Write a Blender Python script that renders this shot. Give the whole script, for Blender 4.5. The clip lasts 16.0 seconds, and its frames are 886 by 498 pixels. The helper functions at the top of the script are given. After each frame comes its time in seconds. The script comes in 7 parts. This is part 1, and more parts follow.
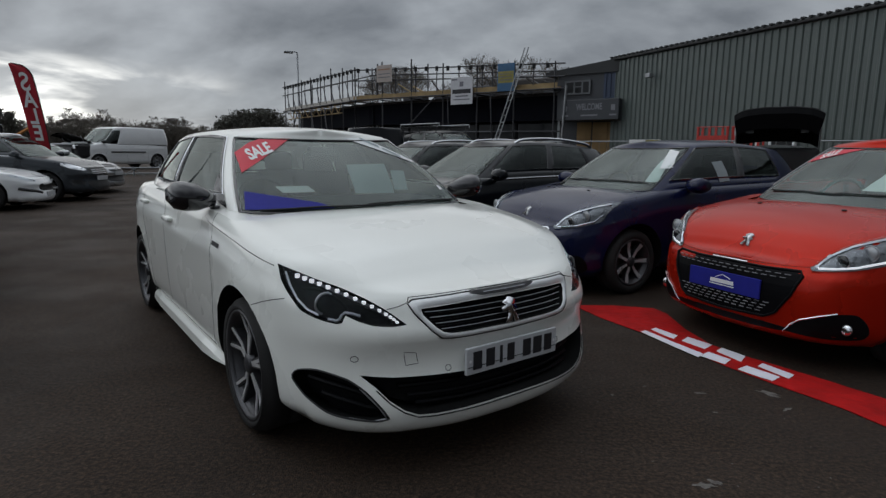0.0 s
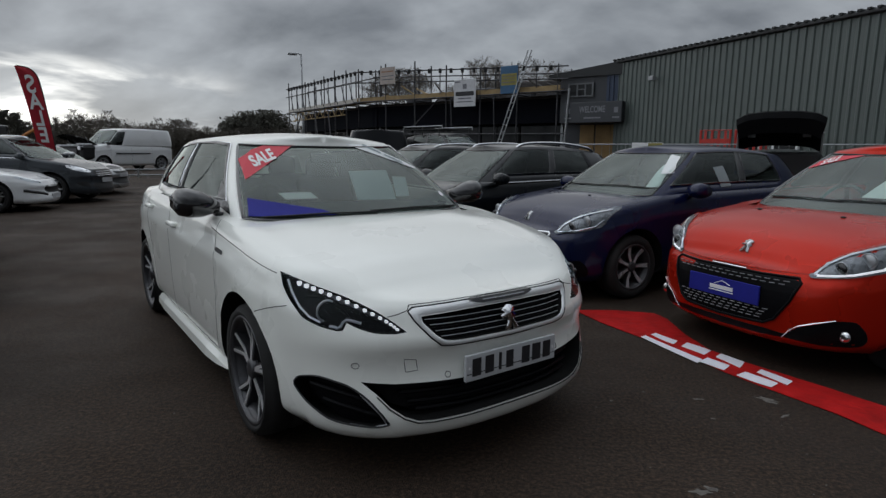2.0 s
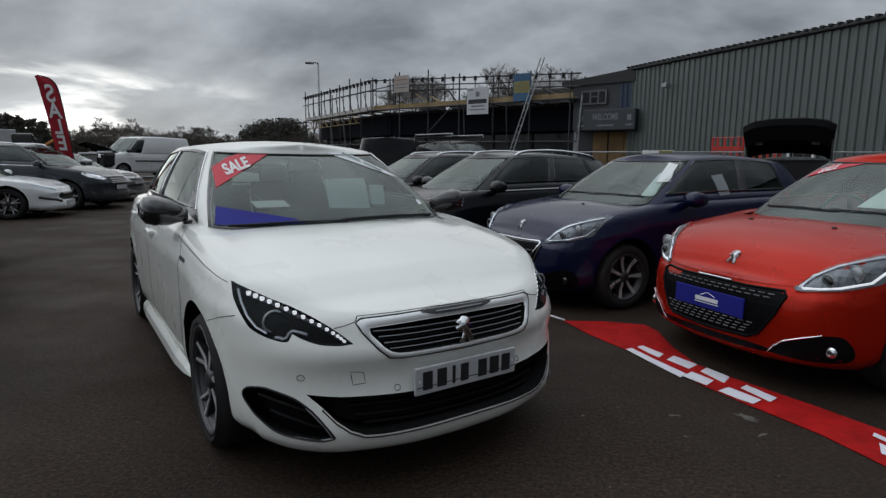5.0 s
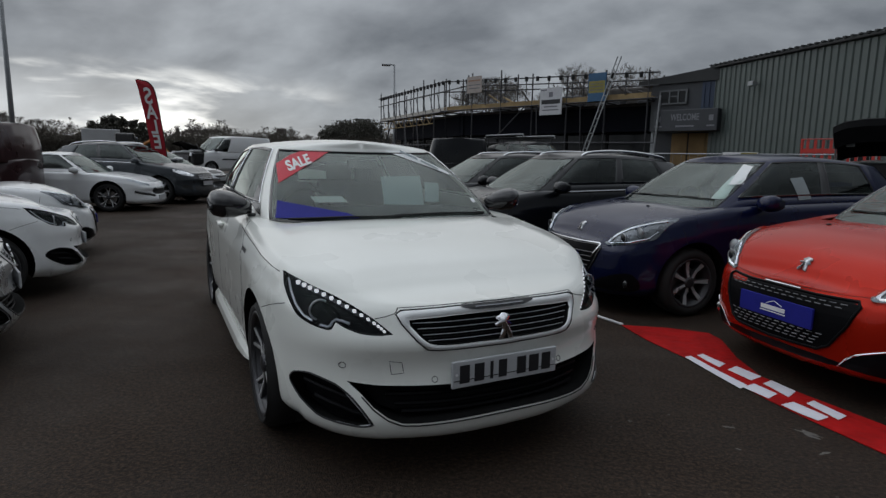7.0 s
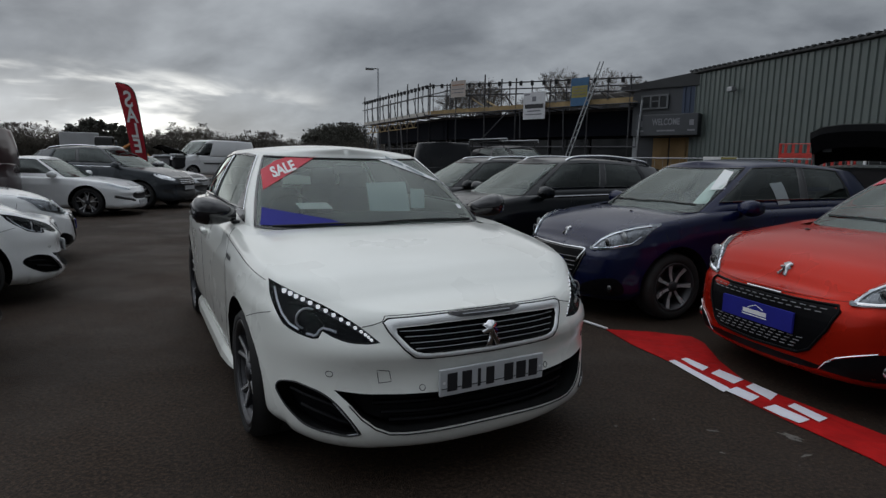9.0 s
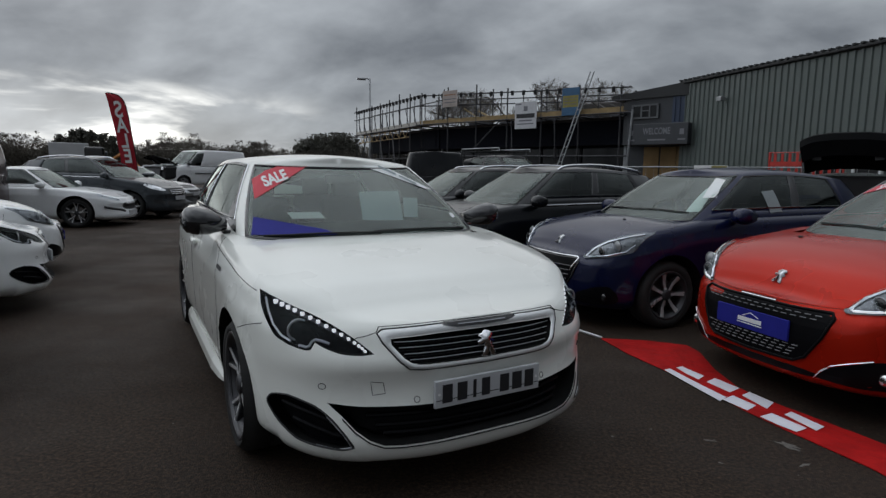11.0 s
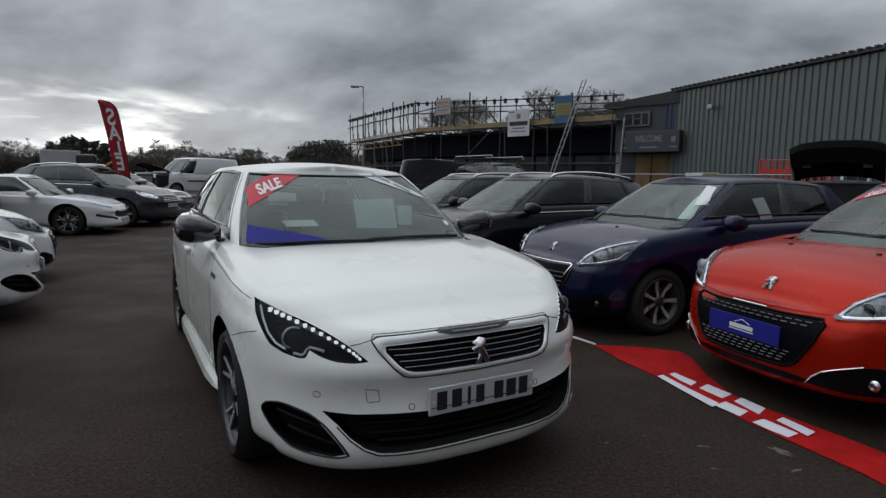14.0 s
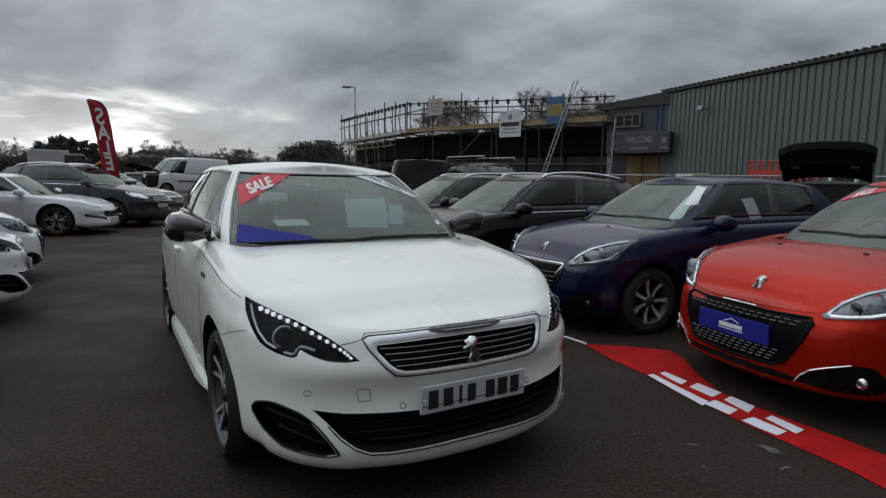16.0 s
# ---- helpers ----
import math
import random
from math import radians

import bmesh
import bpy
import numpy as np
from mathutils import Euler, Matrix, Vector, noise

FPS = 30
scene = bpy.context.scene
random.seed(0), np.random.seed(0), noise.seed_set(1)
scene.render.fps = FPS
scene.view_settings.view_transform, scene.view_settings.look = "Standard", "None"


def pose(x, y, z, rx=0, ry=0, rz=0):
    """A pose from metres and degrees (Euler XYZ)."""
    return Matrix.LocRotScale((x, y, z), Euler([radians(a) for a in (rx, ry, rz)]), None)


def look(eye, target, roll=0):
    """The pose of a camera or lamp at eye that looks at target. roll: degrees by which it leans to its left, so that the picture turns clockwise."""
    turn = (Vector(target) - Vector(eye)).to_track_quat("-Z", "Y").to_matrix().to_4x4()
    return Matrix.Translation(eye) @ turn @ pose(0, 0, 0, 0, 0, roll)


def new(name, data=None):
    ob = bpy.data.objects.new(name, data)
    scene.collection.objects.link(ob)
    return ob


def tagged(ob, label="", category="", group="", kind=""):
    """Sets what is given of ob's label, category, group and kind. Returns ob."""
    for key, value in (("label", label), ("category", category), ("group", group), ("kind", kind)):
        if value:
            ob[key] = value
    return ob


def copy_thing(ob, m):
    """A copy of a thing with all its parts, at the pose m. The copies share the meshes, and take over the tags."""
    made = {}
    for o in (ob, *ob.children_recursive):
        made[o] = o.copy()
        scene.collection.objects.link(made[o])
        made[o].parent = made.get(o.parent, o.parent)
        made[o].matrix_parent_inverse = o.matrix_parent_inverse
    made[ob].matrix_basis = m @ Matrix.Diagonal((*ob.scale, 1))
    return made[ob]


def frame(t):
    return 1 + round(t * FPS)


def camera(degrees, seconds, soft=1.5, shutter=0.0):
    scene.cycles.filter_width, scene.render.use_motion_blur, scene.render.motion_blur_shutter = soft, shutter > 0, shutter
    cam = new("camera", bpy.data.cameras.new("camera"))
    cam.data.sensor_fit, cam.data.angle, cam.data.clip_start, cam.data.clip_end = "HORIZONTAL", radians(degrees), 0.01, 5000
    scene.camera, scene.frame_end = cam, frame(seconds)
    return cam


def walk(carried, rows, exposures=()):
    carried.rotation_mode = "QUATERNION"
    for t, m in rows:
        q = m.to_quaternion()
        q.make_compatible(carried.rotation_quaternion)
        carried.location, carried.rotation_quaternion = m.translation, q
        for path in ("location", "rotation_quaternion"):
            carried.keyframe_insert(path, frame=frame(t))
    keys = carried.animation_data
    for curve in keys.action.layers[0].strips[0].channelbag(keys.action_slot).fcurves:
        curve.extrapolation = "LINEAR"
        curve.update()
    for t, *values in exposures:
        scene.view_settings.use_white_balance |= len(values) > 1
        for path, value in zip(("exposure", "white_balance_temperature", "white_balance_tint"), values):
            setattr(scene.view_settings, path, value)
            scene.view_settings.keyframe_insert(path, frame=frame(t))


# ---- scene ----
from mathutils import geometry
from mathutils.bvhtree import BVHTree

cam = camera(75.6, 16.0, soft=1.4)
PATH = [
    (0, (0.417, 0.224, 1.312), (0.27, 2.19, 0.975), 0.4),
    (0.5, (0.412, 0.25, 1.269), (0.256, 2.216, 0.936), 0.5),
    (1, (0.432, 0.241, 1.274), (0.273, 2.207, 0.94), 0.5),
    (1.5, (0.436, 0.211, 1.357), (0.277, 2.177, 1.022), 0.6),
    (2, (0.432, 0.197, 1.347), (0.274, 2.163, 1.014), 0.5),
    (2.5, (0.431, 0.178, 1.358), (0.283, 2.145, 1.024), 0.6),
    (3, (0.43, 0.162, 1.332), (0.369, 2.134, 1.005), 0.3),
    (3.2, (0.399, 0.109, 1.334), (0.368, 2.081, 1.004), 0.9),
    (5.3, (0.744, 0.325, 1.353), (0.501, 2.287, 1.046), 0.6),
    (5.5, (0.765, 0.347, 1.352), (0.513, 2.306, 1.042), 0.8),
    (6, (0.842, 0.304, 1.315), (0.423, 2.235, 1.008), 0.9),
    (6.5, (0.845, 0.272, 1.332), (0.363, 2.189, 1.024), 1.0),
    (7, (0.833, 0.258, 1.339), (0.363, 2.177, 1.031), 1.0),
    (7.5, (0.824, 0.25, 1.349), (0.376, 2.174, 1.042), 1.0),
    (8, (0.816, 0.252, 1.351), (0.377, 2.18, 1.05), 0.9),
    (8.5, (0.82, 0.255, 1.353), (0.388, 2.185, 1.055), 1.0),
    (9, (0.821, 0.258, 1.356), (0.404, 2.191, 1.061), 1.0),
    (9.5, (0.827, 0.261, 1.349), (0.422, 2.198, 1.058), 0.9),
    (10, (0.807, 0.287, 1.353), (0.412, 2.227, 1.071), 0.9),
    (12.5, (0.806, 0.285, 1.346), (0.415, 2.232, 1.105), 0.8),
    (13, (0.808, 0.287, 1.346), (0.421, 2.235, 1.108), 0.7),
    (13.5, (0.801, 0.281, 1.346), (0.428, 2.232, 1.108), 0.8),
    (14, (0.806, 0.271, 1.355), (0.435, 2.222, 1.118), 0.8),
    (14.5, (0.806, 0.266, 1.338), (0.437, 2.218, 1.105), 0.7),
    (15, (0.812, 0.271, 1.344), (0.45, 2.223, 1.107), 0.8),
    (15.5, (0.814, 0.265, 1.347), (0.458, 2.219, 1.111), 0.8),
    (16, (0.808, 0.272, 1.347), (0.465, 2.228, 1.113), 0.9),
]
walk(cam, [(t, look(eye, target, roll)) for t, eye, target, roll in PATH],
     [(0, -0.06), (3, 0.0), (5.5, 0.06), (6.3, -0.14), (8, -0.16), (10, -0.10), (13, 0.04), (16, 0.08)])
EXPOSURE = 0.0
scene.view_settings.exposure = EXPOSURE

# ---- world: overcast evening sky ----
SUN_AZ, SUN_EL = radians(138), radians(30)      # azimuth from +x, anticlockwise


def build_world():
    w = bpy.data.worlds.new("overcast_sky")
    scene.world = w
    w.use_nodes = True
    nt = w.node_tree
    nt.nodes.clear()
    N, Lk = nt.nodes.new, nt.links.new

    def math_(op, a, b=None, clamp=False):
        n = N("ShaderNodeMath")
        n.operation, n.use_clamp = op, clamp
        for i, v in enumerate((a, b)):
            if v is None:
                continue
            if isinstance(v, (int, float)):
                n.inputs[i].default_value = v
            else:
                Lk(v, n.inputs[i])
        return n.outputs[0]

    tc = N("ShaderNodeTexCoord")
    sep = N("ShaderNodeSeparateXYZ")
    Lk(tc.outputs["Generated"], sep.inputs[0])
    x, y, z = sep.outputs
    zz = math_("MAXIMUM", z, 0.0)
    den = math_("ADD", zz, 0.48)
    cmb = N("ShaderNodeCombineXYZ")
    Lk(math_("DIVIDE", x, den), cmb.inputs[0])
    Lk(math_("DIVIDE", y, den), cmb.inputs[1])

    def cloud(scale, detail, rough, dist, off):
        mp = N("ShaderNodeMapping")
        mp.inputs["Location"].default_value = off
        mp.inputs["Rotation"].default_value = (0, 0, radians(35))
        mp.inputs["Scale"].default_value = (1.0, 1.35, 1.0)
        Lk(cmb.outputs[0], mp.inputs[0])
        n = N("ShaderNodeTexNoise")
        n.inputs["Scale"].default_value = scale
        n.inputs["Detail"].default_value = detail
        n.inputs["Roughness"].default_value = rough
        n.inputs["Distortion"].default_value = dist
        Lk(mp.outputs[0], n.inputs["Vector"])
        return n.outputs[0]

    big = cloud(1.8, 5, 0.5, 0.2, (3.1, 1.7, 0))
    fine = cloud(4.6, 6, 0.52, 0.2, (0.4, 5.2, 0))
    mixv = math_("ADD", math_("MULTIPLY", big, 0.66), math_("MULTIPLY", fine, 0.34))
    ramp = N("ShaderNodeValToRGB")
    cr = ramp.color_ramp
    cr.elements[0].position, cr.elements[0].color = 0.37, (0.245, 0.270, 0.305, 1)
    cr.elements[1].position, cr.elements[1].color = 0.63, (0.62, 0.67, 0.725, 1)
    e = cr.elements.new(0.5)
    e.color = (0.42, 0.455, 0.50, 1)
    Lk(mixv, ramp.inputs[0])
    # bright gap of thin cloud low above the horizon, round the hidden sun
    dx, dy = math.cos(SUN_AZ), math.sin(SUN_AZ)
    dotp = math_("ADD", math_("MULTIPLY", x, dx), math_("MULTIPLY", y, dy))
    side = N("ShaderNodeMapRange")
    side.interpolation_type = "SMOOTHSTEP"
    Lk(dotp, side.inputs[0])
    for i, v in zip((1, 2, 3, 4), (0.89, 0.99, 0.0, 1.0)):
        side.inputs[i].default_value = v
    low = N("ShaderNodeMapRange")
    low.interpolation_type = "SMOOTHSTEP"
    Lk(z, low.inputs[0])
    for i, v in zip((1, 2, 3, 4), (0.150, 0.085, 0.0, 1.0)):
        low.inputs[i].default_value = v
    gap = N("ShaderNodeMapRange")
    gap.interpolation_type = "SMOOTHSTEP"
    flat = N("ShaderNodeMapping")
    flat.inputs["Scale"].default_value = (1.6, 1.6, 9.0)
    Lk(tc.outputs["Generated"], flat.inputs[0])
    streak = N("ShaderNodeTexNoise")
    streak.inputs["Scale"].default_value, streak.inputs["Detail"].default_value = 2.2, 5
    streak.inputs["Distortion"].default_value = 0.4
    Lk(flat.outputs[0], streak.inputs["Vector"])
    Lk(streak.outputs[0], gap.inputs[0])
    for i, v in zip((1, 2, 3, 4), (0.46, 0.66, 0.08, 1.0)):
        gap.inputs[i].default_value = v
    glow = math_("MULTIPLY", math_("MULTIPLY", side.outputs[0], low.outputs[0]), gap.outputs[0])
    warm = N("ShaderNodeMix")
    warm.data_type = "RGBA"
    Lk(glow, warm.inputs[0])
    Lk(ramp.outputs[0], warm.inputs[6])
    warm.inputs[7].default_value = (2.6, 2.6, 2.5, 1)
    sky = N("ShaderNodeTexSky")
    sky.sky_type, sky.sun_disc = "NISHITA", False
    sky.sun_elevation, sky.sun_rotation = SUN_EL, radians(90) - SUN_AZ
    # clouds cover the sky; a little of the clear sky's light comes through
    bg1, bg2, add, out = N("ShaderNodeBackground"), N("ShaderNodeBackground"), N("ShaderNodeAddShader"), N("ShaderNodeOutputWorld")
    Lk(warm.outputs[2], bg1.inputs[0])
    # an overcast sky is brightest overhead
    up = N("ShaderNodeMapRange")
    up.interpolation_type = "SMOOTHSTEP"
    Lk(z, up.inputs[0])
    for i, v in zip((1, 2, 3, 4), (0.35, 0.95, SKY, SKY * 3.55)):
        up.inputs[i].default_value = v
    # sky towards azimuth 192 is brightened, an added fill for the car flanks
    wx, wy = math.cos(radians(192)), math.sin(radians(192))
    back = N("ShaderNodeMapRange")
    back.interpolation_type = "SMOOTHSTEP"
    Lk(math_("ADD", math_("MULTIPLY", x, wx), math_("MULTIPLY", y, wy)), back.inputs[0])
    for i, v in zip((1, 2, 3, 4), (0.40, 1.0, 1.0, 2.2)):
        back.inputs[i].default_value = v
    # sky opposite the hidden sun is dimmed, added to darken the car fronts
    dim = N("ShaderNodeMapRange")
    dim.interpolation_type = "SMOOTHSTEP"
    Lk(dotp, dim.inputs[0])
    for i, v in zip((1, 2, 3, 4), (-0.8, 0.2, 0.46, 1.0)):
        dim.inputs[i].default_value = v
    Lk(math_("MULTIPLY", math_("MULTIPLY", up.outputs[0], back.outputs[0]), dim.outputs[0]), bg1.inputs[1])
    Lk(sky.outputs[0], bg2.inputs[0])
    bg2.inputs[1].default_value = 0.003
    Lk(bg1.outputs[0], add.inputs[0])
    Lk(bg2.outputs[0], add.inputs[1])
    Lk(add.outputs[0], out.inputs[0])


SKY = 0.67
build_world()
sun = new("sun", bpy.data.lights.new("sun", "SUN"))
sun.data.energy, sun.data.angle, sun.data.color = 0.5, radians(110), (1.0, 0.96, 0.90)
sun.matrix_basis = look((0, 0, 0), (-math.cos(SUN_AZ) * math.cos(SUN_EL + 0.05), -math.sin(SUN_AZ) * math.cos(SUN_EL + 0.05), -math.sin(SUN_EL + 0.05)))


# ---- materials ----
def mat(name, color, rough=0.5, metal=0.0, var=0.0, scale=8.0, bump=0.0, bscale=60.0, coat=0.0, spec=0.5, trans=0.0, rvar=0.0, emit=0.0, color2=None, island=0.0, dist=0.004):
    """A surface with colour variation at two scales, varied gloss and fine relief, in object space."""
    m = bpy.data.materials.new(name)
    m.use_nodes = True
    nt = m.node_tree
    b = nt.nodes["Principled BSDF"]
    N, Lk = nt.nodes.new, nt.links.new
    b.inputs["Base Color"].default_value = (*color, 1)
    b.inputs["Roughness"].default_value = rough
    b.inputs["Metallic"].default_value = metal
    b.inputs["Specular IOR Level"].default_value = spec
    b.inputs["Coat Weight"].default_value = coat
    b.inputs["Coat Roughness"].default_value = 0.06
    b.inputs["Transmission Weight"].default_value = trans
    if emit:
        b.inputs["Emission Color"].default_value = (*color, 1)
        b.inputs["Emission Strength"].default_value = emit
    if var or bump or rvar:
        tc = N("ShaderNodeTexCoord")
        n1, n2 = N("ShaderNodeTexNoise"), N("ShaderNodeTexNoise")
        for n, sc, dt in ((n1, scale, 4), (n2, bscale, 3)):
            n.inputs["Scale"].default_value, n.inputs["Detail"].default_value = sc, dt
            Lk(tc.outputs["Object"], n.inputs["Vector"])
    if var:
        add = N("ShaderNodeMath")
        add.operation = "ADD"
        mul = N("ShaderNodeMath")
        mul.operation, mul.inputs[1].default_value = "MULTIPLY", 0.5
        Lk(n2.outputs[0], mul.inputs[0])
        Lk(n1.outputs[0], add.inputs[0])
        Lk(mul.outputs[0], add.inputs[1])
        mr = N("ShaderNodeMapRange")
        Lk(add.outputs[0], mr.inputs[0])
        for i, v in zip((1, 2, 3, 4), (0.45, 1.05, 0.0, 1.0)):
            mr.inputs[i].default_value = v
        mx = N("ShaderNodeMix")
        mx.data_type = "RGBA"
        Lk(mr.outputs[0], mx.inputs[0])
        c2 = color2 or tuple(c * (1 + var) for c in color)
        mx.inputs[6].default_value = (*[c * (1 - var) for c in color], 1)
        mx.inputs[7].default_value = (*c2, 1)
        Lk(mx.outputs[2], b.inputs["Base Color"])
    if rvar:
        mr = N("ShaderNodeMapRange")
        Lk(n1.outputs[0], mr.inputs[0])
        for i, v in zip((1, 2, 3, 4), (0.3, 0.7, max(0.02, rough - rvar), rough + rvar)):
            mr.inputs[i].default_value = v
        Lk(mr.outputs[0], b.inputs["Roughness"])
    if bump:
        bp = N("ShaderNodeBump")
        bp.inputs["Strength"].default_value, bp.inputs["Distance"].default_value = bump, dist
        Lk(n2.outputs[0], bp.inputs["Height"])
        Lk(bp.outputs[0], b.inputs["Normal"])
    return m


def paint(name, color, flake=0.0, rough=0.28, dirt=0.015, coat=0.85, spec=0.3):
    """Lacquered car paint, slightly soiled."""
    return mat(name, color, rough, flake, var=dirt, scale=2.3, bscale=320, coat=coat, rvar=0.015, spec=spec)


def glass(name, color=(0.62, 0.70, 0.68), alpha=0.72, ior=2.0):
    """Window glass: a tinted clear sheet with mirror gloss by angle."""
    m = bpy.data.materials.new(name)
    m.use_nodes = True
    nt = m.node_tree
    nt.nodes.clear()
    N, Lk = nt.nodes.new, nt.links.new
    tr, gl, mx, fr, out = N("ShaderNodeBsdfTransparent"), N("ShaderNodeBsdfGlossy"), N("ShaderNodeMixShader"), N("ShaderNodeFresnel"), N("ShaderNodeOutputMaterial")
    tr.inputs[0].default_value = (*[c * alpha for c in color], 1)
    gl.inputs["Roughness"].default_value = 0.02
    gl.inputs[0].default_value = (0.92, 1, 0.97, 1)
    fr.inputs[0].default_value = ior
    Lk(fr.outputs[0], mx.inputs[0])
    Lk(tr.outputs[0], mx.inputs[1])
    Lk(gl.outputs[0], mx.inputs[2])
    Lk(mx.outputs[0], out.inputs[0])
    return m


M = dict(
    white=paint("white_pearl_paint", (0.82, 0.83, 0.785)),
    white2=paint("white_plain_paint", (0.84, 0.85, 0.855)),
    orange=paint("orange_red_paint", (0.40, 0.014, 0.004), 0.40, coat=0.22, spec=0.08),
    navy=paint("navy_paint", (0.004, 0.007, 0.036), 0.1, coat=0.5, spec=0.15),
    black_paint=paint("black_paint", (0.005, 0.006, 0.008), 0.1, coat=0.45),
    grey_paint=paint("grey_metal_paint", (0.040, 0.046, 0.053), 0.2, coat=0.6, spec=0.15),
    silver_paint=paint("silver_paint", (0.42, 0.43, 0.44), 0.6),
    maroon=paint("dark_maroon_paint", (0.035, 0.012, 0.014), 0.2),
    glass=glass("windscreen_glass", (0.72, 0.83, 0.79), 0.92, 1.56),
    side_glass=glass("window_glass", (0.58, 0.66, 0.64), 0.60, 1.55),
    dark_glass=glass("privacy_glass", (0.3, 0.33, 0.34), 0.22, 1.6),
    lens=glass("lamp_lens", (0.95, 0.97, 1.0), 0.97, 1.2),
    black=mat("black_plastic", (0.012, 0.012, 0.013), 0.5, var=0.3, scale=9, bump=0.25, bscale=500),
    gloss_black=mat("gloss_black_plastic", (0.010, 0.010, 0.012), 0.12, var=0.1, coat=0.6),
    rubber=mat("tyre_rubber", (0.014, 0.0135, 0.0135), 0.8, var=0.35, scale=14, bump=0.4, bscale=160),
    chrome=mat("chrome", (0.72, 0.73, 0.75), 0.12, 1.0, rvar=0.05),
    alloy=mat("alloy_metal", (0.40, 0.41, 0.43), 0.36, 0.55, var=0.15, rvar=0.08),
    dark_alloy=mat("grey_alloy_paint", (0.055, 0.055, 0.06), 0.35, 0.4, var=0.2),
    machined=mat("machined_alloy", (0.66, 0.66, 0.67), 0.32, 0.5, var=0.1, rvar=0.06),
    bezel=mat("lamp_bezel", (0.005, 0.005, 0.006), 0.35, var=0.2, spec=0.07),
    bright_trim=mat("satin_bright_trim", (0.78, 0.79, 0.79), 0.36, 0.55, var=0.05, rvar=0.04),
    disc=mat("brake_disc_steel", (0.22, 0.2, 0.19), 0.4, 0.9, var=0.3, scale=20),
    well=mat("wheel_well_liner", (0.010, 0.010, 0.010), 0.95, var=0.3, spec=0.10),
    trim=mat("cabin_trim", (0.026, 0.028, 0.028), 0.7, var=0.25, scale=6, bump=0.3, bscale=250),
    fabric=mat("seat_fabric", (0.030, 0.031, 0.033), 0.9, var=0.3, scale=20, bump=0.5, bscale=400),
    red=mat("red_print", (0.56, 0.022, 0.045), 0.55, var=0.08),
    blue_print=mat("blue_print", (0.014, 0.017, 0.23), 0.6, var=0.1, spec=0.25),
    white_print=mat("white_print", (0.78, 0.78, 0.78), 0.6, var=0.05),
    paper=mat("paper_sheet", (0.74, 0.76, 0.76), 0.8, var=0.06),
    ink=mat("black_ink", (0.015, 0.015, 0.018), 0.6, var=0.1),
    plate=mat("number_plate_white", (0.50, 0.51, 0.53), 0.35, var=0.06),
)


# ---- mesh tools ----
def mesh_of(name, verts, faces, mats, mi=None, smooth=True):
    me = bpy.data.meshes.new(name)
    me.from_pydata([tuple(v) for v in verts], [], faces)
    for m in mats:
        me.materials.append(m)
    if mi is not None:
        me.polygons.foreach_set("material_index", mi)
    me.polygons.foreach_set("use_smooth", [smooth] * len(me.polygons))
    me.update()
    return me


def part(name, bm, material, parent, label="", smooth=False):
    """Links a bmesh (or a mesh) as one mesh object under a thing."""
    if isinstance(bm, bmesh.types.BMesh):
        me = bpy.data.meshes.new(name)
        bmesh.ops.recalc_face_normals(bm, faces=bm.faces)
        bm.to_mesh(me)
        bm.free()
        me.materials.append(material)
        me.polygons.foreach_set("use_smooth", [smooth] * len(me.polygons))
    else:
        me = bm
    ob = new(name, me)
    ob.parent = parent
    if label:
        ob["label"] = label
    return ob


def thing(name, label, category, m=None, group="", kind=""):
    ob = new(name)
    ob.empty_display_size = 0.2
    if m is not None:
        ob.matrix_basis = m
    return tagged(ob, label, category, group, kind)


def solid(name, bm, material, label, category, m=None, group="", kind="", smooth=False):
    ob = part(name, bm, material, None, "", smooth)
    if m is not None:
        ob.matrix_basis = m
    return tagged(ob, label, category, group, kind)


def add_box(bm, x0, x1, y0, y1, z0, z1, bevel=0.0):
    vs = [bm.verts.new(p) for p in ((x0, y0, z0), (x1, y0, z0), (x1, y1, z0), (x0, y1, z0), (x0, y0, z1), (x1, y0, z1), (x1, y1, z1), (x0, y1, z1))]
    fs = [bm.faces.new([vs[i] for i in f]) for f in ((3, 2, 1, 0), (4, 5, 6, 7), (0, 1, 5, 4), (1, 2, 6, 5), (2, 3, 7, 6), (3, 0, 4, 7))]
    if bevel:
        es = list({e for f in fs for e in f.edges})
        bmesh.ops.bevel(bm, geom=es, offset=bevel, segments=2, profile=0.5, affect="EDGES")
    return bm


def box(x0, x1, y0, y1, z0, z1, bevel=0.0):
    return add_box(bmesh.new(), x0, x1, y0, y1, z0, z1, bevel)


def add_tube(bm, pts, r, n=8, closed=False):
    """A tube of radius r (or a list of radii) along a line of points."""
    pts = [Vector(p) for p in pts]
    rings, K = [], len(pts)
    up = Vector((0, 0, 1))
    for i, p in enumerate(pts):
        a = pts[(i - 1) % K] if (closed or i > 0) else p
        c = pts[(i + 1) % K] if (closed or i < K - 1) else p
        d = (c - a).normalized()
        s = d.cross(up)
        if s.length < 1e-3:
            s = d.cross(Vector((0, 1, 0)))
        s.normalize()
        q = s.cross(d)
        rr = r[i] if isinstance(r, (list, tuple)) else r
        rings.append([bm.verts.new(p + s * (rr * math.cos(2 * math.pi * k / n)) + q * (rr * math.sin(2 * math.pi * k / n))) for k in range(n)])
    for i in range(K if closed else K - 1):
        A, B = rings[i], rings[(i + 1) % K]
        for k in range(n):
            bm.faces.new((A[k], A[(k + 1) % n], B[(k + 1) % n], B[k]))
    if not closed:
        bm.faces.new(rings[0][::-1])
        bm.faces.new(rings[-1])
    return bm


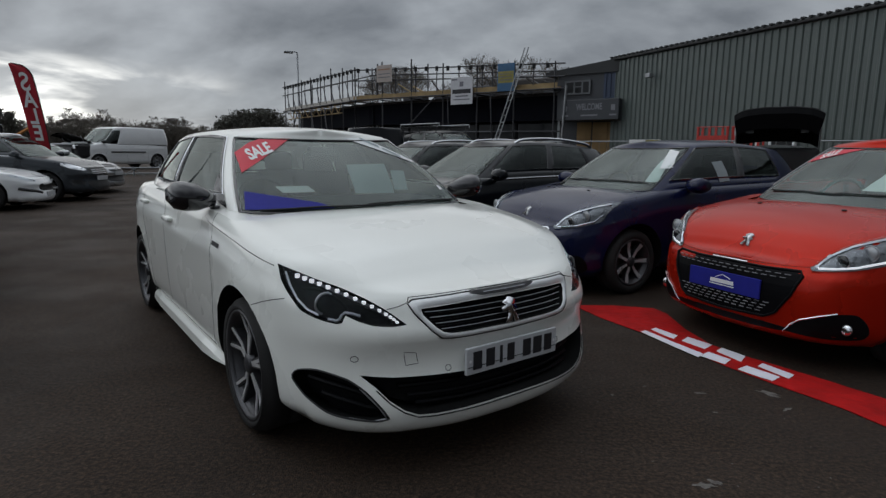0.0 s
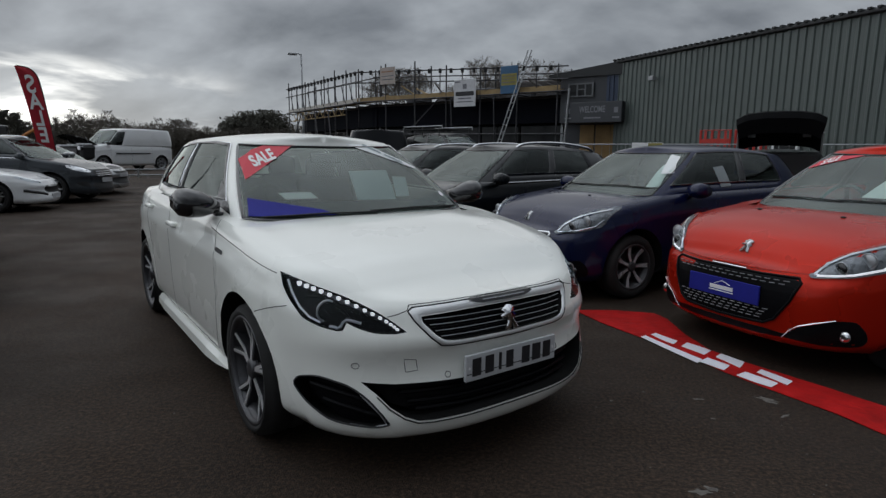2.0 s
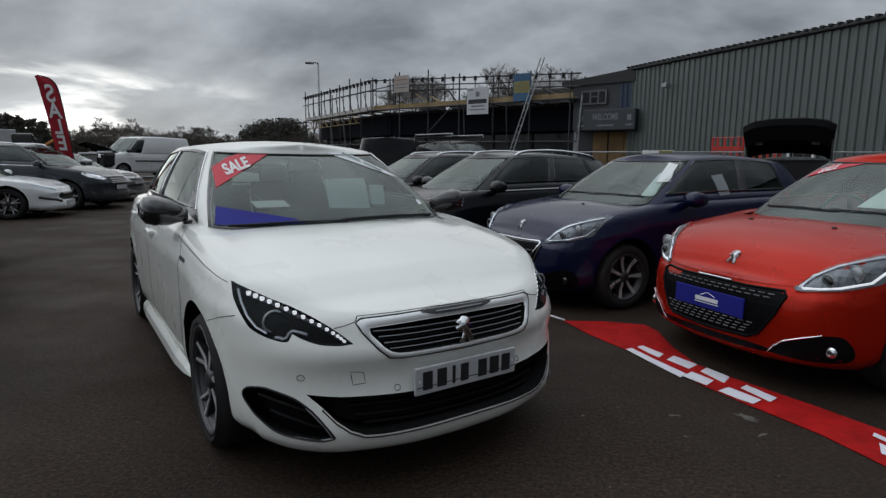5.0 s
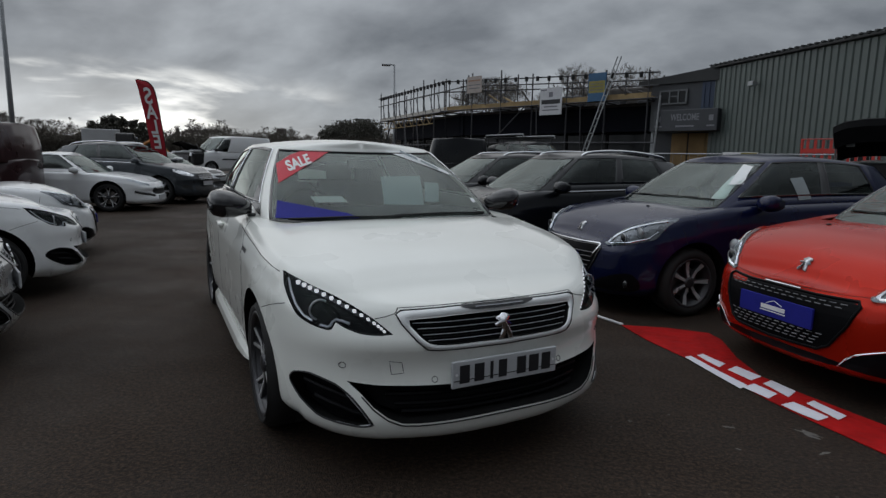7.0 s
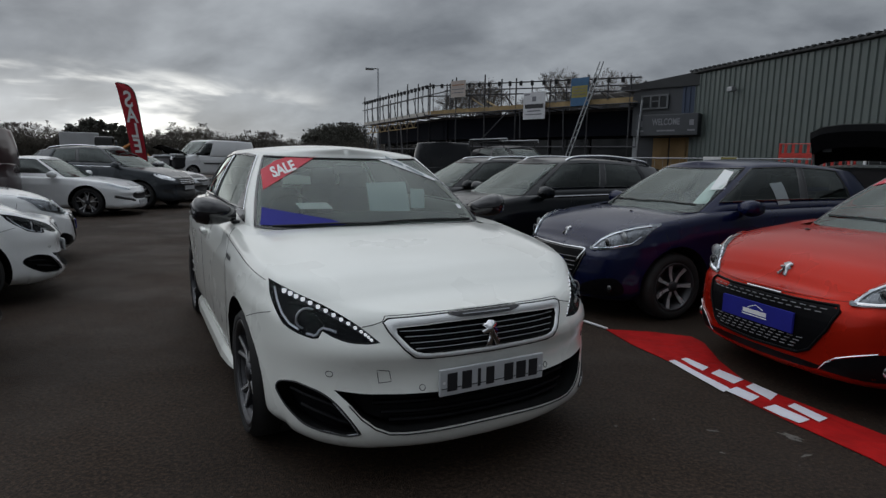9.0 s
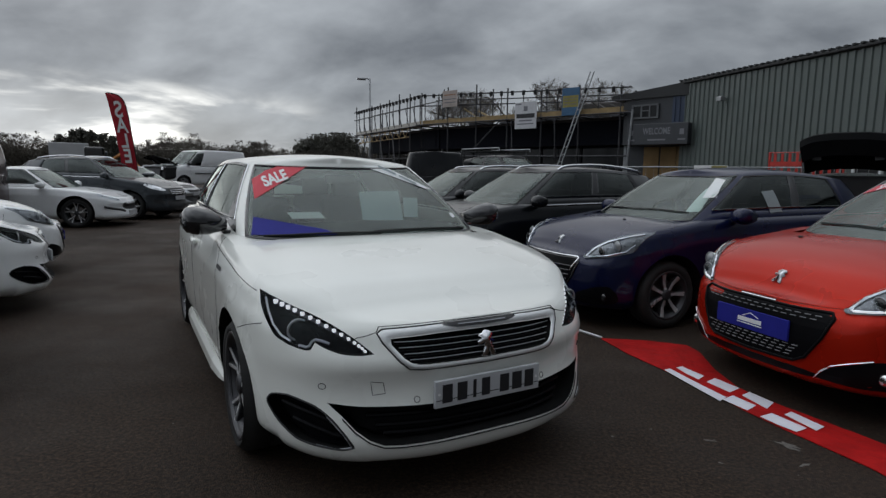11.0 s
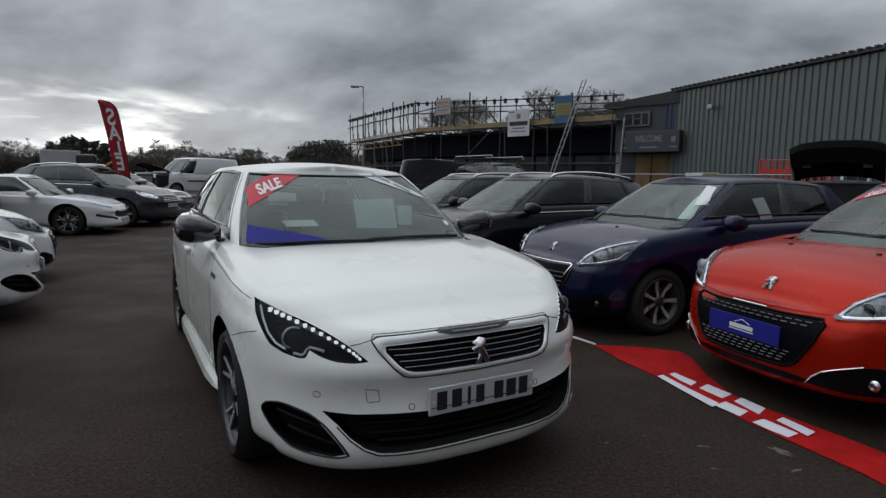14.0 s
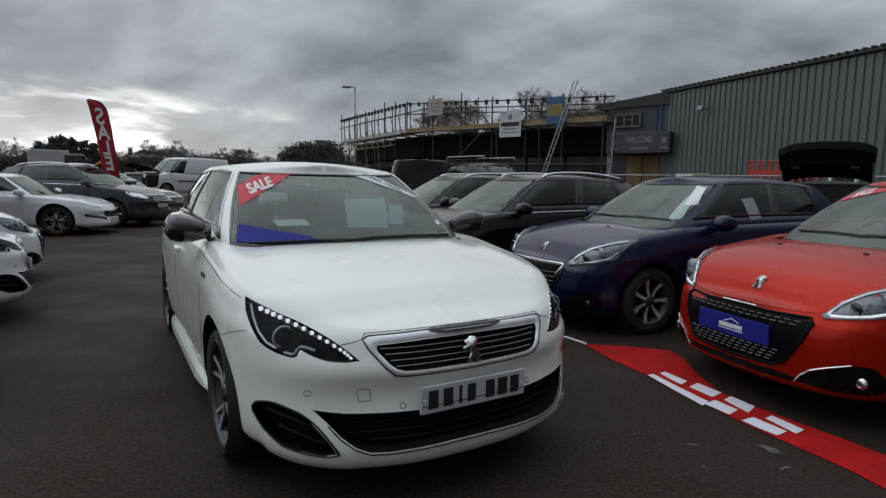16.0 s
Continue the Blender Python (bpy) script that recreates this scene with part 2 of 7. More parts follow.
def tube(pts, r, n=8, closed=False):
    return add_tube(bmesh.new(), pts, r, n, closed)


def lathe(profile, n=32, axis="x"):
    """Turns (radius, along) pairs about an axis; closed surface when the profile ends on the axis or closes."""
    bm = bmesh.new()
    rings = []
    for r, h in profile:
        ring = []
        for k in range(n):
            a = 2 * math.pi * k / n
            c, s = r * math.cos(a), r * math.sin(a)
            ring.append(bm.verts.new((h, c, s) if axis == "x" else (c, s, h)))
        rings.append(ring)
    for A, B in zip(rings, rings[1:]):
        for k in range(n):
            bm.faces.new((A[k], A[(k + 1) % n], B[(k + 1) % n], B[k]))
    return bm


def spline(ctrl, n):
    """n points per control segment on a Catmull-Rom curve through the control points."""
    P = np.array(ctrl, float)
    Q = np.vstack([2 * P[0] - P[1], P, 2 * P[-1] - P[-2]])
    out = []
    for i in range(len(P) - 1):
        p0, p1, p2, p3 = Q[i:i + 4]
        for k in range(n):
            t = k / n
            out.append(0.5 * (2 * p1 + (p2 - p0) * t + (2 * p0 - 5 * p1 + 4 * p2 - p3) * t ** 2 + (3 * p1 - p0 - 3 * p2 + p3) * t ** 3))
    out.append(P[-1])
    return np.array(out)


def curve1(pts):
    """A smooth function through (t, value) pairs."""
    P = np.array(pts, float)
    S = spline(P, 12)
    return lambda t: np.interp(t, S[:, 0], S[:, 1])


def cut(me, cutter, name):
    """The mesh me less the mesh cutter, both with the same slots."""
    a, b = new("tmp_a", me), new("tmp_b", cutter)
    md = a.modifiers.new("cut", "BOOLEAN")
    md.operation, md.solver, md.object = "DIFFERENCE", "EXACT", b
    bpy.context.view_layer.update()
    res = bpy.data.meshes.new_from_object(a.evaluated_get(bpy.context.evaluated_depsgraph_get()))
    res.name = name
    bpy.data.objects.remove(a)
    bpy.data.objects.remove(b)
    return res


def prism_front(poly, y0, y1):
    """Faces of a prism with outline poly in (x, z), from y0 to y1."""
    n = len(poly)
    vs = [(x, y0, z) for x, z in poly] + [(x, y1, z) for x, z in poly]
    fs = [tuple(range(n)), tuple(range(2 * n - 1, n - 1, -1))] + [(i, i + n, (i + 1) % n + n, (i + 1) % n) for i in range(n)]
    return vs, fs


def well(cy, cz, r, x0, x1, n=40):
    vs = [(x, cy + r * math.cos(2 * math.pi * k / n), cz + r * math.sin(2 * math.pi * k / n)) for x in (x0, x1) for k in range(n)]
    fs = [tuple(range(n)), tuple(range(2 * n - 1, n - 1, -1))] + [(i, i + n, (i + 1) % n + n, (i + 1) % n) for i in range(n)]
    return vs, fs


def smooth_poly(poly, n=6, sharp=()):
    """A closed outline, rounded through its corner points."""
    P = [np.array(p, float) for p in poly]
    out, K = [], len(P)
    for i in range(K):
        p0, p1, p2, p3 = P[i - 1], P[i], P[(i + 1) % K], P[(i + 2) % K]
        m1 = (p2 - p0) * (0.0 if i in sharp else 0.35)
        m2 = (p3 - p1) * (0.0 if (i + 1) % K in sharp else 0.35)
        for k in range(n):
            t = k / n
            out.append((2 * t ** 3 - 3 * t ** 2 + 1) * p1 + (t ** 3 - 2 * t ** 2 + t) * m1 + (3 * t ** 2 - 2 * t ** 3) * p2 + (t ** 3 - t ** 2) * m2)
    return [tuple(p) for p in out]


class Skin:
    """The uncut outer surface of a car's body: carries outlines onto it."""

    def __init__(self, me):
        self.tree = BVHTree.FromPolygons([v.co[:] for v in me.vertices], [p.vertices[:] for p in me.polygons])

    def on(self, a, b, view, off=0.0):
        """The place on the skin seen in a view: front (x, z), side_l / side_r (y, z) or top (x, y)."""
        if view == "front":
            o, d = Vector((a, -3, b)), Vector((0, 1, 0))
        elif view == "rear":
            o, d = Vector((a, 9, b)), Vector((0, -1, 0))
        elif view == "right":
            o, d = Vector((-3, a, b)), Vector((1, 0, 0))
        elif view == "left":
            o, d = Vector((3, a, b)), Vector((-1, 0, 0))
        else:
            o, d = Vector((a, b, 5)), Vector((0, 0, -1))
        hit, nor, _, _ = self.tree.ray_cast(o, d)
        if hit is None:
            hit, nor, _, _ = self.tree.find_nearest(o + d * 3)
        if nor.dot(d) > 0:
            nor = -nor
        return hit + nor * off, nor

    def patch(self, poly, view, off=0.002, thick=0.006, step=0.03):
        """A sheet with outline poly laid on the skin, off proud of it."""
        P = [Vector(p) for p in poly]
        dense = []
        for i, p in enumerate(P):
            q = P[(i + 1) % len(P)]
            k = max(1, int((q - p).length / step))
            dense += [p.lerp(q, j / k) for j in range(k)]
        xs, zs = [p.x for p in dense], [p.y for p in dense]
        grid = []
        for gx in np.arange(min(xs) + step / 2, max(xs), step):
            for gz in np.arange(min(zs) + step / 2, max(zs), step):
                inside, near = False, False
                for i, p in enumerate(dense):
                    q = dense[(i + 1) % len(dense)]
                    if (p.y > gz) != (q.y > gz) and gx < (q.x - p.x) * (gz - p.y) / (q.y - p.y) + p.x:
                        inside = not inside
                    near = near or (abs(p.x - gx) + abs(p.y - gz) < step * 0.5)
                if inside and not near:
                    grid.append(Vector((gx, gz)))
        n = len(dense)
        vs, _, fs, _, _, _ = geometry.delaunay_2d_cdt(dense + grid, [(i, (i + 1) % n) for i in range(n)], [], 1, 1e-6)
        bm = bmesh.new()
        top = [bm.verts.new(self.on(v.x, v.y, view, off)[0]) for v in vs]
        for f in fs:
            bm.faces.new([top[i] for i in f])
        if thick:
            edges = [e for e in bm.edges if e.is_boundary]
            ex = bmesh.ops.extrude_edge_only(bm, edges=edges)["geom"]
            deep = Vector({"front": (0, 1, 0), "rear": (0, -1, 0), "right": (1, 0, 0), "left": (-1, 0, 0), "top": (0, 0, -1)}[view]) * (thick + off)
            for v in ex:
                if isinstance(v, bmesh.types.BMVert):
                    v.co += deep
        return bm

    def line(self, pts, view, r, off=0.0, closed=False, n=6, dense=4):
        """A bead along a line on the skin."""
        P = [Vector(p) for p in pts]
        out = []
        for i in range(len(P) if closed else len(P) - 1):
            q = P[(i + 1) % len(P)]
            out += [P[i].lerp(q, j / dense) for j in range(dense)]
        if not closed:
            out.append(P[-1])
        return tube([self.on(p.x, p.y, view, off)[0] for p in out], r, n, closed)


# ---- cars: a lower body of stacked outlines, a cabin of pillars and panes ----
BASE = dict(
    L=4.253, ride=0.20, wr=0.318, wy=(0.892, 3.50), track=0.772, tw=0.225, rim_r=0.258, arch=0.372,
    plan=[(0, 0), (0.25, 0.015), (0.45, 0.064), (0.60, 0.13), (0.715, 0.23), (0.795, 0.355), (0.855, 0.515), (0.892, 0.76), (0.898, 1.2), (0.90, 2.2), (0.90, 3.0),
          (0.885, 3.6), (0.83, 3.98), (0.70, 4.16), (0.40, 4.235), (0, 4.253)],
    front=[(0.13, 0.17), (0.19, 0.03), (0.24, -0.012), (0.30, -0.025), (0.36, -0.010), (0.42, 0.014), (0.47, 0.028), (0.52, 0.030), (0.56, 0.018), (0.595, 0.010), (0.615, 0.018), (0.65, 0.038), (0.69, 0.056), (0.73, 0.080), (0.76, 0.115), (0.80, 0.15), (0.9, 0.16)],
    rear=[(0.15, 0.2), (0.24, 0.04), (0.40, 0.0), (0.6, 0.0), (0.8, 0.03), (0.95, 0.08), (1.1, 0.14)],
    side=[(0, -0.10), (0.05, -0.055), (0.12, -0.022), (0.3, -0.006), (0.5, 0.0), (0.66, 0.001), (0.78, 0.0), (0.82, -0.012), (0.90, -0.026), (0.96, -0.046), (1.0, -0.078)],
    shoulder=[(-0.2, 0.745), (0.10, 0.755), (0.25, 0.806), (0.42, 0.858), (0.7, 0.903), (1.0, 0.945), (1.35, 0.985), (2.0, 1.0), (3.0, 1.02), (3.9, 1.03), (4.3, 1.0)],
    crown=[(-0.2, 0.0), (0.12, 0.0), (0.3, 0.010), (0.6, 0.028), (0.85, 0.036), (1.02, 0.034), (1.15, 0.018), (1.3, 0.0), (1.6, 0.02), (3.8, 0.05), (4.3, 0.02)],
    gbase=[(0, 1.09), (0.36, 1.115), (0.655, 1.19), (0.768, 1.33), (0.815, 1.62), (0.825, 2.2), (0.825, 2.75), (0.81, 3.15), (0.765, 3.6), (0.66, 3.92), (0.35, 4.03), (0, 4.06)],
    groof=[(0, 1.90), (0.30, 1.92), (0.48, 1.965), (0.555, 2.04), (0.585, 2.16), (0.60, 2.45), (0.60, 2.8), (0.59, 3.1), (0.565, 3.4), (0.50, 3.66), (0.28, 3.74), (0, 3.75)],
    groofz=[(1.8, 1.385), (2.0, 1.408), (2.4, 1.430), (2.9, 1.42), (3.4, 1.38), (3.8, 1.33)], gcrown=0.048, gbulge=0.024,
    panes=[("windscreen", -2.62, 2.62, 0.12, 0.95), ("side_window", 3.30, 5.42, 0.27, 0.93), ("side_window", 5.62, 7.35, 0.27, 0.93), ("rear_window", 8.9, 13.1, 0.36, 0.92),
           ("pillar_trim", 5.42, 5.62, 0.27, 0.93)],
)


def derive(L, W, H, wb, fo, wr, **kw):
    """A variant of the base car, stretched to other overall sizes."""
    ky, kx, kz = L / 4.253, W / 1.80, H / 1.48
    y0, y1 = 0.868, 3.488

    def fy(y):
        return float(np.interp(y, (-0.5, 0, y0, y1, 4.253, 5), (-0.5, 0, fo, fo + wb, L, L + 0.75)))

    S = dict(BASE)
    for k in ("plan", "gbase", "groof"):
        S[k] = [(x * kx, fy(y)) for x, y in BASE[k]]
    for k in ("shoulder", "groofz"):
        S[k] = [(fy(y), z * kz) for y, z in BASE[k]]
    S["crown"] = [(fy(y), z) for y, z in BASE["crown"]]
    for k in ("front", "rear"):
        S[k] = [(z * kz, y) for z, y in BASE[k]]
    S.update(L=L, wr=wr, wy=(fo, fo + wb), track=0.752 * kx, arch=wr + 0.052, rim_r=wr - 0.085)
    S.update(kw)
    return S


def lower_body(S, cutters=()):
    """The closed shell below the windows, its wheel wells and pockets cut; returns the uncut skin and the cut mesh."""
    H = spline(S["plan"], 9)
    n = len(H)
    ring = np.vstack([H, (H[1:-1] * (-1, 1))[::-1]])            # round the car, from the nose over its left side
    K = len(ring)
    zs, cr, fr, re, sd = (curve1(S[k]) for k in ("shoulder", "crown", "front", "rear", "side"))
    L = S["L"]
    F = np.concatenate([np.linspace(0, 0.12, 5), np.linspace(0.17, 0.88, 15), np.linspace(0.91, 1.0, 6)])
    rows = []
    for f in F:
        r = []
        for x, y in ring:
            zb = S["ride"] - (0.0 if y > 0.4 else 0.02)
            top = float(zs(y))
            z = zb + f * (top - zb)
            wf, wr_ = max(0.0, 1 - y / 0.9) ** 1.5, max(0.0, 1 - (L - y) / 0.9) ** 1.5
            yy = y + float(fr(z)) * wf - float(re(z)) * wr_
            k = min(1.0, abs(x) / 0.5)
            sg = float(np.sign(x)) if abs(x) > 1e-6 else 0.0
            xx = x + sg * float(sd(f)) * k * (min(1.0, 0.45 + 0.55 * y / 0.7) if f < 0.5 else 1.0)
            if abs(x) > 0.5:
                for cy in S["wy"]:
                    d = math.hypot(yy - cy, z - S["wr"])
                    xx += math.copysign(0.010 * math.exp(-((d - S["arch"] - 0.01) / 0.045) ** 2), x)
            r.append((xx, yy, z))
        rows.append(r)
    verts = [p for r in rows for p in r]
    faces = []
    for i in range(len(rows) - 1):
        for k in range(K):
            a, b = i * K + k, i * K + (k + 1) % K
            faces.append((a, b, b + K, a + K))
    # bonnet and deck: rows across the car, from the rim to the middle and on to the other rim
    rim = rows[-1]
    base = (len(rows) - 1) * K
    prev = [base + k for k in range(n)]
    M_ = 14
    grid = {}
    for k in range(1, n - 1):
        x, y, z = rim[k]
        for j in range(1, M_):
            s = 1 - 2 * j / M_
            zz = z + float(cr(y)) * (1 - abs(s) ** 2.6)
            if "hood" in S:
                zz += S["hood"](x * s, y)
            grid[k, j] = len(verts)
            verts.append((x * s, y, zz))

    def vid(k, j):
        if j == 0:
            return base + k
        if j == M_:
            return base + (K - k) % K
        return grid[k, j]
    for k in range(1, n - 2):
        for j in range(M_):
            faces.append((vid(k, j), vid(k, j + 1), vid(k + 1, j + 1), vid(k + 1, j)))
    for k, e in ((1, 0), (n - 2, n - 1)):
        for j in range(M_):
            t = (base + e, vid(k, j), vid(k, j + 1))
            faces.append(t if e == 0 else t[::-1])
    faces.append(tuple(range(K))[::-1])                          # underside
    me = mesh_of("skin", verts, faces, [S["paint"], M["well"]])
    bm = bmesh.new()
    bm.from_mesh(me)
    bmesh.ops.recalc_face_normals(bm, faces=bm.faces)
    bm.to_mesh(me)
    bm.free()
    skin = Skin(me)
    vs, fs = [], []
    wells = [well(cy, S["wr"] + 0.01, S["arch"], sx * 0.48, sx * 1.2) for cy in S["wy"] for sx in (-1, 1)]
    for v, f in list(wells) + list(cutters):
        o = len(vs)
        vs += v
        fs += [tuple(i + o for i in q) for q in f]
    cm = mesh_of("cutter", vs, fs, [S["paint"], M["well"]], [1] * len(fs), False)
    bm = bmesh.new()
    bm.from_mesh(cm)
    bmesh.ops.recalc_face_normals(bm, faces=bm.faces)
    bm.to_mesh(cm)
    bm.free()
    body = cut(me, cm, "body")
    # open the deck below the cabin
    g = S["gbase"]
    gx, gy = [p[0] for p in g[3:9]], [p[1] for p in g[3:9]]
    y0, y1 = g[2][1] + 0.03, g[9][1] - 0.05
    zf = curve1(S["shoulder"])
    bm = bmesh.new()
    bm.from_mesh(body)
    kill = []
    for f in bm.faces:
        c = f.calc_center_median()
        if y0 < c.y < y1 and f.normal.z > 0.7 and c.z > float(zf(c.y)) - 0.03 and abs(c.x) < np.interp(c.y, gy, gx) - 0.05:
            kill.append(f)
    bmesh.ops.delete(bm, geom=kill, context="FACES")
    bm.to_mesh(body)
    bm.free()
    body.set_sharp_from_angle(angle=radians(38))
    return skin, body


def pane_mat(S, w):
    nm = S["panes"][w][0]
    if nm == "windscreen":
        return M["glass"]
    if nm == "pillar_trim":
        return M["gloss_black"]
    return S.get("rear_glass", M["side_glass"]) if w >= 2 else S.get("front_glass", M["side_glass"])


def cabin(S, car):
    """Roof and pillars as one shell under the car, each pane a part of its own."""
    A, B = np.array(S["gbase"], float), np.array(S["groof"], float)
    m = len(A) - 1
    cuts = sorted({0.0, float(m)} | {min(p, 2 * m - p) if p > m else abs(p) for q in S["panes"] for p in q[1:3]})
    per = sorted(set(np.round(np.concatenate([np.linspace(a, b, max(2, int((b - a) * 5) + 1)) for a, b in zip(cuts, cuts[1:])]), 4)))
    gl = sorted({0.0, 1.0, 0.5, 0.7} | {v for q in S["panes"] for v in q[3:5]})
    gs = sorted(set(np.round(np.concatenate([np.linspace(a, b, max(2, int((b - a) * 10) + 1)) for a, b in zip(gl, gl[1:])]), 4)))
    sa, sb = spline(A, 20), spline(B, 20)

    def at_(S_, p):
        i = np.arange(len(S_)) / 20
        return np.interp(p, i, S_[:, 0]), np.interp(p, i, S_[:, 1])
    zs, zr = curve1(S["shoulder"]), curve1(S["groofz"])
    half = len(per)
    verts, K = [], 2 * half - 2
    ps = list(per) + [2 * m - p for p in per[-2:0:-1]]
    for g in gs:
        for i, p in enumerate(ps):
            q = p if p <= m else 2 * m - p
            (x0, y0), (x1, y1) = at_(sa, q), at_(sb, q)
            z0, z1 = float(zs(y0)) - 0.05, float(zr(y1))
            bl = S["gbulge"] * math.sin(math.pi * g)
            x, y, z = x0 + (x1 - x0) * g, y0 + (y1 - y0) * g, z0 + (z1 - z0) * g
            nx, ny = (x / 0.7, -0.9 if q < 2.6 else (0.7 if q > 9 else 0))
            verts.append(((x + bl * nx) * (1 if p <= m else -1), y + bl * ny, z + bl * 0.4))
    owner = {}
    faces = []
    for gi in range(len(gs) - 1):
        gm = (gs[gi] + gs[gi + 1]) / 2
        for i in range(K):
            pm = (ps[i] + (ps[i + 1] if i + 1 < K else 2 * m)) / 2
            who = -1
            for w, (nm, p0, p1, g0, g1) in enumerate(S["panes"]):
                for sgn in ((0, 1) if p0 >= 0 and p1 <= m else (0,)):
                    pp = 2 * m - pm if sgn else pm
                    if p0 < 0:
                        pp = pm if pm <= m else pm - 2 * m
                    if p0 < pp < p1 and g0 < gm < g1:
                        who = w * 2 + sgn
            a, b = gi * K + i, gi * K + (i + 1) % K
            owner.setdefault(who, []).append((a, b, b + K, a + K))
    # roof panel
    top = (len(gs) - 1) * K
    M_ = 10
    grid = {}
    for k in range(1, half - 1):
        x, y, z = verts[top + k]
        for j in range(1, M_):
            s = 1 - 2 * j / M_
            grid[k, j] = len(verts)
            verts.append((x * s, y, z + S["gcrown"] * (1 - s * s)))

    def vid(k, j):
        return top + k if j == 0 else (top + (K - k) % K if j == M_ else grid[k, j])
    roof = owner.setdefault(-2 if S.get("roof_mat") else -1, [])
    for k in range(1, half - 2):
        for j in range(M_):
            roof.append((vid(k, j), vid(k, j + 1), vid(k + 1, j + 1), vid(k + 1, j)))
    for k, e in ((1, 0), (half - 2, half - 1)):
        for j in range(M_):
            roof.append((top + e, vid(k, j), vid(k, j + 1)) if e == 0 else (top + e, vid(k, j + 1), vid(k, j)))
    for who, fs in owner.items():
        ids = sorted({i for f in fs for i in f})
        mp = {v: i for i, v in enumerate(ids)}
        name = "cabin_shell" if who == -1 else ("roof" if who == -2 else S["panes"][who // 2][0])
        me = mesh_of(name, [verts[i] for i in ids], [tuple(mp[i] for i in f) for f in fs],
                     [S["paint"] if who == -1 else S["roof_mat"] if who == -2 else pane_mat(S, who // 2)])
        if who < 0:
            bm = bmesh.new()
            bm.from_mesh(me)
            bmesh.ops.recalc_face_normals(bm, faces=bm.faces)
            bmesh.ops.solidify(bm, geom=bm.faces[:], thickness=0.022)
            bm.to_mesh(me)
            bm.free()
            me.polygons.foreach_set("use_smooth", [True] * len(me.polygons))
        ob = part(name, me, None, car)
        if who >= 0:
            ob.visible_shadow = False
            # rubber seal round the pane
            bm = bmesh.new()
            bm.from_mesh(me)
            loop, e0 = [], [e for e in bm.edges if e.is_boundary]
            v = e0[0].verts[0]
            seen = set()
            while v and v not in seen:
                seen.add(v)
                loop.append(v.co.copy())
                v = next((e.other_vert(v) for e in v.link_edges if e.is_boundary and e.other_vert(v) not in seen), None)
            bm.free()
            part("window_seal", tube(loop, 0.009, 5, True), M["gloss_black"], ob)
            if S.get("bright_line") and name == "side_window":
                c = sum(loop, Vector()) / len(loop)
                part("bright_line", tube([p + (p - c).normalized() * 0.016 for p in loop], 0.004, 5, True), M["chrome"], ob)
    return Skin(mesh_of("cabin_skin", verts, [f for fs in owner.values() for f in fs], []))


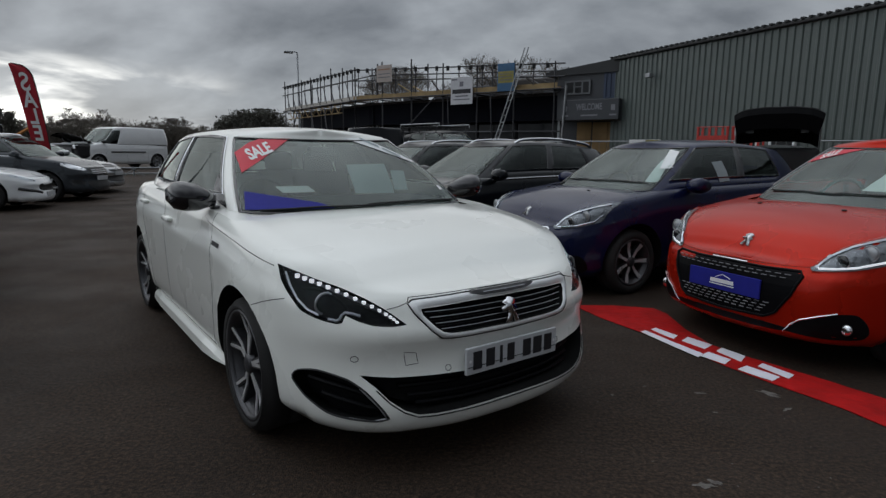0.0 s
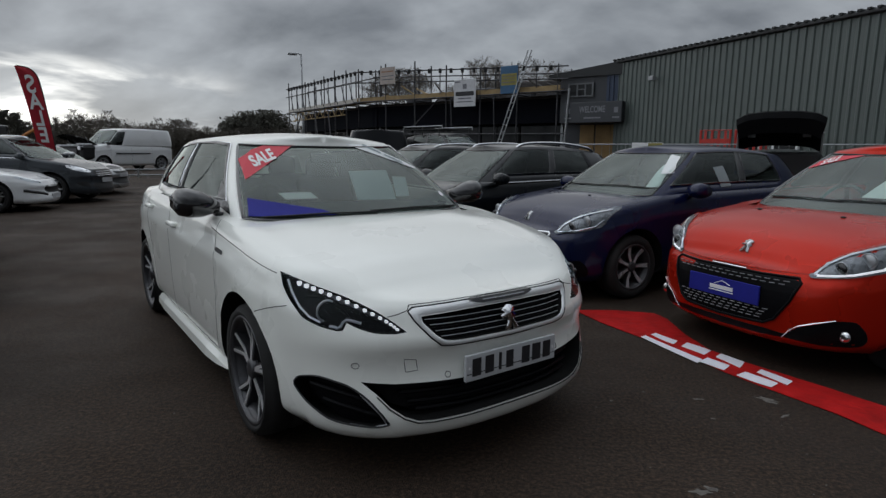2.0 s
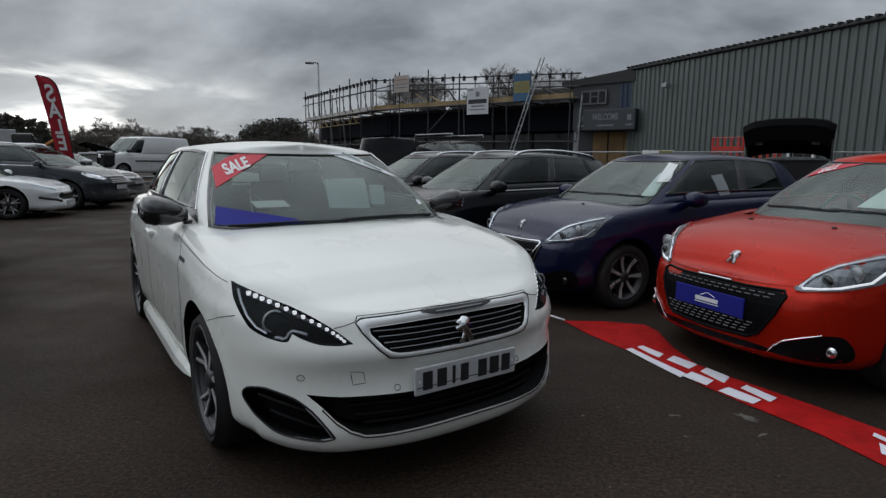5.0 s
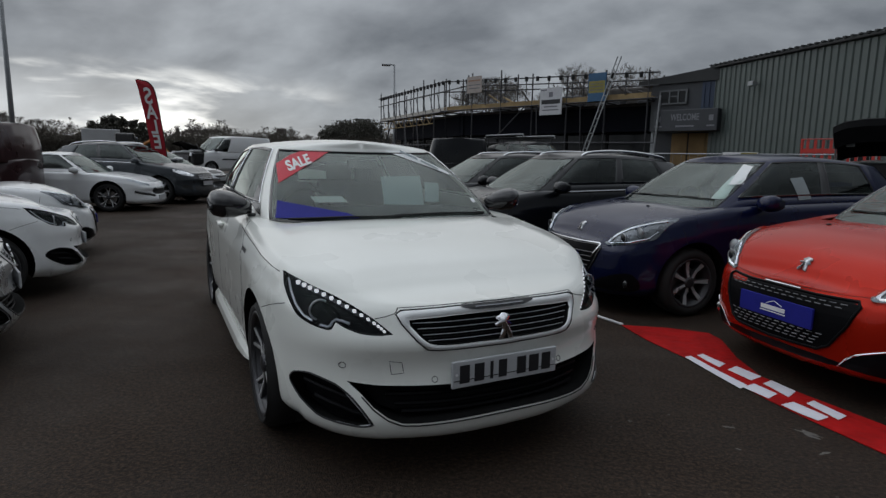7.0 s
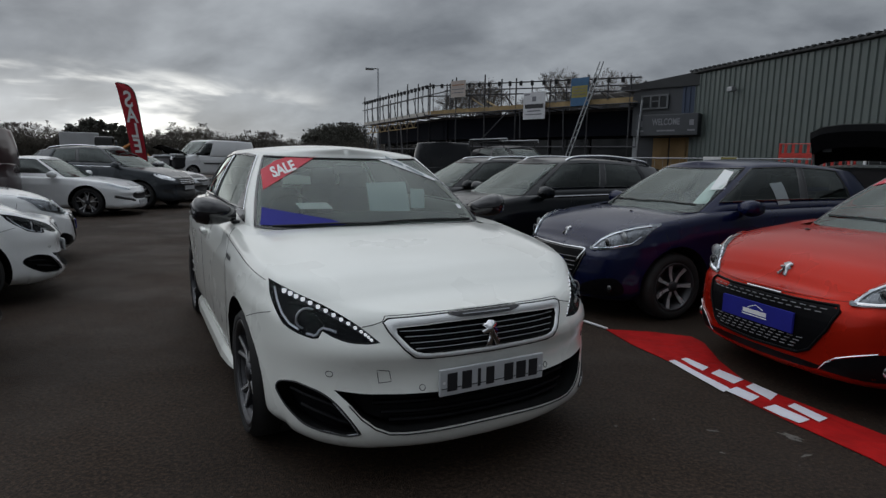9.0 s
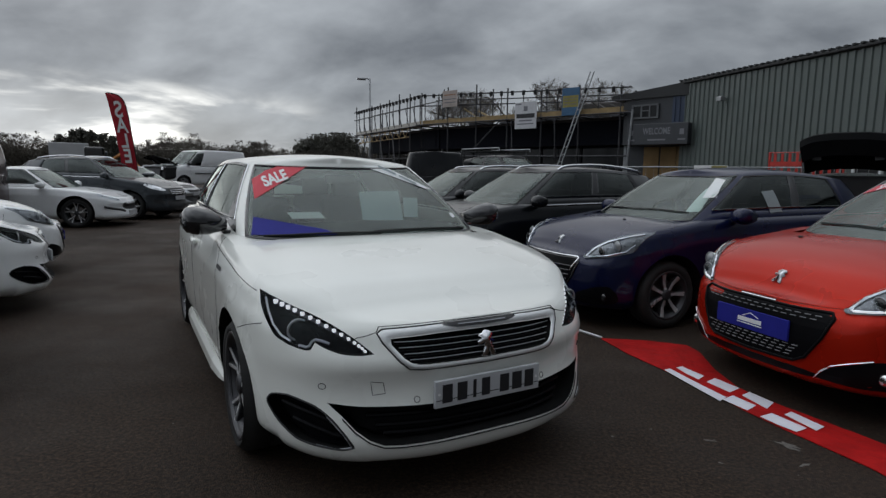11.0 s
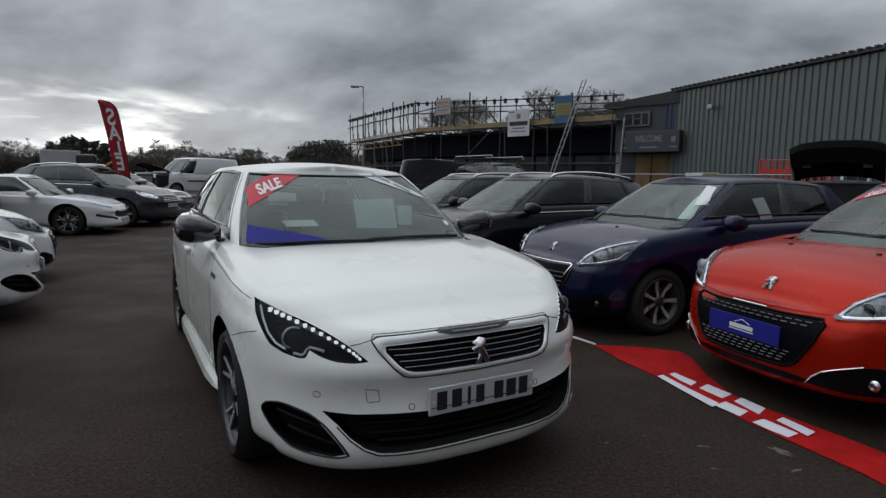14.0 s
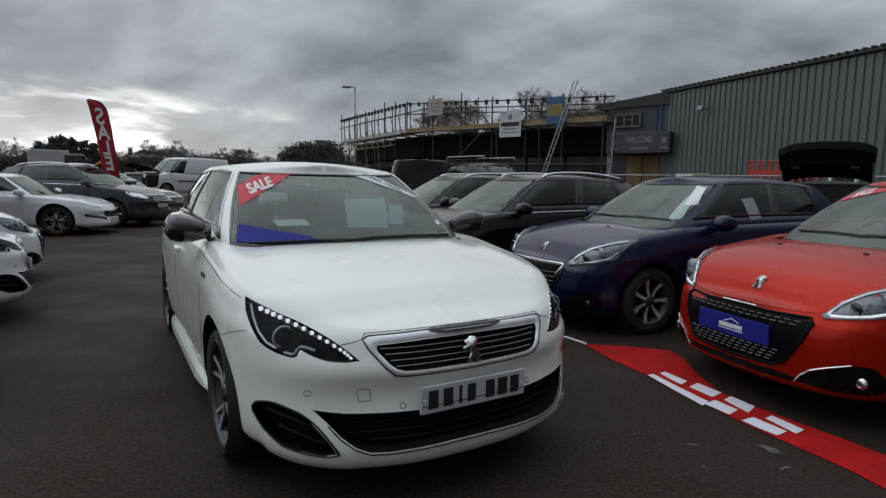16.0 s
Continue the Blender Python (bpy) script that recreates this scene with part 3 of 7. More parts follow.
def wheel(S, car, cx, cy, style, side):
    """Tyre, rim, disc and hub; the outer face looks to the side given."""
    r, w = S["wr"], S["tw"]
    rr = S.get("rim_r", r - 0.088)
    e = new("wheel")
    e.parent = car
    e.matrix_basis = pose(cx, cy, r, 0, 0, 0 if side > 0 else 180)
    o = w / 2
    ty = lathe([(rr - 0.012, -o + 0.02), (rr + 0.01, -o), (r - 0.03, -o - 0.006), (r - 0.006, -o + 0.02), (r, -o + 0.05), (r - 0.002, -0.02), (r - 0.009, -0.018), (r - 0.009, -0.008),
                (r, -0.006), (r, o - 0.05), (r - 0.006, o - 0.02), (r - 0.03, o + 0.006), (rr + 0.03, o + 0.008), (rr + 0.008, o), (rr - 0.012, o - 0.02)], 48)
    part("tyre", ty, M["rubber"], e, smooth=True)
    part("barrel", lathe([(rr - 0.01, -o + 0.03), (rr - 0.03, -o + 0.06), (rr - 0.035, o - 0.05), (rr - 0.008, o - 0.012), (rr + 0.006, o - 0.006), (rr + 0.002, o + 0.002), (rr - 0.012, o - 0.002), (rr - 0.018, o - 0.02)], 48),
         M[style["rim"]], e, smooth=True)
    part("brake_disc", lathe([(0.0, 0.0), (rr * 0.62, 0.0), (rr * 0.62, 0.02), (0.0, 0.02)], 32), M["disc"], e)
    part("back_plate", lathe([(0.0, -0.03), (rr - 0.035, -0.03)], 32), M["well"], e)
    for i in range(style["n"]):
        a = 2 * math.pi * i / style["n"] + style.get("turn", 0)
        for fan in style["fans"]:
            bm = bmesh.new()
            t0, t1 = a, a + fan
            w0, w1 = style["w"]
            dep = o - 0.012
            pts = []
            for q, ang, hw, h in ((0.035, t0, w0, dep - 0.012), (rr * 0.55, (t0 + t1) / 2, (w0 + w1) / 2, dep - 0.022), (rr - 0.006, t1, w1, dep)):
                c, s = math.cos(ang), math.sin(ang)
                for d in (-hw, hw):
                    pts.append((h, q * c - d * s, q * s + d * c))
            up = [bm.verts.new(p) for p in pts]
            dn = [bm.verts.new((p[0] - 0.03, p[1], p[2])) for p in pts]
            for k in (0, 2):
                bm.faces.new((up[k], up[k + 1], up[k + 3], up[k + 2]))
                bm.faces.new((dn[k], dn[k + 2], dn[k + 3], dn[k + 1]))
                bm.faces.new((up[k], up[k + 2], dn[k + 2], dn[k]))
                bm.faces.new((up[k + 1], dn[k + 1], dn[k + 3], up[k + 3]))
            bm.faces.new((up[0], dn[0], dn[1], up[1]))
            bm.faces.new((up[4], up[5], dn[5], dn[4]))
            part("spoke", bm, M[style["spoke"]], e)
            if "web" in style:
                # dark flank behind the bright face of the spoke
                hw = style["web"]
                wb = bmesh.new()
                A_ = []
                for q, ang, h in ((0.03, t0, dep - 0.016), (rr * 0.55, (t0 + t1) / 2, dep - 0.027), (rr - 0.008, t1, dep - 0.006)):
                    c, s = math.cos(ang), math.sin(ang)
                    A_.append([wb.verts.new((h - dx, q * c - d * s, q * s + d * c)) for dx, d in ((0, -hw), (0, hw), (0.045, hw * 0.7), (0.045, -hw * 0.7))])
                for P_, Q_ in zip(A_, A_[1:]):
                    for k in range(4):
                        wb.faces.new((P_[k], P_[(k + 1) % 4], Q_[(k + 1) % 4], Q_[k]))
                part("spoke_web", wb, M["dark_alloy"], e)
    part("hub_cap", lathe([(0.052, o - 0.05), (0.05, o - 0.022), (0.03, o - 0.012), (0.0, o - 0.012)], 24), M["dark_alloy"], e, smooth=True)


def seats_and_dash(S, car):
    """What shows through the glass: dashboard, steering wheel, front seats, rear bench and floor."""
    gb, L = S["gbase"], S["L"]
    hb = gb[5][0] - 0.05
    y0 = gb[0][1]
    zs = float(curve1(S["shoulder"])(y0 + 0.3))
    kz = S["groofz"][2][1] / 1.445
    part("cabin_floor", box(-hb - 0.02, hb + 0.02, y0 + 0.05, gb[9][1] - 0.1, 0.30, 0.34), M["trim"], car)
    bm = bmesh.new()
    prof = [(y0 + 0.06, zs - 0.04), (y0 + 0.25, zs + 0.01), (y0 + 0.55, zs + 0.045), (y0 + 0.68, zs + 0.01), (y0 + 0.70, zs - 0.25), (y0 + 0.55, 0.45), (y0 + 0.06, 0.45)]
    rows = [[bm.verts.new((x, y + 0.10 * (abs(x) / hb) ** 2, z - 0.03 * (abs(x) / hb) ** 4)) for y, z in prof] for x in np.linspace(-hb, hb, 9)]
    for A, B in zip(rows, rows[1:]):
        for i in range(len(prof)):
            j = (i + 1) % len(prof)
            bm.faces.new((A[i], A[j], B[j], B[i]))
    part("dashboard", bm, M["trim"], car, smooth=True)
    wx = -0.37                                                   # right-hand drive
    c = Vector((wx, y0 + 0.86, zs - 0.02))
    ring = [c + Vector((0.18 * math.cos(a), 0.07 * math.sin(a), 0.165 * math.sin(a))) for a in np.linspace(0, 2 * math.pi, 25)[:-1]]
    part("steering_wheel", tube(ring, 0.016, 6, True), M["black"], car, smooth=True)
    for x in (-0.37, 0.37):
        for nm, yb, sc in (("front_seat", y0 + 1.05, 1.0), ("rear_seat", y0 + 1.95, 0.98)):
            e = new(nm)
            e.parent = car
            part("seat_cushion", box(x - 0.25, x + 0.25, yb - 0.05, yb + 0.45, 0.45, 0.60, 0.05), M["fabric"], e, smooth=True)
            bm = box(x - 0.24, x + 0.24, -0.06, 0.06, 0.0, 0.62 * kz, 0.05)
            bmesh.ops.rotate(bm, verts=bm.verts, cent=(x, 0, 0), matrix=Matrix.Rotation(radians(-18), 3, "X"))
            bmesh.ops.translate(bm, verts=bm.verts, vec=(0, yb + 0.42, 0.56 * sc))
            part("seat_back", bm, M["fabric"], e, smooth=True)
            part("head_rest", box(x - 0.13, x + 0.13, yb + 0.60, yb + 0.70, 1.13 * kz, 1.31 * kz, 0.04), M["fabric"], e, smooth=True)


def mirror(S, car, skin, y, z, mats, size=1.0, tilt=0.0, sides=(-1, 1)):
    """Both door mirrors: shell, foot and glass."""
    for sx in sides:
        view = "right" if sx < 0 else "left"
        p, _ = skin.on(y + 0.06, z - 0.06, view)
        x0 = abs(p.x)
        bm = bmesh.new()
        n, rows = 16, []
        for t, ry, rz, oy in ((0.0, 0.02, 0.035, 0.03), (0.06, 0.05, 0.055, 0.02), (0.12, 0.075, 0.075, 0.01), (0.2, 0.082, 0.082, 0.005), (0.255, 0.07, 0.072, 0.01), (0.28, 0.035, 0.04, 0.02)):
            rows.append([bm.verts.new((sx * (x0 - 0.03 + 0.80 * t * size), y + oy + (0.075 if math.cos(a) > 0.5 else ry * math.cos(a) * 1.1) * size, z + t * tilt + rz * size * math.sin(a) * (1 if math.sin(a) > 0 else 0.85))) for a in np.linspace(0, 2 * math.pi, n + 1)[:-1]])
        for A, B in zip(rows, rows[1:]):
            for k in range(n):
                bm.faces.new((A[k], A[(k + 1) % n], B[(k + 1) % n], B[k]))
        bm.faces.new(rows[0])
        bm.faces.new(rows[-1])
        mo = part("door_mirror", bm, M[mats], car, "", True)
        part("mirror_foot", box(sx * (x0 - 0.06) - 0.05, sx * (x0 - 0.06) + 0.06, y + 0.02, y + 0.09, z - 0.085, z - 0.035, 0.012), M["black"], mo)
        part("mirror_glass", box(sx * (x0 + 0.075) - 0.07, sx * (x0 + 0.075) + 0.07, y + 0.082 * size, y + 0.086 * size, z - 0.05, z + 0.05, 0.0), M["chrome"], mo)


def car_at(fx, fy, deg, z=0.0):
    """The pose of a car whose nose is over (fx, fy); deg turns its width axis from +x. Its own +y runs from nose to tail."""
    return pose(fx, fy, z, 0, 0, deg)


def text_bm(body, size, bold=0.0):
    """Letters as a flat mesh in x, y, centred."""
    cu = bpy.data.curves.new("letters", "FONT")
    cu.body, cu.size, cu.align_x, cu.align_y, cu.offset = body, size, "CENTER", "CENTER", bold
    ob = new("tmp_text", cu)
    bpy.context.view_layer.update()
    me = bpy.data.meshes.new_from_object(ob.evaluated_get(bpy.context.evaluated_depsgraph_get()))
    bpy.data.objects.remove(ob)
    bm = bmesh.new()
    bm.from_mesh(me)
    bpy.data.meshes.remove(me)
    return bm


def drape(skin, bm, view, cx, cz, ang, off, sx=1.0, flip=False, shear=0.0):
    """Lays flat letters or bars (x, y) onto the skin at (cx, cz), turned by ang degrees."""
    bmesh.ops.subdivide_edges(bm, edges=[e for e in bm.edges if e.calc_length() > 0.03], cuts=2)
    c, s = math.cos(radians(ang)), math.sin(radians(ang))
    for v in bm.verts:
        x, y = v.co.x * sx * (-1 if flip else 1), v.co.y
        x += shear * y
        v.co = skin.on(cx + x * c - y * s, cz + x * s + y * c, view, off)[0]
    return bm


def flat_bars(rows):
    """Bars (x0, x1, y0, y1) in the plane."""
    bm = bmesh.new()
    for x0, x1, y0, y1 in rows:
        bm.faces.new([bm.verts.new((x, y, 0)) for x, y in ((x0, y0), (x1, y0), (x1, y1), (x0, y1))])
    return bm


def plain_badge(cx, cy, cz, h, tilt=0.0):
    """A maker's badge as a plain raised shape."""
    bm = bmesh.new()
    out = [(-0.05, 0.5), (0.16, 0.46), (0.28, 0.32), (0.15, 0.22), (0.32, 0.06), (0.19, -0.03), (0.27, -0.28), (0.33, -0.5), (0.13, -0.47), (0.03, -0.20),
           (-0.08, -0.48), (-0.29, -0.45), (-0.14, -0.18), (-0.10, 0.05), (-0.33, 0.0), (-0.38, 0.12), (-0.16, 0.2), (-0.33, 0.32), (-0.17, 0.40)]
    top = [bm.verts.new((x * h, -0.008, z * h)) for x, z in out]
    bot = [bm.verts.new((x * h * 1.12, 0.004, z * h * 1.1)) for x, z in out]
    bm.faces.new(top)
    for i in range(len(out)):
        j = (i + 1) % len(out)
        bm.faces.new((top[i], top[j], bot[j], bot[i]))
    bmesh.ops.rotate(bm, verts=bm.verts, cent=(0, 0, 0), matrix=Matrix.Rotation(radians(-tilt), 3, "X"))
    bmesh.ops.translate(bm, verts=bm.verts, vec=(cx, cy, cz))
    return bm


def mirrored(poly):
    return [(-x, z) for x, z in poly][::-1]


def both(poly):
    """A half outline (x <= 0, from top middle round to bottom middle) made whole."""
    return list(poly) + [(-x, z) for x, z in poly[::-1] if abs(x) > 1e-6]


STEEL = mat("galvanised_steel", (0.30, 0.31, 0.32), 0.5, 0.7, var=0.25, scale=3, bump=0.2)
LED = mat("lamp_led", (0.95, 0.97, 1.0), 0.3, emit=0.55)
LAMPGREY = mat("lamp_reflector", (0.20, 0.205, 0.21), 0.3, 0.6, var=0.35, scale=14, rvar=0.1)
CELL = mat("grille_cell_grey", (0.14, 0.14, 0.15), 0.4, 0.3, var=0.15)
GUIDE = mat("clear_light_guide", (0.80, 0.82, 0.84), 0.25, 0.2, var=0.05)
SHUT = mat("panel_gap", (0.012, 0.012, 0.012), 0.9)

HEAD_LARGE = smooth_poly([(-0.815, 0.848), (-0.727, 0.804), (-0.658, 0.774), (-0.594, 0.737), (-0.537, 0.695), (-0.478, 0.641), (-0.529, 0.637), (-0.596, 0.643), (-0.646, 0.661),
                       (-0.676, 0.680), (-0.693, 0.654), (-0.713, 0.649), (-0.761, 0.662), (-0.799, 0.688), (-0.816, 0.740), (-0.822, 0.796)], 3, (0, 5, 9, 10))
FOG_LARGE = smooth_poly([(-0.825, 0.396), (-0.812, 0.436), (-0.765, 0.453), (-0.688, 0.428), (-0.636, 0.382), (-0.590, 0.316), (-0.566, 0.276), (-0.605, 0.264), (-0.690, 0.270), (-0.748, 0.284), (-0.797, 0.333)], 3, (6,))
GRILLE_LARGE = both([(0, 0.703), (-0.205, 0.702), (-0.405, 0.693), (-0.417, 0.684), (-0.367, 0.622), (-0.335, 0.597), (-0.30, 0.592), (0, 0.590)])
FRAME_LARGE = both([(0, 0.735), (-0.19, 0.735), (-0.433, 0.727), (-0.454, 0.714), (-0.438, 0.678), (-0.388, 0.611), (-0.351, 0.579), (-0.301, 0.572), (0, 0.570)])
INTAKE_LARGE = both([(0, 0.422), (-0.26, 0.424), (-0.40, 0.428), (-0.534, 0.434), (-0.648, 0.446), (-0.602, 0.398), (-0.562, 0.347), (-0.512, 0.306), (-0.459, 0.282), (-0.393, 0.278), (-0.20, 0.284), (0, 0.288)])


def cutters_large():
    c = [prism_front(GRILLE_LARGE, -0.4, 0.22), prism_front(INTAKE_LARGE, -0.4, 0.26)]
    for p in (HEAD_LARGE, FOG_LARGE):
        y1 = 0.60 if p is HEAD_LARGE else 0.47
        c += [prism_front(p, -0.4, y1), prism_front(mirrored(p), -0.4, y1)]
    return c


def shut_lines(car, skin, lines):
    for view, pts in lines:
        part("panel_gap", skin.line(pts, view, 0.0022, -0.0006, dense=8, n=5), SHUT, car)


def detail_large(car, skin, pale_leds=True):
    """Lamps, grille, intakes, plate, trims, shut lines and handles of the larger hatchback."""
    for sgn in (1, -1):
        poly = HEAD_LARGE if sgn > 0 else mirrored(HEAD_LARGE)
        hl = part("headlight", skin.patch(poly, "front", -0.030, 0.02, 0.025), M["bezel"], car, "black headlight with a row of white cells")
        lens = part("lens", skin.patch(poly, "front", 0.001, 0.0, 0.03), M["lens"], hl, smooth=True)
        lens.visible_shadow = False
        p0, n0 = skin.on(-0.735 * sgn, 0.725, "front", -0.03)
        bm = bmesh.new()
        bmesh.ops.create_uvsphere(bm, u_segments=20, v_segments=10, radius=0.034)
        bmesh.ops.translate(bm, verts=bm.verts, vec=p0 + Vector((0, 0.004, 0)))
        part("projector_lamp", bm, M["lens"], hl, smooth=True)
        ring = [p0 + Vector((0.043 * math.cos(a), -0.008 + 0.0, 0.043 * math.sin(a))) for a in np.linspace(0, 2 * math.pi, 25)[:-1]]
        part("lamp_ring", tube(ring, 0.005, 6, True), M["alloy"], hl, smooth=True)
        strip = [(-0.806, 0.822), (-0.806, 0.776), (-0.799, 0.727), (-0.782, 0.694), (-0.756, 0.678)]
        part("light_guide", skin.line([(x * sgn, z) for x, z in strip], "front", 0.0045, -0.006, dense=3), GUIDE, hl)
        # bright blade that hooks round the lamp's lower notch, and a dark shroud over the lamp
        hook = [(-0.735, 0.664), (-0.712, 0.662), (-0.699, 0.668), (-0.690, 0.682), (-0.676, 0.692), (-0.655, 0.688), (-0.632, 0.680)]
        part("lamp_hook", skin.line([(x * sgn, z) for x, z in hook], "front", 0.006, -0.012, dense=3), M["alloy"], hl)
        part("lamp_shroud", skin.line([(x * sgn, z) for x, z in ((-0.778, 0.770), (-0.735, 0.776), (-0.695, 0.758), (-0.674, 0.724), (-0.668, 0.700))], "front", 0.006, -0.024, dense=3), M["bezel"], hl)
        edge = spline([(-0.780, 0.813), (-0.726, 0.792), (-0.659, 0.763), (-0.596, 0.724), (-0.539, 0.682), (-0.508, 0.655)], 10)
        part("cell_tray", skin.line([(p[0] * sgn, p[1]) for p in edge[::4]], "front", 0.010, -0.024, dense=2), M["dark_alloy"], hl)
        for i in range(15):
            t = i / 14 * (len(edge) - 1)
            k = min(int(t), len(edge) - 2)
            e = edge[k] + (edge[k + 1] - edge[k]) * (t - k)
            q, _ = skin.on(e[0] * sgn, e[1], "front", -0.013)
            s = 0.0086 - 0.0040 * i / 14
            part("light_cell", add_box(bmesh.new(), q.x - s, q.x + s, q.y - 0.006, q.y + 0.01, q.z - s * 1.0, q.z + s * 1.0, 0.002), LED if pale_leds else M["dark_alloy"], hl)
            part("cell_mirror", add_box(bmesh.new(), q.x - s * 0.4 + sgn * s * 1.3, q.x + s * 0.4 + sgn * s * 1.3, q.y + 0.001, q.y + 0.01, q.z - s * 1.7, q.z - s * 0.8), M["alloy"], hl)
        # fog pocket: liner, blades, bright lower edge
        fp = FOG_LARGE if sgn > 0 else mirrored(FOG_LARGE)
        fg = part("fog_recess", skin.patch(fp, "front", -0.05, 0.02, 0.03), M["bezel"], car, "gloss black corner recess with a bright lower edge")
        for z0, z1, a, b in ((0.405, 0.365, -0.80, -0.625), (0.35, 0.30, -0.77, -0.60)):
            part("blade", skin.line([(a * sgn, z0), ((a + b) / 2 * sgn, (z0 + z1) / 2 + 0.004), (b * sgn, z1)], "front", 0.010, -0.034), M["bezel"], fg)
        part("bright_edge", skin.line([(-0.655 * sgn, 0.395), (-0.60 * sgn, 0.322), (-0.575 * sgn, 0.274), (-0.62 * sgn, 0.262), (-0.69 * sgn, 0.270)], "front", 0.003, -0.004), M["alloy"], fg)
        part("fog_rim", skin.line(fp, "front", 0.004, 0.0, True, dense=2), M["black"], fg)
        # parking sensors
        for x, z in ((-0.662, 0.511), (-0.316, 0.447)):
            q, n = skin.on(x * sgn, z, "front", 0.0)
            part("parking_sensor", skin.line([(x * sgn + 0.012 * math.cos(a), z + 0.012 * math.sin(a)) for a in np.linspace(0, 2 * math.pi, 17)[:-1]], "front", 0.0014, 0.0008, True, 5, 1), SHUT, car)
    part("tow_cover", skin.line([(-0.494, 0.532), (-0.446, 0.525), (-0.438, 0.480), (-0.486, 0.476)], "front", 0.0014, 0.0, True), SHUT, car)
    # grille: bright frame, dark mesh, blades
    fr = part("grille", skin.line(FRAME_LARGE, "front", 0.0035, 0.001, True, dense=3), SHUT, car, "dark grille with fine bright blades in a bright frame")
    inner, outer = GRILLE_LARGE, FRAME_LARGE
    bm = bmesh.new()
    N = 56

    def resample(P):
        P = [Vector(p) for p in P] + [Vector(P[0])]
        d = [0.0]
        for a, b in zip(P, P[1:]):
            d.append(d[-1] + (b - a).length)
        return [Vector((np.interp(t, d, [p.x for p in P]), np.interp(t, d, [p.y for p in P]))) for t in np.linspace(0, d[-1], N + 1)[:-1]]
    I, O = resample(inner), resample(outer)
    vi = [bm.verts.new(skin.on(p.x, p.y, "front", -0.002)[0]) for p in I]
    vm = [bm.verts.new(skin.on(*((p + q) / 2), "front", 0.011)[0]) for p, q in zip(I, O)]
    vo = [bm.verts.new(skin.on(p.x, p.y, "front", 0.001)[0]) for p in O]
    for k in range(N):
        j = (k + 1) % N
        bm.faces.new((vi[k], vi[j], vm[j], vm[k]))
        bm.faces.new((vm[k], vm[j], vo[j], vo[k]))
    part("grille_frame", bm, M["bright_trim"], fr, smooth=True)
    for i, z in enumerate((0.682, 0.660, 0.638, 0.615)):
        w = 0.400 - (0.69 - z) * 0.75
        xs = np.linspace(-w, w, 15)
        part("grille_blade", skin.line([(x, z) for x in xs], "front", 0.0021, -0.010, dense=1), M["alloy"], fr)
        part("grille_slat", skin.line([(x, z - 0.009) for x in xs], "front", 0.004, -0.030, dense=1), M["bezel"], fr)
    part("grille_back", skin.patch(GRILLE_LARGE, "front", -0.05, 0.0, 0.05), M["bezel"], fr)
    q, n = skin.on(0, 0.645, "front", 0.012)
    part("badge", plain_badge(0.0, q.y, 0.645, 0.105, 15), M["chrome"], car, "plain chrome badge", True)
    part("lens_strip", skin.patch(smooth_poly([(-0.17, 0.732), (0.17, 0.732), (0.12, 0.714), (-0.12, 0.714)], 3), "front", 0.012, 0.006, 0.02), M["gloss_black"], fr)
    part("strip_mark", skin.line([(-0.12, 0.723), (0.12, 0.723)], "front", 0.004, 0.013), M["chrome"], fr)
    # lower intake
    it = part("lower_intake", skin.patch(INTAKE_LARGE, "front", -0.09, 0.0, 0.05), M["bezel"], car, "wide black lower air intake")
    part("intake_lip", skin.line([(x, z - 0.010) for x, z in INTAKE_LARGE if z < 0.42][::1], "front", 0.0028, 0.0015, dense=3), SHUT, it)
    for z in (0.395, 0.355, 0.318):
        w = 0.55 - (0.44 - z) * 0.75
        part("intake_bar", skin.line([(x, z) for x in np.linspace(-w, w, 15)], "front", 0.009, -0.06, dense=1), M["bezel"], it)
    # plate: acrylic carrier, plate, plain bars in place of the characters
    pl = part("number_plate", box(-0.262, 0.262, -0.004, 0.012, 0.412, 0.526, 0.004), M["plate"], car, "pale number plate with plain dark bars")
    xs = [-0.205, -0.135, -0.075, -0.02, 0.075, 0.14, 0.205]
    for x, w in zip(xs, (0.046, 0.046, 0.014, 0.04, 0.046, 0.05, 0.046)):
        part("plate_bar", box(x - w / 2, x + w / 2, -0.0065, -0.003, 0.432, 0.508), M["ink"], pl)
    part("plate_seam", box(-0.256, 0.256, -0.0055, -0.003, 0.443, 0.446), M["black"], pl)
    for x in (-0.243, 0.243):
        part("screw_cap", tube([(x, -0.006, 0.470), (x, -0.002, 0.470)], 0.006, 10), M["white_print"], pl)
    shut_lines(car, skin, [
        ("right", [(0.585, 0.838), (0.75, 0.862), (0.95, 0.886), (1.20, 0.913), (1.46, 0.940)]), ("left", [(0.585, 0.838), (0.75, 0.862), (0.95, 0.886), (1.20, 0.913), (1.46, 0.940)]),
        ("front", [(-0.537, 0.699), (-0.494, 0.707), (-0.455, 0.718), (-0.440, 0.736)]), ("front", [(0.537, 0.699), (0.494, 0.707), (0.455, 0.718), (0.440, 0.736)]),
        ("front", [(-0.44, 0.736), (-0.2, 0.743), (0.2, 0.743), (0.44, 0.736)])])
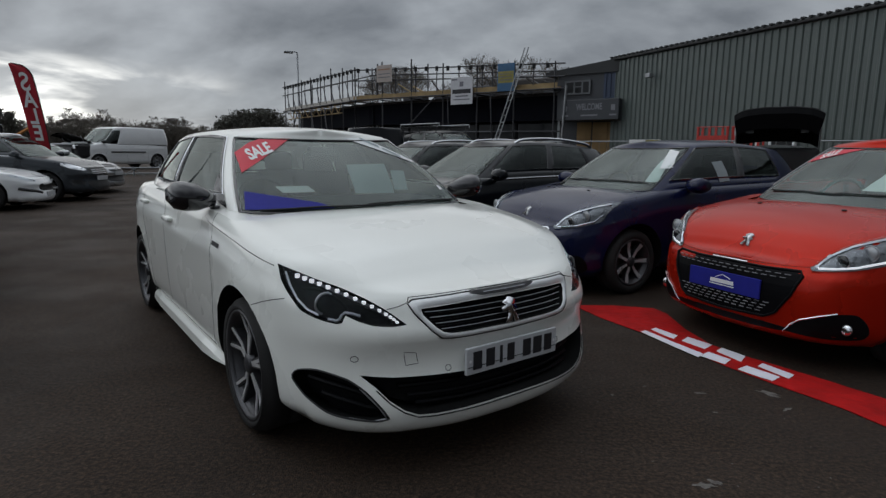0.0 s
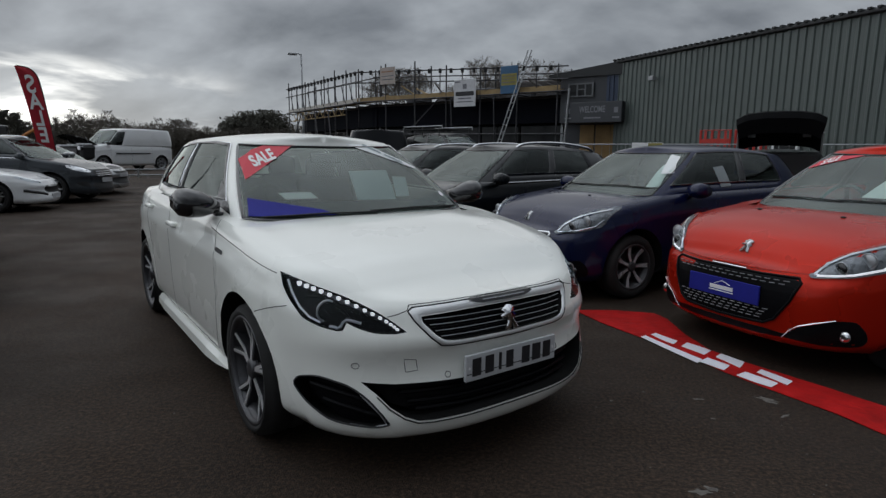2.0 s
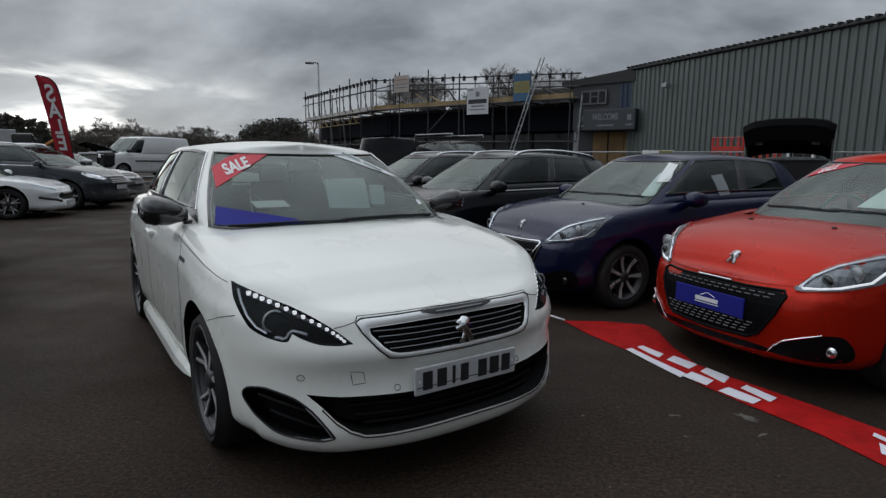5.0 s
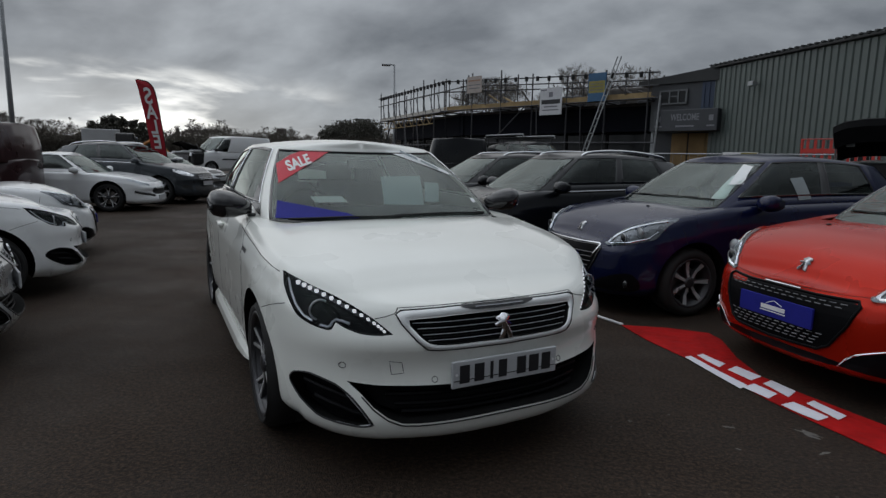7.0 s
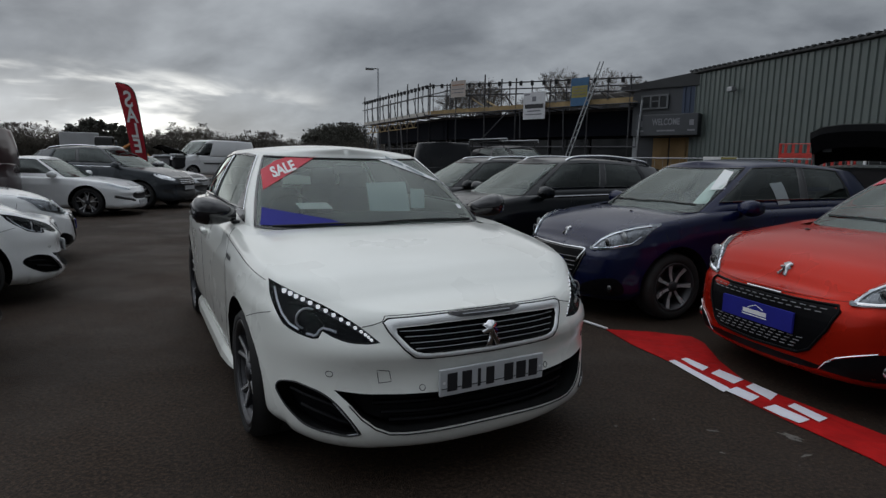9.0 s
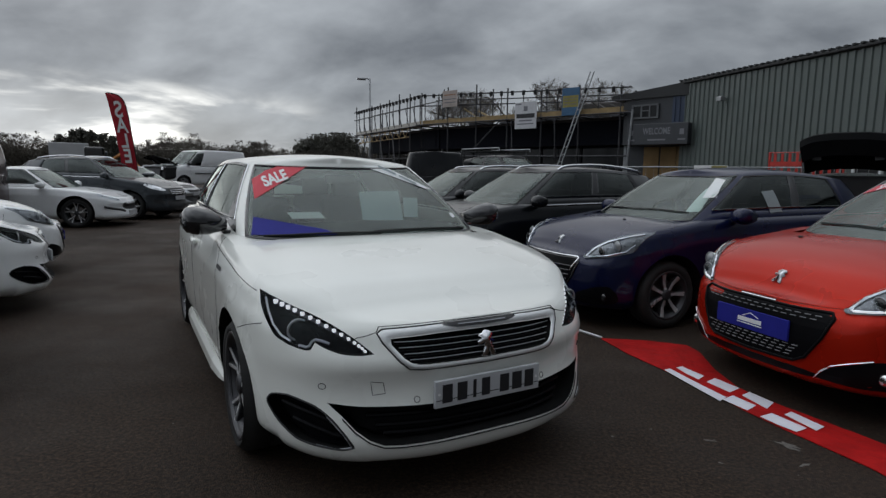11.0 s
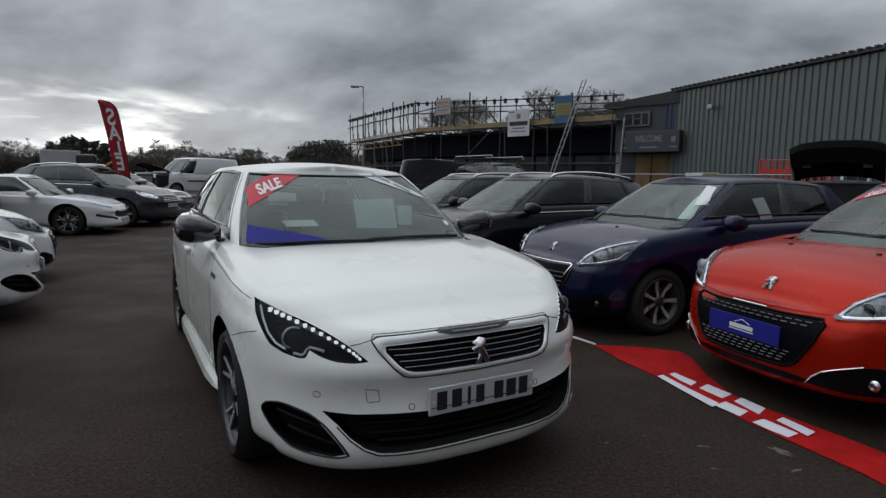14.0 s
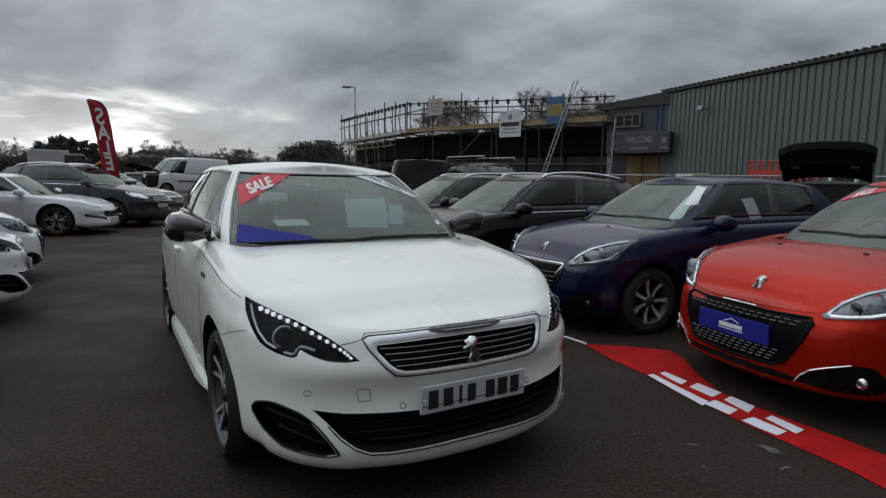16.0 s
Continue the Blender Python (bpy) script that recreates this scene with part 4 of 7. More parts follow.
    for v in ("right", "left"):
        shut_lines(car, skin, [(v, [(0.47, 0.722), (0.53, 0.708), (0.61, 0.685), (0.69, 0.657)]),
                               (v, [(1.40, 0.985), (1.335, 0.90), (1.315, 0.80), (1.315, 0.60), (1.34, 0.40), (1.40, 0.28)]),
                               (v, [(2.50, 0.99), (2.45, 0.80), (2.43, 0.55), (2.44, 0.30)]),
                               (v, [(3.32, 1.0), (3.27, 0.88), (3.15, 0.70), (3.06, 0.52), (3.02, 0.30)]),
                               (v, [(1.40, 0.275), (2.2, 0.262), (3.02, 0.28)])])
        sx = -1 if v == "right" else 1
        for y, z in ((2.33, 0.872), (3.17, 0.925)):
            q, _ = skin.on(y, z, v)
            part("door_handle", add_box(bmesh.new(), min(q.x, q.x + sx * 0.034), max(q.x, q.x + sx * 0.034), y - 0.10, y + 0.09, z - 0.016, z + 0.014, 0.010), M["white"], car, smooth=True)
        q, _ = skin.on(1.245, 0.843, v)
        part("wing_badge", drape(skin, flat_bars([(-0.06, 0.06, -0.011, 0.011)]), v, 1.245, 0.843, 3, 0.003), M["ink"], car)
        # sill skirt
        bm = bmesh.new()
        prof = [(0.800, 0.17), (0.872, 0.165), (0.905, 0.185), (0.900, 0.235), (0.880, 0.262), (0.80, 0.262)]
        rows = [[bm.verts.new((sx * (x - 0.045 * e * (x > 0.85)), y, z - 0.05 * e * (z > 0.2))) for x, z in prof] for y, e in ((1.29, 1.0), (1.42, 0.35), (1.6, 0.0), (2.2, 0.0), (2.8, 0.0), (3.06, 0.3))]
        for A, B in zip(rows, rows[1:]):
            for i in range(len(prof)):
                bm.faces.new((A[i], A[(i + 1) % 6], B[(i + 1) % 6], B[i]))
        bm.faces.new(rows[0])
        bm.faces.new(rows[-1])
        part("side_skirt", bm, M["white"], car)


def wipers(car, gskin, z=1.0, w=0.60):
    for a, b in (((-w, z + 0.025), (0.02, z + 0.028)), ((-0.02, z + 0.035), (w, z + 0.03))):
        part("wiper", gskin.line([a, ((a[0] + b[0]) / 2, (a[1] + b[1]) / 2 + 0.006), b], "front", 0.006, 0.008), M["black"], car)


HEAD_SMALL = smooth_poly([(-0.485, 0.634), (-0.51, 0.668), (-0.585, 0.760), (-0.70, 0.832), (-0.785, 0.868), (-0.80, 0.845), (-0.797, 0.748), (-0.785, 0.692), (-0.675, 0.645), (-0.51, 0.620)], 3, (4,))
FOG_SMALL = smooth_poly([(-0.41, 0.235), (-0.49, 0.320), (-0.65, 0.386), (-0.718, 0.388), (-0.747, 0.331), (-0.750, 0.275), (-0.721, 0.236), (-0.59, 0.224)], 3, (0,))
GRILLE_SMALL = both([(0, 0.606), (-0.24, 0.604), (-0.45, 0.607), (-0.472, 0.585), (-0.435, 0.470), (-0.360, 0.340), (-0.30, 0.305), (0, 0.295)])


def detail_small(car, skin, paint_key, look_):
    """look_: 'cells' for the pierced dark grille with a dealer's plate, 'chrome' for the open grille with a bright lip."""
    for sgn in (1, -1):
        poly = HEAD_SMALL if sgn > 0 else mirrored(HEAD_SMALL)
        hl = part("headlight", skin.patch(poly, "front", 0.003, 0.012, 0.03), LAMPGREY, car, "clear headlight with dark inner and bright rim")
        part("lens", skin.patch(poly, "front", 0.016, 0.008, 0.03), M["lens"], hl, smooth=True).visible_shadow = False
        part("bright_rim", skin.line([(x * sgn, z) for x, z in ((-0.505, 0.640), (-0.55, 0.71), (-0.62, 0.77), (-0.71, 0.815), (-0.775, 0.845))], "front", 0.011, 0.006, dense=3), M["chrome"], hl)
        part("light_guide", skin.line([(x * sgn, z) for x, z in ((-0.52, 0.636), (-0.60, 0.646), (-0.675, 0.662), (-0.76, 0.70), (-0.785, 0.76))], "front", 0.007, 0.006, dense=3), LED if look_ == "cells" else M["chrome"], hl)
        for x, z, r in ((-0.615, 0.69, 0.036), (-0.705, 0.745, 0.042)):
            p0, _ = skin.on(x * sgn, z, "front", 0.004)
            bm = bmesh.new()
            bmesh.ops.create_uvsphere(bm, u_segments=16, v_segments=8, radius=r)
            bmesh.ops.scale(bm, verts=bm.verts, vec=(1, 0.3, 1))
            bmesh.ops.translate(bm, verts=bm.verts, vec=p0)
            part("projector_lamp", bm, M["gloss_black"] if r < 0.04 else M["alloy"], hl, smooth=True)
            part("lamp_ring", tube([p0 + Vector(((r + 0.004) * math.cos(a), -0.004, (r + 0.004) * math.sin(a))) for a in np.linspace(0, 2 * math.pi, 21)[:-1]], 0.0035, 5, True), M["alloy"], hl, smooth=True)
        fp = FOG_SMALL if sgn > 0 else mirrored(FOG_SMALL)
        fg = part("fog_recess", skin.patch(fp, "front", 0.002, 0.006, 0.03), M["bezel"], car, "black fog lamp panel")
        p0, n = skin.on(-0.683 * sgn, 0.297, "front", 0.004)
        bm = bmesh.new()
        bmesh.ops.create_uvsphere(bm, u_segments=18, v_segments=9, radius=0.036)
        bmesh.ops.scale(bm, verts=bm.verts, vec=(1, 0.5, 1))
        bmesh.ops.translate(bm, verts=bm.verts, vec=p0)
        part("fog_lamp", bm, M["chrome"] if look_ == "cells" else M["gloss_black"], fg, smooth=True)
        if look_ == "cells":
            part("bright_edge", skin.line([(x * sgn, z) for x, z in ((-0.405, 0.235), (-0.445, 0.285), (-0.49, 0.325), (-0.57, 0.360), (-0.65, 0.391))], "front", 0.005, 0.006, dense=3), M["chrome"], fg)
    fr = part("grille", skin.patch(GRILLE_SMALL, "front", 0.003, 0.02, 0.04), M["bezel"], car, "dark grille panel")
    part("lower_intake", skin.patch(both([(0, 0.272), (-0.30, 0.270), (-0.42, 0.258), (-0.45, 0.240), (-0.36, 0.228), (0, 0.224)]), "front", 0.003, 0.006, 0.04), M["bezel"], car, "narrow black slot above the splitter")
    part("grille_rim", skin.line(GRILLE_SMALL, "front", 0.009, 0.006, True, dense=2), M["bezel"] if look_ == "cells" else M["gloss_black"], fr, smooth=True)
    if look_ == "cells":
        for r, z in enumerate((0.583, 0.562, 0.394, 0.374, 0.354, 0.334)):
            w = np.interp(z, (0.3, 0.34, 0.47, 0.585), (0.27, 0.33, 0.40, 0.43))
            for x in np.arange(-w, w, 0.054):
                xx = x + (0.027 if r % 2 else 0)
                if xx + 0.03 < w:
                    part("grille_cell", skin.line([(xx, z), (xx + 0.033, z)], "front", 0.0032, 0.007, dense=1, n=4), CELL, fr)
        part("bright_strip", skin.line([(-0.13, 0.617), (0, 0.618), (0.13, 0.617)], "front", 0.006, 0.006), M["chrome"], fr)
        pl = part("dealer_plate", box(-0.272, 0.272, -0.004, 0.010, 0.405, 0.530, 0.003), M["blue_print"], car, "blue dealer plate with a white plain mark")
        part("plate_mark", box(-0.095, 0.085, -0.0065, -0.0035, 0.452, 0.478), M["white_print"], pl)
        part("plate_mark", box(-0.10, 0.09, -0.0065, -0.0035, 0.438, 0.444), M["white_print"], pl)
        part("plate_mark", tube([(-0.06, -0.005, 0.486), (0.0, -0.005, 0.512), (0.06, -0.005, 0.490)], 0.0025, 4), M["white_print"], pl)
    else:
        for z in (0.54, 0.50, 0.46, 0.42):
            w = np.interp(z, (0.3, 0.34, 0.47, 0.585), (0.27, 0.33, 0.40, 0.43))
            part("grille_slat", skin.line([(x, z) for x in np.linspace(-w, w, 9)], "front", 0.007, 0.006, dense=1), M["gloss_black"], fr)
        part("bright_lip", skin.line([(x, z) for x, z in ((-0.40, 0.50), (-0.455, 0.60), (-0.43, 0.622), (-0.25, 0.622), (0, 0.624), (0.25, 0.622), (0.43, 0.622), (0.455, 0.60), (0.40, 0.50))], "front", 0.011, 0.006, dense=3), M["chrome"], fr, smooth=True)
        part("dealer_plate", box(-0.262, 0.262, -0.004, 0.010, 0.405, 0.520, 0.003), M["blue_print"], car)
    q, n = skin.on(0, 0.735, "front", 0.006)
    part("badge", plain_badge(0.0, q.y, q.z, 0.10, 42), M["chrome"], car, "plain chrome badge", True)
    for x in (-0.31, 0.30):
        q, n = skin.on(x, 0.715, "top", 0.004)
        part("washer_jet", add_box(bmesh.new(), q.x - 0.014, q.x + 0.014, q.y - 0.01, q.y + 0.01, q.z - 0.008, q.z + 0.006, 0.004), M["black"], car)
    shut_lines(car, skin, [("front", [(-0.49, 0.64), (-0.40, 0.632), (-0.2, 0.628), (0.2, 0.628), (0.40, 0.632), (0.49, 0.64)]),
                           ("top", [(-0.775, 0.66), (-0.79, 0.85), (-0.785, 1.05), (-0.77, 1.2)]), ("top", [(0.775, 0.66), (0.79, 0.85), (0.785, 1.05), (0.77, 1.2)])])
    for v, sx in (("right", -1), ("left", 1)):
        shut_lines(car, skin, [(v, [(0.66, 0.80), (0.68, 0.70), (0.70, 0.64)]), (v, [(1.33, 0.95), (1.25, 0.85), (1.23, 0.6), (1.28, 0.30)]), (v, [(2.40, 0.97), (2.34, 0.75), (2.34, 0.30)]),
                               (v, [(3.1, 0.98), (3.05, 0.85), (2.93, 0.62), (2.86, 0.30)])])
        for y, z in ((2.22, 0.83), (3.0, 0.87)):
            q, _ = skin.on(y, z, v)
            part("door_handle", add_box(bmesh.new(), min(q.x, q.x + sx * 0.032), max(q.x, q.x + sx * 0.032), y - 0.09, y + 0.09, z - 0.015, z + 0.013, 0.009), M[paint_key], car, smooth=True)


def roof_rails(S, car):
    zr = curve1(S["groofz"])
    for sx in (-1, 1):
        x = S["groof"][5][0] * 0.93
        y0, y1 = S["groof"][3][1] + 0.05, S["groof"][8][1] + 0.1
        pts = [(sx * x * 0.97, y0, zr(y0) + 0.005), (sx * x, y0 + 0.12, zr(y0 + 0.12) + 0.045), (sx * x, y0 + 0.5, zr(y0 + 0.5) + 0.058), (sx * x, y1 - 0.5, zr(y1 - 0.5) + 0.06),
               (sx * x, y1 - 0.12, zr(y1 - 0.12) + 0.045), (sx * x * 0.97, y1, zr(y1) + 0.005)]
        part("roof_rail", tube([tuple(p) for p in spline(pts, 5)], 0.019, 8), M["chrome"], car, smooth=True)


# ---- the yard ----
def rise(x, y):
    """Height of the ground: level near the cars, rising gently towards the far hedge."""
    d = math.hypot(x, y)
    t = min(max((d - 18) / 13.0, 0), 1)
    return 0.40 * t * t * (3 - 2 * t)


def asphalt():
    """Dark worn asphalt: pale and dark grit, damp patches, old stains."""
    m = bpy.data.materials.new("worn_asphalt")
    m.use_nodes = True
    nt = m.node_tree
    b = nt.nodes["Principled BSDF"]
    N, Lk = nt.nodes.new, nt.links.new
    tc = N("ShaderNodeTexCoord")

    def noise_(scale, detail, rough=0.55):
        n = N("ShaderNodeTexNoise")
        n.inputs["Scale"].default_value, n.inputs["Detail"].default_value, n.inputs["Roughness"].default_value = scale, detail, rough
        Lk(tc.outputs["Object"], n.inputs["Vector"])
        return n.outputs[0]

    def ramp(src, stops):
        r = N("ShaderNodeValToRGB")
        for k, (p, c) in enumerate(stops):
            e = r.color_ramp.elements[k] if k < 2 else r.color_ramp.elements.new(p)
            e.position, e.color = p, (*c, 1)
        Lk(src, r.inputs[0])
        return r.outputs[0]

    def mix(a, b_, mode, f=1.0):
        x = N("ShaderNodeMix")
        x.data_type, x.blend_type = "RGBA", mode
        if isinstance(f, float):
            x.inputs[0].default_value = f
        else:
            Lk(f, x.inputs[0])
        Lk(a, x.inputs[6])
        Lk(b_, x.inputs[7])
        return x.outputs[2]
    big = ramp(noise_(0.45, 5, 0.6), [(0.35, (0.0225, 0.0145, 0.0096)), (0.65, (0.0395, 0.0262, 0.0178))])
    grit = ramp(noise_(48, 6, 0.85), [(0.36, (0.12, 0.12, 0.12)), (0.50, (0.8, 0.8, 0.8)), (0.70, (3.2, 3.05, 2.9))])
    vo = N("ShaderNodeTexVoronoi")
    vo.inputs["Scale"].default_value = 130
    Lk(tc.outputs["Object"], vo.inputs["Vector"])
    stones = ramp(vo.outputs["Distance"], [(0.10, (1.5, 1.45, 1.4)), (0.42, (0.9, 0.9, 0.9))])
    col = mix(mix(big, grit, "MULTIPLY"), stones, "MULTIPLY", 0.6)
    spots = ramp(noise_(3.2, 6, 0.75), [(0.70, (0, 0, 0)), (0.76, (1, 1, 1))])
    pale = N("ShaderNodeRGB")
    pale.outputs[0].default_value = (0.115, 0.105, 0.095, 1)
    sep = N("ShaderNodeSeparateColor")
    Lk(spots, sep.inputs[0])
    half = N("ShaderNodeMath")
    half.operation, half.inputs[1].default_value = "MULTIPLY", 0.35
    Lk(sep.outputs[0], half.inputs[0])
    Lk(mix(col, pale.outputs[0], "MIX", half.outputs[0]), b.inputs["Base Color"])
    rr = N("ShaderNodeMapRange")
    Lk(noise_(1.1, 5), rr.inputs[0])
    for i, v in zip((1, 2, 3, 4), (0.35, 0.65, 0.68, 0.9)):
        rr.inputs[i].default_value = v
    Lk(rr.outputs[0], b.inputs["Roughness"])
    b.inputs["Specular IOR Level"].default_value = 0.24
    bp = N("ShaderNodeBump")
    bp.inputs["Strength"].default_value, bp.inputs["Distance"].default_value = 0.8, 0.0035
    Lk(vo.outputs["Distance"], bp.inputs["Height"])
    Lk(bp.outputs[0], b.inputs["Normal"])
    return m


ASPHALT = asphalt()


def build_ground():
    bm = bmesh.new()
    R = [0, 1, 2, 3.5, 5, 7, 9, 11, 13, 15, 17, 19, 22, 25, 28, 32, 40, 60, 120, 400, 1500]
    n = 72
    rings = [[bm.verts.new((r * math.cos(2 * math.pi * k / n), r * math.sin(2 * math.pi * k / n), rise(r, 0))) for k in range(n)] for r in R[1:]]
    c = bm.verts.new((0, 0, 0))
    for k in range(n):
        bm.faces.new((c, rings[0][k], rings[0][(k + 1) % n]))
        for A, B in zip(rings, rings[1:]):
            bm.faces.new((A[k], B[k], B[(k + 1) % n], A[(k + 1) % n]))
    return solid("ground", bm, ASPHALT, "dark damp asphalt of a car sales yard", "ground", kind="structure", smooth=True)


yard = build_ground()
SCUFF = mat("dried_mortar_scuff", (0.11, 0.10, 0.09), 0.85, var=0.5, scale=40, bump=0.5, bscale=200)


def scuffs():
    """Thin splashes of dried mortar and small pale stones on the asphalt."""
    rnd = random.Random(12)

    def splash(x, y, a, b, ang):
        bm = bmesh.new()
        n, ca, sa = 15, math.cos(ang), math.sin(ang)
        rim = []
        for k in range(n):
            t = 2 * math.pi * k / n
            q = rnd.uniform(0.45, 1.1)
            u, v = a * q * math.cos(t), b * q * math.sin(t)
            rim.append(bm.verts.new((x + u * ca - v * sa, y + u * sa + v * ca, 0.0015)))
        top = bm.verts.new((x, y, 0.004))
        for k in range(n):
            bm.faces.new((rim[k], rim[(k + 1) % n], top))
        part("scuff", bm, SCUFF, yard)
    for x, y, a, b in ((1.62, 3.31, 0.035, 0.015), (2.0, 3.35, 0.07, 0.028), (2.01, 3.31, 0.04, 0.02), (2.0, 3.14, 0.05, 0.012), (1.61, 3.07, 0.02, 0.01), (1.31, 2.39, 0.05, 0.025), (1.36, 2.42, 0.03, 0.02), (1.34, 3.38, 0.012, 0.008), (1.13, 3.24, 0.012, 0.01)):
        splash(x, y, a, b, rnd.uniform(-0.6, 0.6))
    for k in range(60):
        splash(rnd.uniform(-1.6, 3.2), rnd.uniform(1.0, 4.6), rnd.uniform(0.004, 0.009), rnd.uniform(0.003, 0.006), rnd.uniform(0, 3))


scuffs()

STYLE_large = dict(n=5, fans=(-0.21, 0.21), w=(0.008, 0.007), web=0.017, rim="dark_alloy", spoke="machined", turn=0.3)
STYLE_small = dict(n=7, fans=(-0.06, 0.06), w=(0.011, 0.009), web=0.014, rim="dark_alloy", spoke="machined")


def make_car(name, label, S, m, style, cutters=(), inside=True, mirrors=None, group=""):
    car = thing(name, label, "car", m, group)
    skin, body = lower_body(S, cutters)
    part("body", body, None, car)
    gskin = cabin(S, car)
    for cy in S["wy"]:
        for sx in (-1, 1):
            wheel(S, car, sx * S["track"], cy, style, sx)
    if inside:
        seats_and_dash(S, car)
    if mirrors:
        mirror(S, car, skin, *mirrors)
    return car, skin, gskin


def hood_large(x, y):
    """Raised middle of the bonnet with soft creases running back from the lamps."""
    a = abs(x)
    edge = 0.40 + 0.22 * y
    f = max(0.0, min(1.0, (y - 0.15) / 0.6)) * max(0.0, min(1.0, (1.35 - y) / 0.2))
    return f * (0.012 / (1 + math.exp((a - edge) / 0.022)) - 0.004)


# ---- the white hatchback that the camera circles ----
S_LARGE = dict(BASE, paint=M["white"], hood=hood_large, bright_line=True, rear_glass=M["dark_glass"])
hero, hero_skin, hero_glass = make_car("white_hatchback", "pearl white five-door hatchback with a red sale sticker on its windscreen", S_LARGE, car_at(0.548, 2.596, 40.7), STYLE_large,
                                       cutters_large(), mirrors=(1.50, 1.045, "gloss_black", 1.05, 0.1))
detail_large(hero, hero_skin)
wipers(hero, hero_glass, 0.966, 0.64)


def hero_stickers():
    g = hero_glass
    st = part("sale_sticker", g.patch([(-0.40, 1.384), (-0.225, 1.384), (-0.470, 1.262), (-0.628, 1.182), (-0.596, 1.296), (-0.50, 1.352)], "front", 0.004, 0.0, 0.04), M["red"], hero, "red corner sticker that reads SALE")
    part("lettering", drape(g, text_bm("SALE", 0.078, 0.003), "front", -0.468, 1.300, 18, 0.007, 1.02, shear=0.25), M["white_print"], st)
    bd = part("price_band", g.patch([(0.16, 1.395), (0.33, 1.395), (0.60, 1.235), (0.56, 1.235)], "front", 0.004, 0.0, 0.04), M["paper"], hero, "white corner band with grey print")
    part("print_bar", drape(g, flat_bars([(-0.11, 0.0, -0.010, 0.010), (0.02, 0.13, -0.008, 0.008)]), "front", 0.385, 1.335, -30, 0.007), PALE_SHEET, bd)
    part("blue_sticker", g.patch([(-0.665, 1.088), (-0.700, 0.998), (-0.24, 0.992), (-0.30, 1.020)], "front", 0.004, 0.0, 0.04), M["blue_print"], hero, "blue strip sticker along the screen's foot")
    sh = part("price_sheet", g.patch([(0.03, 1.235), (0.325, 1.24), (0.225, 1.065), (-0.045, 1.072)], "front", -0.012, 0.0, 0.05), PALE_SHEET, hero, "pale information sheet behind the windscreen")
    sh.visible_shadow = False
    s2 = part("price_sheet", g.patch([(0.33, 1.20), (0.44, 1.195), (0.345, 1.080), (0.245, 1.085)], "front", -0.014, 0.0, 0.05), PALE_SHEET, hero, "second pale sheet behind the windscreen")
    s2.visible_shadow = False
    bm = box(-0.10, 0.10, -0.06, 0.06, -0.001, 0.001)
    bmesh.ops.rotate(bm, verts=bm.verts, cent=(0, 0, 0), matrix=Matrix.Rotation(radians(14), 3, "X"))
    bmesh.ops.translate(bm, verts=bm.verts, vec=(-0.335, 1.54, 1.085))
    part("dash_paper", bm, M["paper"], hero, "white paper on the dashboard")
    for v_ in ("right", "left"):
        part("mirror_corner", g.patch([(1.45, 1.0), (1.66, 1.050), (1.75, 1.175), (1.60, 1.10)], v_, 0.004, 0.0, 0.04), M["gloss_black"], hero)
    q, _ = g.on(0, 1.36, "front", -0.05)
    part("rear_mirror", add_box(bmesh.new(), -0.11, 0.11, q.y, q.y + 0.04, q.z - 0.045, q.z + 0.02, 0.015), M["black"], hero)
    part("tax_disc", g.patch(smooth_poly([(0.60, 1.06), (0.63, 1.06), (0.63, 1.085), (0.60, 1.085)], 2), "front", 0.003, 0, 0.02), M["paper"], hero)
    part("roof_aerial", tube([(0, 3.55, 1.40), (0, 3.62, 1.44), (0, 3.78, 1.52)], [0.012, 0.007, 0.003], 6), M["black"], hero)


PALE_SHEET = mat("sheet_behind_glass", (0.27, 0.32, 0.33), 0.8, var=0.1)
hero_stickers()

# ---- the row of small cars ----
S_SMALL = derive(3.973, 1.739, 1.46, 2.538, 0.80, 0.305,
              shoulder=[(-0.2, 0.635), (0.08, 0.642), (0.16, 0.70), (0.3, 0.785), (0.6, 0.868), (1.0, 0.925), (1.3, 0.962), (2.0, 0.98), (3.0, 1.0), (3.6, 1.01), (4.1, 0.98)],
              crown=[(-0.2, 0.0), (0.08, 0.005), (0.2, 0.03), (0.4, 0.05), (0.75, 0.06), (0.92, 0.045), (1.1, 0.01), (1.4, 0.01), (3.6, 0.05), (4.1, 0.02)],
              front=[(0.15, 0.12), (0.20, 0.04), (0.26, 0.008), (0.33, 0.0), (0.45, 0.0), (0.55, 0.012), (0.60, 0.026), (0.64, 0.055), (0.9, 0.06)])
S_SMALL["gbase"] = [(0, 0.93), (0.35, 0.965), (0.58, 1.035), (0.705, 1.13), (0.765, 1.40)] + S_SMALL["gbase"][5:]
S_SMALL["rim_r"] = 0.215


